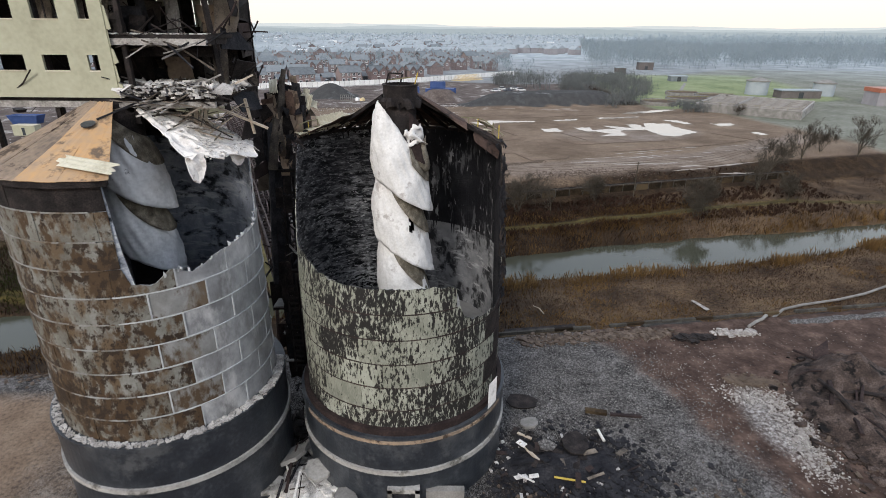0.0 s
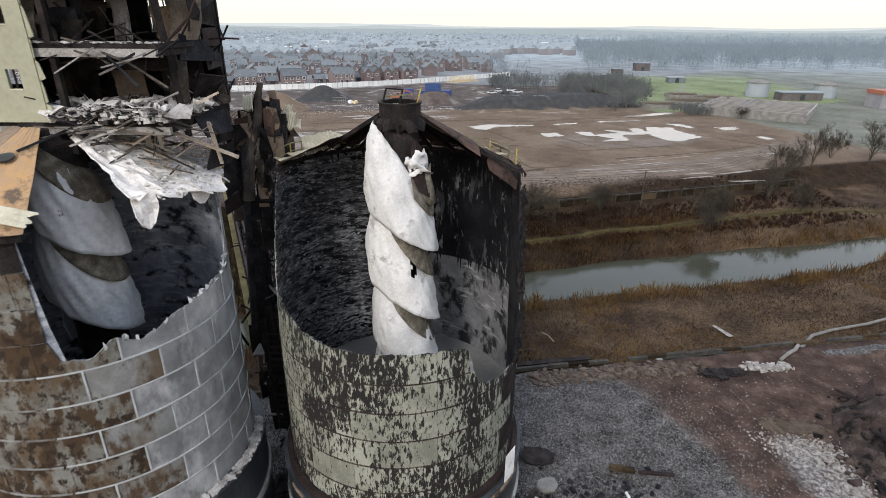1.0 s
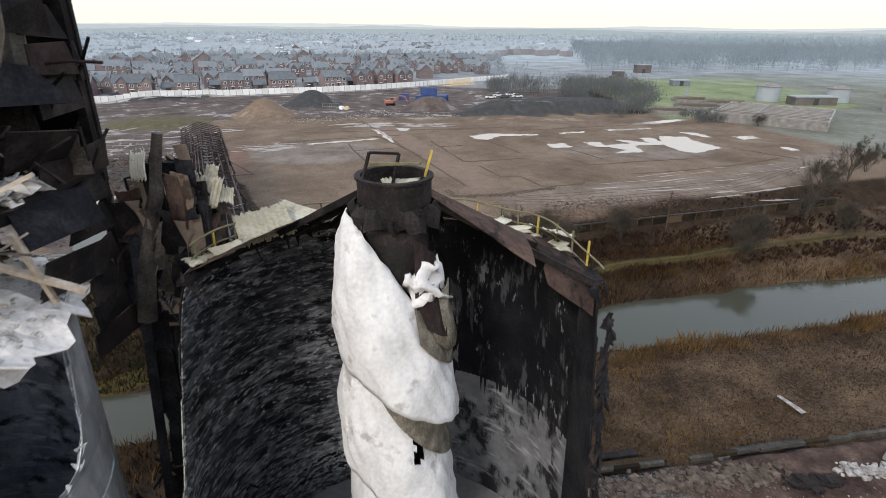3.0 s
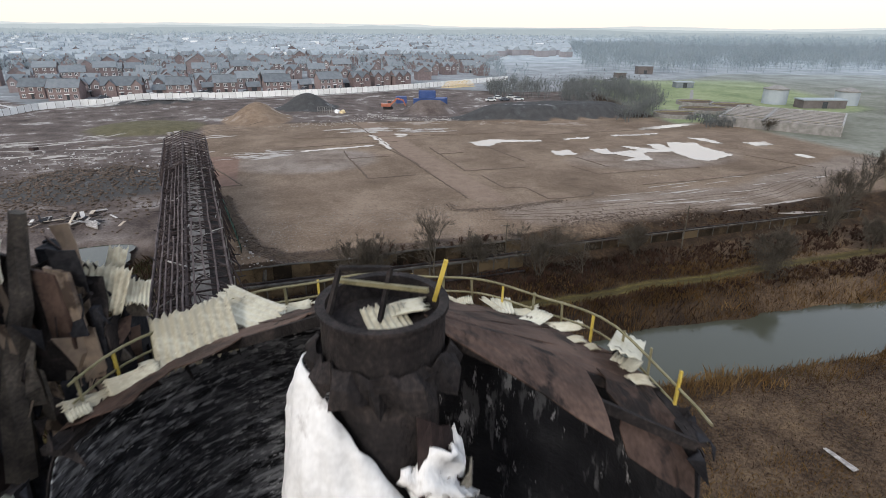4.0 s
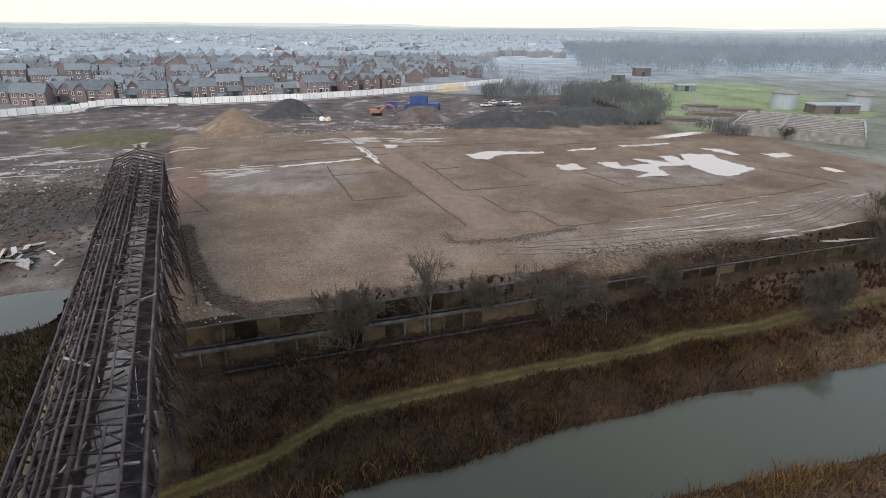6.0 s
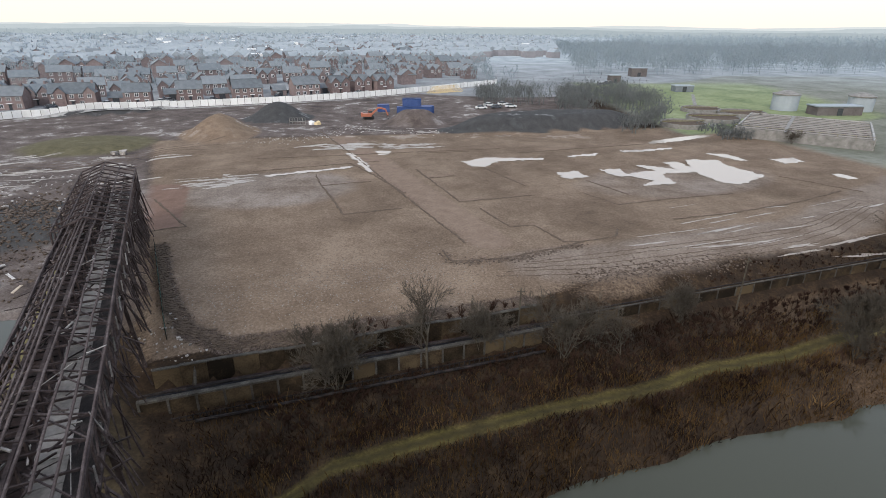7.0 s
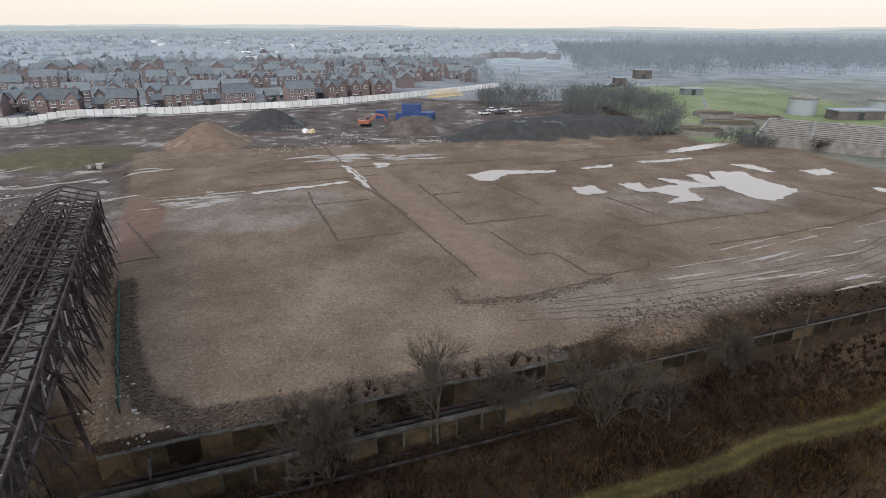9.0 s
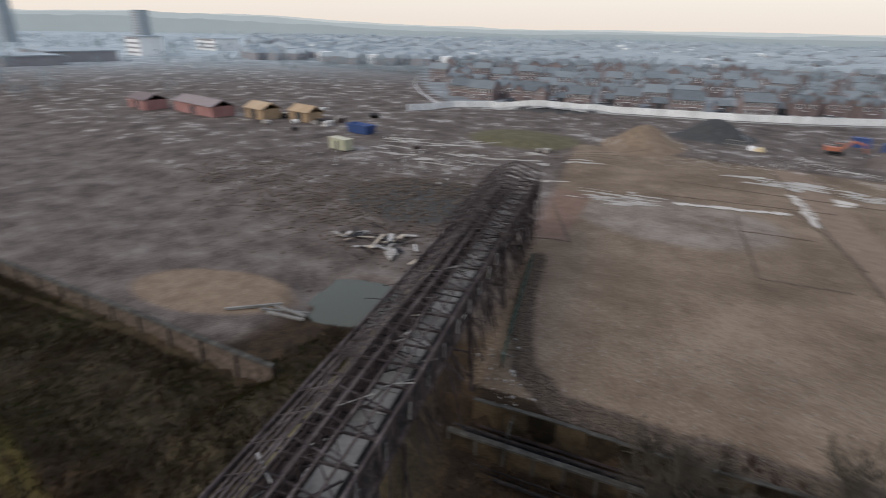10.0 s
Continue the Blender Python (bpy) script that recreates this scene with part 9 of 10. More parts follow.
# ---- houses ----
def house_template(name, w, d, eave, ridge, kind, label, brick=None, tile=None):
    """A brick house at the origin, facing -y; kind: plain or gables, and whether it stands near."""
    near_house = kind.endswith("near")
    brick, tile = brick or brick_red, tile or slate
    h = thing(name, label, "house", group="housing estate")
    walls = Shape()
    walls.add([(-w / 2, -d / 2, -1), (w / 2, -d / 2, -1), (w / 2, d / 2, -1), (-w / 2, d / 2, -1), (-w / 2, -d / 2, eave), (w / 2, -d / 2, eave), (w / 2, d / 2, eave), (-w / 2, d / 2, eave), (-w / 2, 0, ridge - 0.12), (w / 2, 0, ridge - 0.12)],
              [(0, 1, 5, 4), (1, 2, 6, 9, 5), (2, 3, 7, 6), (3, 0, 4, 8, 7)])
    wall = part("wall", walls, brick, h)
    o = 0.35
    k = (ridge - eave) / (d / 2)
    part("roof", Shape().slab([[(-w / 2 - o, -d / 2 - o, eave - k * o), (w / 2 + o, -d / 2 - o, eave - k * o)], [(-w / 2 - o, 0, ridge), (w / 2 + o, 0, ridge)], [(-w / 2 - o, d / 2 + o, eave - k * o), (w / 2 + o, d / 2 + o, eave - k * o)]], 0.15), tile, h)
    part("chimney", Shape().box(w / 2 - 1.2, -0.35, ridge - 0.8, w / 2 - 0.5, 0.35, ridge + 0.9), brick, h)
    if near_house:
        part("ridge_tiles", Shape().beam((-w / 2 - o, 0, ridge + 0.05), (w / 2 + o, 0, ridge + 0.05), 0.25, 0.15), tile, h)
    storeys = int(eave / 2.5)
    n = max(3, int(w / 2.7))
    win = Shape().box(-0.74, -0.06, -0.72, 0.74, 0.05, 0.72).mesh("window", window_white)
    near = kind.endswith("near")
    half = Shape().box(-0.62, -0.09, -0.6, -0.06, 0.0, 0.6).mesh("pane", window_dark)
    far_win = Shape().box(-0.76, -0.04, -0.74, 0.76, 0.05, 0.74)
    far_win.box(-0.6, -0.09, -0.58, -0.08, 0.0, 0.58).box(0.08, -0.09, -0.58, 0.6, 0.0, 0.58)
    far_win = far_win.mesh("window", window_white)
    far_win.materials.append(window_dark)
    for p in far_win.polygons:
        p.material_index = 1 if p.index >= 6 else 0
    for side in ((-1, 1) if near else (-1,)):
        for s in range(storeys):
            for i in range(n):
                x = -w / 2 + w * (i + 0.5) / n
                if side == -1 and s == 0 and i == n // 2:
                    door = part("door", Shape().box(x - 0.5, -d / 2 - 0.06, 0, x + 0.5, -d / 2 + 0.05, 2.1), window_dark, h)
                    part("porch", Shape().box(x - 0.9, -d / 2 - 0.9, 2.2, x + 0.9, -d / 2, 2.4), window_white, h)
                    continue
                ob = part("window", win if near else far_win, None, h)
                ob.matrix_basis = pose(x, side * d / 2, 1.35 + 2.5 * s, 0, 0, 0 if side == -1 else 180)
                for dx in ((0, 0.68) if near else ()):
                    part("pane", half, None, ob).location = (dx, 0, 0)
    if kind.startswith("gables"):
        for x in (-w / 2 + w * 0.25, w / 2 - w * 0.1):
            g = 1.9
            part("gable", Shape().add([(x - g, -d / 2 - 0.5, -1), (x + g, -d / 2 - 0.5, -1), (x + g, -d / 2 - 0.5, eave), (x - g, -d / 2 - 0.5, eave), (x, -d / 2 - 0.5, eave + 1.9), (x - g, -d / 2 + 0.1, -1), (x + g, -d / 2 + 0.1, -1), (x + g, -d / 2 + 0.1, eave), (x - g, -d / 2 + 0.1, eave)],
                                     [(0, 1, 2, 4, 3), (1, 6, 7, 2), (5, 0, 3, 8)]), brick, h)
            part("gable_roof", Shape().slab([[(x - g - 0.25, -d / 2 - 0.75, eave - 0.2), (x - g - 0.25, 0.0, eave - 0.2)], [(x, -d / 2 - 0.75, eave + 2.1), (x, 0.0, eave + 2.1)], [(x + g + 0.25, -d / 2 - 0.75, eave - 0.2), (x + g + 0.25, 0.0, eave - 0.2)]], 0.12), tile, h)
            ob = part("window", win if near else far_win, None, h)
            ob.matrix_basis = pose(x, -d / 2 - 0.52, 3.85, 0, 0, 0)
            for dx in ((0, 0.68) if near else ()):
                part("pane", half, None, ob).location = (dx, 0, 0)
    return h


kinds = [house_template("house", 15.0, 8.5, 5.1, 8.3, "gables near", "wide red brick house with two front gables, slate roof"),
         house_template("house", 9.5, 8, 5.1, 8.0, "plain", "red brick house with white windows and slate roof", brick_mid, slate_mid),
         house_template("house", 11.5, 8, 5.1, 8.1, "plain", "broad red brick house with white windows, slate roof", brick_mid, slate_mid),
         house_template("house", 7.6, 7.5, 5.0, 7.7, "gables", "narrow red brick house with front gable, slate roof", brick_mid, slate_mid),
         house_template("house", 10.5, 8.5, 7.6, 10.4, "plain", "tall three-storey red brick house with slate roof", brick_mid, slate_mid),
         house_template("house", 9.5, 8, 5.1, 8.0, "plain near", "red brick house with white windows and slate roof"),
         house_template("house", 11.5, 8, 5.1, 8.1, "plain near", "broad red brick house with white windows, slate roof"),
         house_template("house", 7.6, 7.5, 5.0, 7.7, "gables near", "narrow red brick house with front gable, slate roof")]
garage = thing("garage", "small brick garage with grey slate roof", "garage", group="housing estate")
part("wall", Shape().box(-2.8, -3, -1, 2.8, 3, 2.4), brick_red, garage)
part("roof", Shape().slab([[(-3.1, -3.3, 2.3), (3.1, -3.3, 2.3)], [(-3.1, 0, 4.4), (3.1, 0, 4.4)], [(-3.1, 3.3, 2.3), (3.1, 3.3, 2.3)]], 0.12), slate, garage)
part("garage_door", Shape().box(-1.2, -3.05, 0, 1.2, -2.95, 2.1), window_dark, garage)
first = [(-131, 266, 0, 15), (-109.8, 271, 5, 18), (-92, 277, 5, 20), (-70.5, 281.5, 6, 24), (-49.5, 296, 6, 30), (-36.5, 304.5, 7, 30), (-27, 312, 7, 30), (-17, 314.5, 7, 34), (-150, 258, 6, 12), (-165, 262, 5, 10)]
gar = [(-119.5, 274), (-101, 281), (-82, 284), (-61, 296), (-43, 306)]
used = set()


def set_house(k, x, y, turn):
    m = pose(x, y, float(ground_z(x, y)), 0, 0, turn)
    if k not in used:
        used.add(k)
        kinds[k].matrix_basis = m
    else:
        copy_thing(kinds[k], m)


for x, y, k, turn in first:
    set_house(k, x, y, turn)
garage.matrix_basis = pose(gar[0][0], gar[0][1], float(ground_z(*gar[0])), 0, 0, 15)
for x, y in gar[1:]:
    copy_thing(garage, pose(x, y, float(ground_z(x, y)), 0, 0, 25))
rng = random.Random(101)
nh = 0
for row in range(11):
    off = 24 + row * (19 + row * 1.1)
    t = -330.0
    while t < 130:
        step = rng.uniform(11.5, 17)
        t += step
        if rng.random() < 0.12:
            t += 9
            continue
        x = t + off * -0.36
        base = float(np.interp(t, [-400, -141, -104, -50, -9, 44, 130], [215, 245, 264, 288, 314, 362, 430]))
        y = base + off + rng.uniform(-2.5, 2.5)
        if x > 40 - row * 2 or y < float(np.interp(x, [-400, -266, -220, -184, -157, -141], [520, 360, 304, 270, 248, 240])):
            continue
        ang = 22 + (90 if (int(t / 60) + row) % 3 == 0 else 0) + rng.uniform(-6, 6)
        set_house(rng.choice((1, 1, 3, 3, 2, 4)) if row > 1 else rng.choice((1, 3, 3, 2)), x, y, ang)
        nh += 1

# far streets: roofs by the hundred, then trees, haze mixed into their colours
# far brick and slate: pale bluish copies, the haze is in the colour
brick_far = material("hazed_far_brick", plain_ramp((0.175, 0.168, 0.178), (0.222, 0.214, 0.225), (0.28, 0.273, 0.284)), 0.05, 0.9, 0, 0.0)
slate_far = material("hazed_far_slate", plain_ramp((0.2, 0.23, 0.252), (0.25, 0.283, 0.305), (0.305, 0.335, 0.355)), 0.05, 0.8, 0, 0.0)
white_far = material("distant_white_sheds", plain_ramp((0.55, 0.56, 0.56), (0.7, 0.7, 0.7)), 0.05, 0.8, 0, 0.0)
fw, fr, fs = Shape(), Shape(), Shape()
for i in range(2600):
    r = 480 + 1100 * rng.random() ** 1.3
    a = radians(rng.uniform(-58, 14))
    x, y = r * math.sin(a), r * math.cos(a) + 40
    if y < 470 + 0.3 * x or (x > 60 and y < 620):
        continue
    w, d, e = rng.uniform(4, 9), rng.uniform(4, 5), rng.uniform(5, 6.2)
    t = rng.choice((0.35, 0.35 + 1.57)) + rng.uniform(-0.15, 0.15)
    c, s = math.cos(t), math.sin(t)
    zb = float(ground_z(x, y))
    P = [(x + u * c - v * s, y + u * s + v * c) for u, v in ((-w, -d), (w, -d), (w, d), (-w, d), (-w, 0), (w, 0))]
    if rng.random() < 0.035:
        fs.add([(*P[q], zb + hh) for hh in (0, e + 2) for q in range(4)], [(0, 1, 5, 4), (1, 2, 6, 5), (2, 3, 7, 6), (3, 0, 4, 7), (4, 5, 6, 7)])
        continue
    fw.add([(*P[q], zb + hh) for hh in (0, e) for q in range(4)], [(0, 1, 5, 4), (1, 2, 6, 5), (2, 3, 7, 6), (3, 0, 4, 7)])
    fr.add([(*P[0], zb + e), (*P[1], zb + e), (*P[2], zb + e), (*P[3], zb + e), (*P[4], zb + e + 3.4), (*P[5], zb + e + 3.4)], [(0, 1, 5, 4), (2, 3, 4, 5), (0, 4, 3), (1, 2, 5)])
single("far_houses", fw, brick_far, "distant brick streets, haze painted into their colour", "houses", kind="stuff")
single("far_roofs", fr, slate_far, "distant grey slate roofs, haze painted into their colour", "roofs", kind="stuff")
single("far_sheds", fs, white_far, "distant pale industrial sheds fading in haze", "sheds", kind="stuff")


def far_wood(spots, mat, label, seed, per=26, name="woodland", fine=1.0):
    """Bare woods: each tree a ragged crown of small slivers on a stem."""
    rs = np.random.RandomState(seed)
    V, F = [], []
    for x, y, z, h, w in spots:
        k = per
        u = rs.normal(0, 0.42, (k, 3)) * np.array([w, w, h * 0.42])
        c = np.array([x, y, z + h * 0.58]) + u
        c[:, 2] = np.maximum(c[:, 2], z)
        s = h * fine * rs.uniform(0.035, 0.085, (k, 1))
        d1, d2 = rs.normal(0, 1, (k, 3)), rs.normal(0, 1, (k, 3))
        d1[:, 2] *= 2.0
        b = len(V)
        tri = np.stack([c - d1 * s * 0.5, c + d1 * s, c + d2 * s * 0.55], 1).reshape(-1, 3)
        V.extend(tri.tolist())
        F.extend([(b + 3 * i, b + 3 * i + 1, b + 3 * i + 2) for i in range(k)])
        b = len(V)
        V.extend([(x - 0.15, y, z), (x + 0.15, y, z), (x, y, z + h * 0.8)])
        F.append((b, b + 1, b + 2))
    return single(name, Shape().add(V, F), mat, label, "woodland", kind="stuff")


def spots(n, box, keep, h0, h1, seed):
    rs = np.random.RandomState(seed)
    x, y = rs.uniform(box[0], box[1], n), rs.uniform(box[2], box[3], n)
    ok = keep(x, y)
    x, y = x[ok], y[ok]
    z = ground_z(x, y)
    h = rs.uniform(h0, h1, len(x))
    return [(float(a), float(b), float(c), float(d), float(d) * 0.45) for a, b, c, d in zip(x, y, z, h)]


# bare woods: tones go paler and bluer from near to far as painted haze
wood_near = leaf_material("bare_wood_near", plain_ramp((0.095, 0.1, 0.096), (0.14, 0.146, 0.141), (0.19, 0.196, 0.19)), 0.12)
wood_mid = leaf_material("hazed_wood_mid", plain_ramp((0.21, 0.25, 0.268), (0.255, 0.295, 0.312), (0.305, 0.343, 0.358)), 0.01, 0.5)
pale_channel = material("pale_channel_wall", plain_ramp((0.15, 0.138, 0.125), (0.225, 0.21, 0.195), (0.30, 0.285, 0.268)), 0.5, 0.9, 0, 0.2)
wall_dark = material("dark_brown_cladding", plain_ramp((0.07, 0.06, 0.058), (0.10, 0.088, 0.085), (0.13, 0.118, 0.115)), 0.3, 0.9, 0, 0.1)
wood_far = leaf_material("hazed_wood_far", plain_ramp((0.28, 0.33, 0.355), (0.335, 0.385, 0.408), (0.39, 0.435, 0.455)), 0.006, 0.5)
far_wood(spots(760, (26, 98, 222, 318), lambda x, y: (y > 226 + 0.25 * (x - 38)) & (y < 300 + 0.2 * (x - 60)) & ((x > 52) | (y > 262)) & (fractal(x, y, 14, 2) > 0.36), 4.0, 8.5, 1), wood_near, "belt of bare trees behind the dark bund", 1, 150, fine=0.5)
far_wood(spots(90, (62, 84, 200, 240), lambda x, y: np.abs(y - 205 - 1.2 * (x - 64)) < 6, 4, 8, 2), wood_near, "bare trees and bushes at the end of the bund", 2, 200, fine=0.6)
far_wood(spots(60, (84, 96, 190, 206), lambda x, y: y > 0, 2, 4, 3), wood_near, "low bushes at the field corner", 3, 50)
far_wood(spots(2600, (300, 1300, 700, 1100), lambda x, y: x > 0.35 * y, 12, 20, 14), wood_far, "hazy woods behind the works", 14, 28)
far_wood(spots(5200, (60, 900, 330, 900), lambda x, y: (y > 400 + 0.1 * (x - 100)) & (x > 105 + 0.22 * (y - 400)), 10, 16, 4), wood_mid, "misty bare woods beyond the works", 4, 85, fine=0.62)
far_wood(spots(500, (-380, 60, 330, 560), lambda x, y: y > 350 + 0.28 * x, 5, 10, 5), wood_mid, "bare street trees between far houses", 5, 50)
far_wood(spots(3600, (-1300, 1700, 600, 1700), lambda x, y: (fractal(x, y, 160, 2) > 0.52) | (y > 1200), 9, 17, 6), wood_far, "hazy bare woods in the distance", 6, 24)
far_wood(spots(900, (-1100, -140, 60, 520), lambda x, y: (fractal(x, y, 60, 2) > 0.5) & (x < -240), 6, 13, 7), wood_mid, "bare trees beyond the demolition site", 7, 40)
# low wooded hills on the skyline: glowing sheets, paler with distance as painted haze
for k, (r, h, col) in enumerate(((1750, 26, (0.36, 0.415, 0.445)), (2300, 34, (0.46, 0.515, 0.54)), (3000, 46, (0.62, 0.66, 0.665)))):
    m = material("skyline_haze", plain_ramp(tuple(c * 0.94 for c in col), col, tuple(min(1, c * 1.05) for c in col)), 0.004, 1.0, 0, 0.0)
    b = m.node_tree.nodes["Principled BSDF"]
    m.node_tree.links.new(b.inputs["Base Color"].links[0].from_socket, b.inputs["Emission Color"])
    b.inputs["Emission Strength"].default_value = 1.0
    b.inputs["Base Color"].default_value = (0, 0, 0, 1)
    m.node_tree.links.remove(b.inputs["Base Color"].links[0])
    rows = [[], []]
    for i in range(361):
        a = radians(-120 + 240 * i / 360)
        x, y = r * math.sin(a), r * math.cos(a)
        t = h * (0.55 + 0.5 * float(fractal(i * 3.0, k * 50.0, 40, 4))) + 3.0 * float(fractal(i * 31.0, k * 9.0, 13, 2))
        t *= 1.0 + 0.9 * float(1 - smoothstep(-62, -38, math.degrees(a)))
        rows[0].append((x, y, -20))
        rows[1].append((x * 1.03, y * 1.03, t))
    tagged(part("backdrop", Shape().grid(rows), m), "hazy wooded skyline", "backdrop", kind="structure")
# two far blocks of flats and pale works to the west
for x, y, w, h, m, lb in ((-1010, 470, 26, 46, slate_far, "distant tower block, haze painted into its colour"), (-960, 275, 22, 60, slate_far, "distant tower block, haze painted into its colour"), (-560, 285, 30, 16, white_far, "distant pale works building"), (-640, 400, 44, 12, white_far, "distant pale works building"), (-520, 210, 70, 7, brick_far, "distant long low works building"), (-480, 170, 50, 6, brick_far, "distant long low works building")):
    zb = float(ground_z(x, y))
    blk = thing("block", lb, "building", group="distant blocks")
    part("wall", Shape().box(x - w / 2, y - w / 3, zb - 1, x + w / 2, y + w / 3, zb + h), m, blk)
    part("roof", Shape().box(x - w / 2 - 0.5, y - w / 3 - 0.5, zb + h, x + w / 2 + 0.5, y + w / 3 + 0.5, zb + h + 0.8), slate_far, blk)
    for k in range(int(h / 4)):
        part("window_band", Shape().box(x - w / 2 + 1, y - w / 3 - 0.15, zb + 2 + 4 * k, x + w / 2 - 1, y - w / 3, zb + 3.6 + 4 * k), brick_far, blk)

# ---- demolition site sheds to the west ----
shed_red = material("faded_red_cladding", plain_ramp((0.15, 0.07, 0.065), (0.22, 0.105, 0.095), (0.28, 0.15, 0.14)), 0.3, 0.85, 0, 0.1, vary=0.3)
shed_tan = material("tan_boarding", plain_ramp((0.22, 0.15, 0.09), (0.30, 0.21, 0.13), (0.36, 0.27, 0.18)), 0.3, 0.85, 0, 0.1, vary=0.3)
for x, y, w, d, h, m, lb in ((-190, 150, 26, 8, 3.6, shed_red, "long red painted shed on the demolition site"), (-168, 159, 10, 7, 3.2, shed_tan, "tan timber shed on the demolition site"), (-154, 166, 10, 6, 3.0, shed_tan, "tan timber shed on the demolition site"), (-215, 142, 14, 8, 3.4, shed_red, "red painted shed on the demolition site")):
    sh = thing("shed", lb, "shed", group="demolition site sheds")
    zb = float(ground_z(x, y))
    part("wall", Shape().box(x - w / 2, y - d / 2, zb - 0.5, x + w / 2, y + d / 2, zb + h), m, sh)
    part("roof", Shape().slab([[(x - w / 2 - 0.4, y - d / 2 - 0.4, zb + h), (x + w / 2 + 0.4, y - d / 2 - 0.4, zb + h)], [(x - w / 2 - 0.4, y, zb + h + 2), (x + w / 2 + 0.4, y, zb + h + 2)], [(x - w / 2 - 0.4, y + d / 2 + 0.4, zb + h), (x + w / 2 + 0.4, y + d / 2 + 0.4, zb + h)]], 0.15), m if m is shed_tan else brick_mid, sh)
    part("door", Shape().box(x - 1.5, y - d / 2 - 0.05, zb, x + 1.5, y - d / 2 + 0.02, zb + 3), window_dark, sh)
tz = float(ground_z(-124, 163.5))
skip = thing("skip", "blue steel skip on the demolition site", "skip")
part("body", Shape().add([(-128, 162, tz), (-121, 162, tz), (-121, 165, tz), (-128, 165, tz), (-129, 161.5, tz + 2.6), (-120, 161.5, tz + 2.6), (-120, 165.5, tz + 2.6), (-129, 165.5, tz + 2.6)], [(0, 3, 2, 1), (0, 1, 5, 4), (1, 2, 6, 5), (2, 3, 7, 6), (3, 0, 4, 7)]), blue_paint, skip)
part("rim", Shape().box(-129, 161.4, tz + 2.5, -120, 161.6, tz + 2.7), blue_paint, skip)
cabin = thing("site_cabin", "cream portable site cabin on the demolition site", "site cabin")
cz = float(ground_z(-111, 145))
part("body", Shape().box(-114, 143.5, cz + 0.2, -108, 146, cz + 2.8), cream, cabin)
part("roof", Shape().box(-114.1, 143.4, cz + 2.8, -107.9, 146.1, cz + 2.95), cream_sheet, cabin)
part("door", Shape().box(-111.5, 143.45, cz + 0.3, -110.7, 143.5, cz + 2.3), window_dark, cabin)
for i in range(26):
    x, y = -150 + rng.gauss(0, 22), 165 + rng.gauss(0, 10)
    zb = float(ground_z(x, y))
    single("scrap_lump", Shape().rock((x, y, zb + 0.6), rng.uniform(0.8, 2.2), rng, 0.5), rng.choice((white_rubble, ash, rust_dark, timber, brick_red, charred)), "stacked scrap on the demolition site", "scrap", "demolition scrap")

# ---- sewage works ----
works = thing("settling_tank", "weathered concrete settling tank with parallel channels", "settling tank")
A, B2 = Vector((90.0, 196.0, 0)), Vector((115.4, 176.0, 0))
ux = (B2 - A).normalized()
uy = Vector((-ux.y, ux.x, 0))
LX, LY = (B2 - A).length, 36.0


def wp(u, v, z):
    return A + ux * u + uy * v + Vector((0, 0, z))


tank_water = water_material("dark_tank_water", (0.02, 0.02, 0.018), 0.25, 0.1)
part("tank_wall", Shape().beam(wp(0, 0, 2.7), wp(LX, 0, 2.7), 0.5, 4.8), stone_coping, works)
part("tank_wall", Shape().beam(wp(0, LY, 2.7), wp(LX, LY, 2.7), 0.5, 4.8), concrete, works)
part("tank_wall", Shape().beam(wp(0, 0.3, 2.7), wp(0, LY - 0.3, 2.7), 0.5, 4.8), concrete, works)
part("tank_wall", Shape().beam(wp(LX, 0.3, 2.7), wp(LX, LY - 0.3, 2.7), 0.5, 4.8), concrete, works)
part("tank_water", Shape().add([wp(0.3, 0.3, 4.75), wp(LX - 0.3, 0.3, 4.75), wp(LX - 0.3, LY - 0.3, 4.75), wp(0.3, LY - 0.3, 4.75)], [(0, 1, 2, 3)]), tank_water, works, "dark tank water")
for i in range(1, 10):
    part("channel_wall", Shape().beam(wp(0.3, LY * i / 10, 4.2), wp(LX - 0.3, LY * i / 10, 4.2), 0.8, 1.6), pale_channel, works)
part("walkway", Shape().beam(wp(LX * 0.38, -0.5, 5.0), wp(LX * 0.38, LY, 5.0), 1.0, 0.2), stone_coping, works)
for i in range(9):
    part("rail_post", Shape().beam(wp(LX * i / 8, -0.1, 4.9), wp(LX * i / 8, -0.1, 5.9), 0.08), rail_steel, works)
part("handrail", Shape().beam(wp(0, -0.1, 5.9), wp(LX, -0.1, 5.9), 0.07), rail_steel, works)
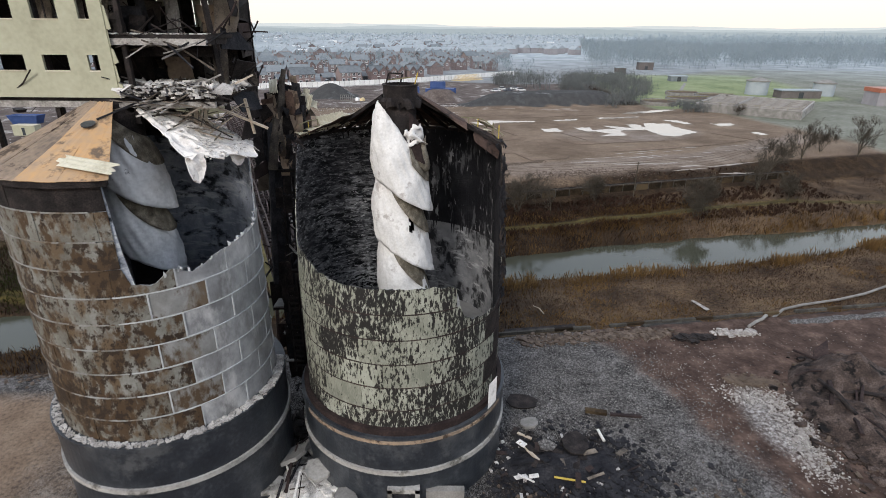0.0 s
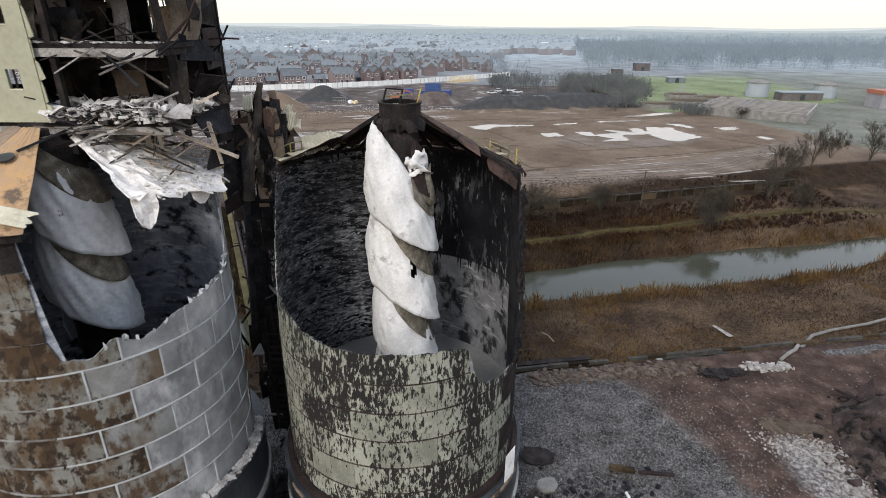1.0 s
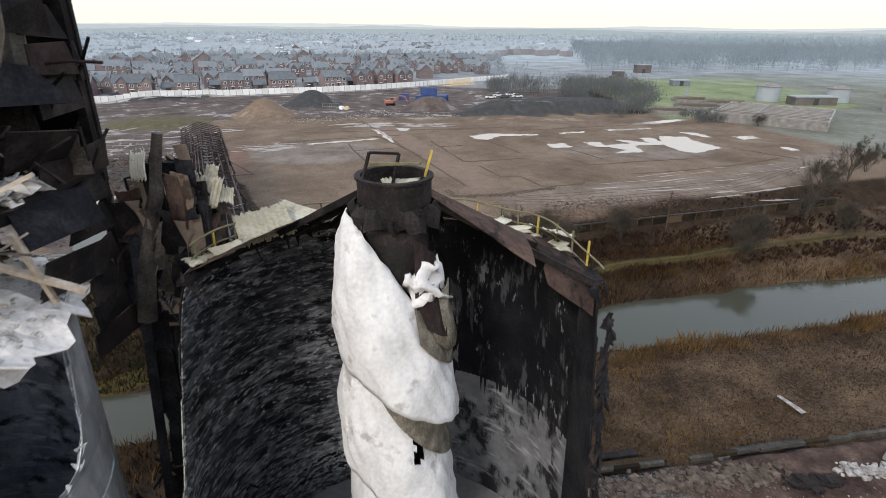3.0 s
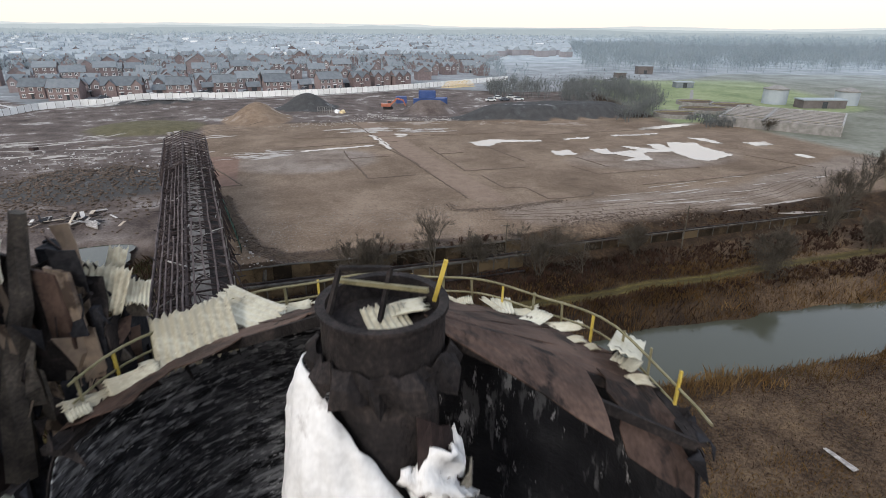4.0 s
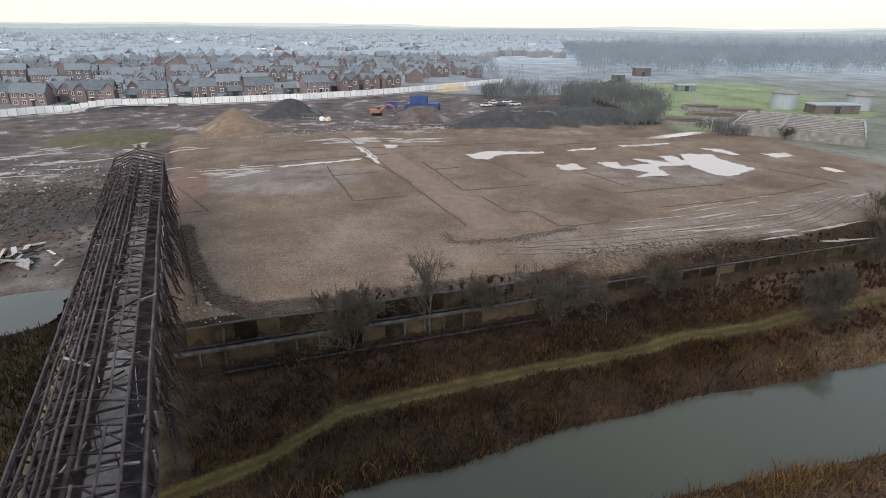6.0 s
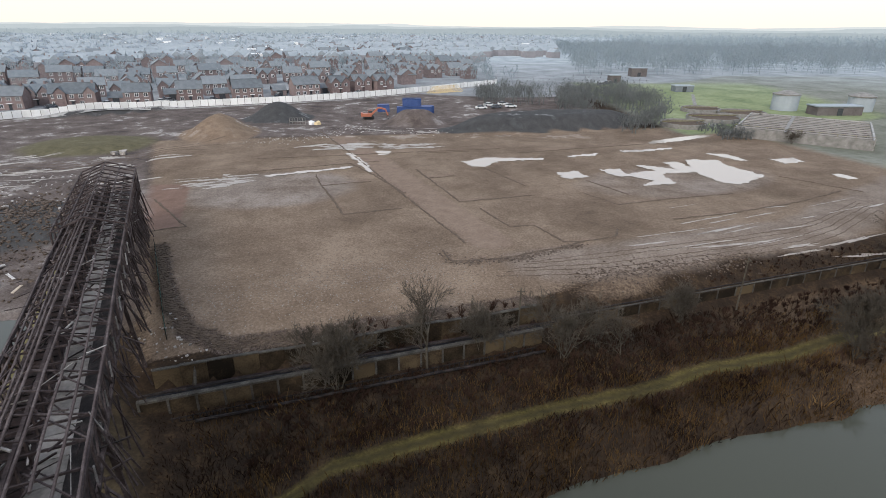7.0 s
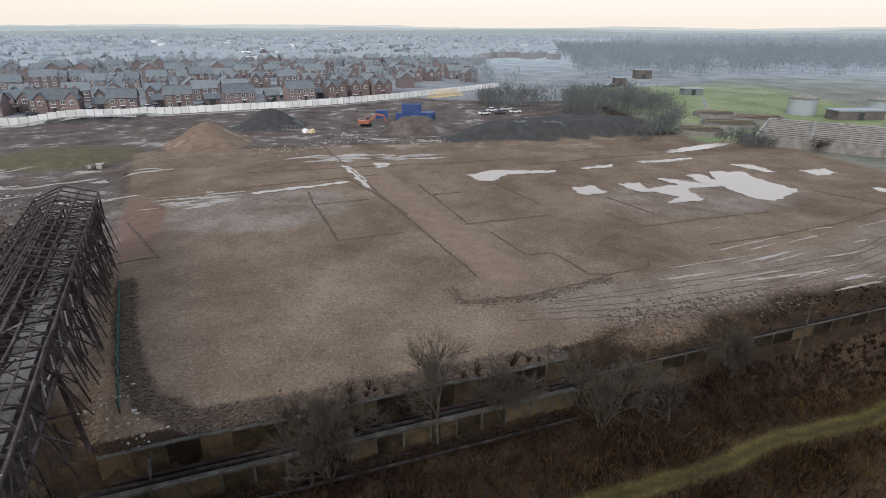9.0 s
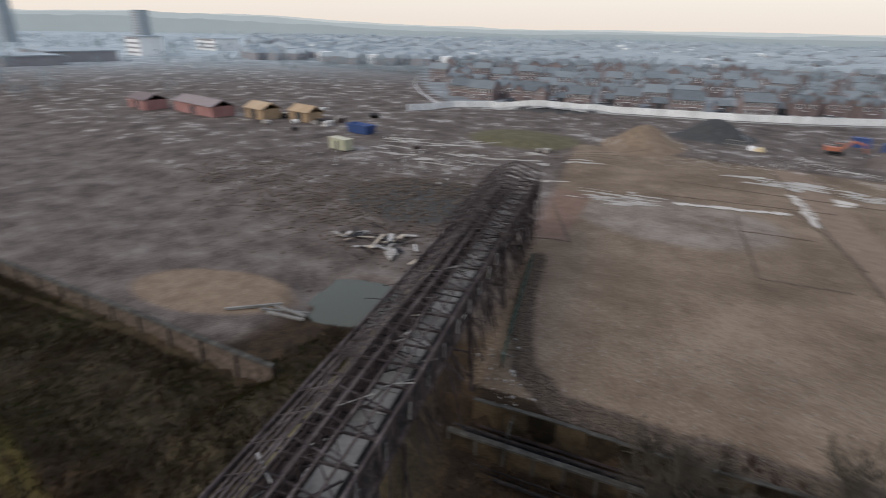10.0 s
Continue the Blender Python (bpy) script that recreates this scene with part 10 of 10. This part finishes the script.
for x, y, r, h in ((141, 250, 4.6, 6), (169, 247, 4.3, 5.5)):
    dg = thing("digester", "round pale concrete sludge tank with a domed cover", "storage tank", group="sludge tanks")
    zb = float(ground_z(x, y))
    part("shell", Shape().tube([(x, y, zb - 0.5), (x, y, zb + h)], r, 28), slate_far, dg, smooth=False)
    part("cover", Shape().tube([(x, y, zb + h), (x, y, zb + h + 0.6), (x, y, zb + h + 1.2)], r * 0.96, 28, r * 0.3), stone_coping, dg)
    part("rim", Shape().ring(x, y, r - 0.1, r + 0.3, zb + h - 0.3, zb + h + 0.1, n=28), stone_coping, dg)
for x, y, r in ((100, 226, 8.5), (84, 214, 7.0), (116, 236, 8.0), (106, 246, 7.0)):
    fb = thing("filter_bed", "round low-walled filter bed in grass", "filter bed", group="filter beds")
    zb = float(ground_z(x, y))
    part("ring_wall", Shape().ring(x, y, r - 0.4, r, zb - 0.3, zb + 1.3, n=32), stone_coping, fb)
    part("bed", Shape().ring(x, y, 0.1, r - 0.4, zb - 0.3, zb + 0.9, n=32), dark_earth, fb)
    part("sweep_arm", Shape().beam((x - r, y, zb + 1.5), (x + r, y + 0.8, zb + 1.5), 0.3), rail_steel, fb)
for x, y, w, d, h, m, lb in ((152, 238, 17, 6, 3, wall_dark, "low brown brick works building"), (131, 313, 9, 5, 2.6, slate_mid, "low green-roofed works building"), (175, 216, 16, 8, 5, orange_paint, "low red-roofed shed by the works"), (112, 356, 6, 5, 4, wall_dark, "small dark works building"), (143, 400, 10, 6, 5, wall_dark, "dark works building near woods")):
    bl = thing("works_building", lb, "building", group="works buildings")
    zb = float(ground_z(x, y))
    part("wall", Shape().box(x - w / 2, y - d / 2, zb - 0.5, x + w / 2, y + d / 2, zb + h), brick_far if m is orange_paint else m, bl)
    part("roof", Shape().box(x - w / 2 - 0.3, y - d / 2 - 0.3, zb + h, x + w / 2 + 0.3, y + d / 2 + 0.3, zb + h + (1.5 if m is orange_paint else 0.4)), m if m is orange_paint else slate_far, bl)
    part("door", Shape().box(x - 1, y - d / 2 - 0.06, zb, x + 1, y - d / 2, zb + 2.5), window_dark, bl)
berm([(92, 202), (95, 207), (93, 214), (100, 222), (112, 262), (130, 300)], 1.2, 0.12, stone_coping, "path", "pale path through the works grass", 95, "path")
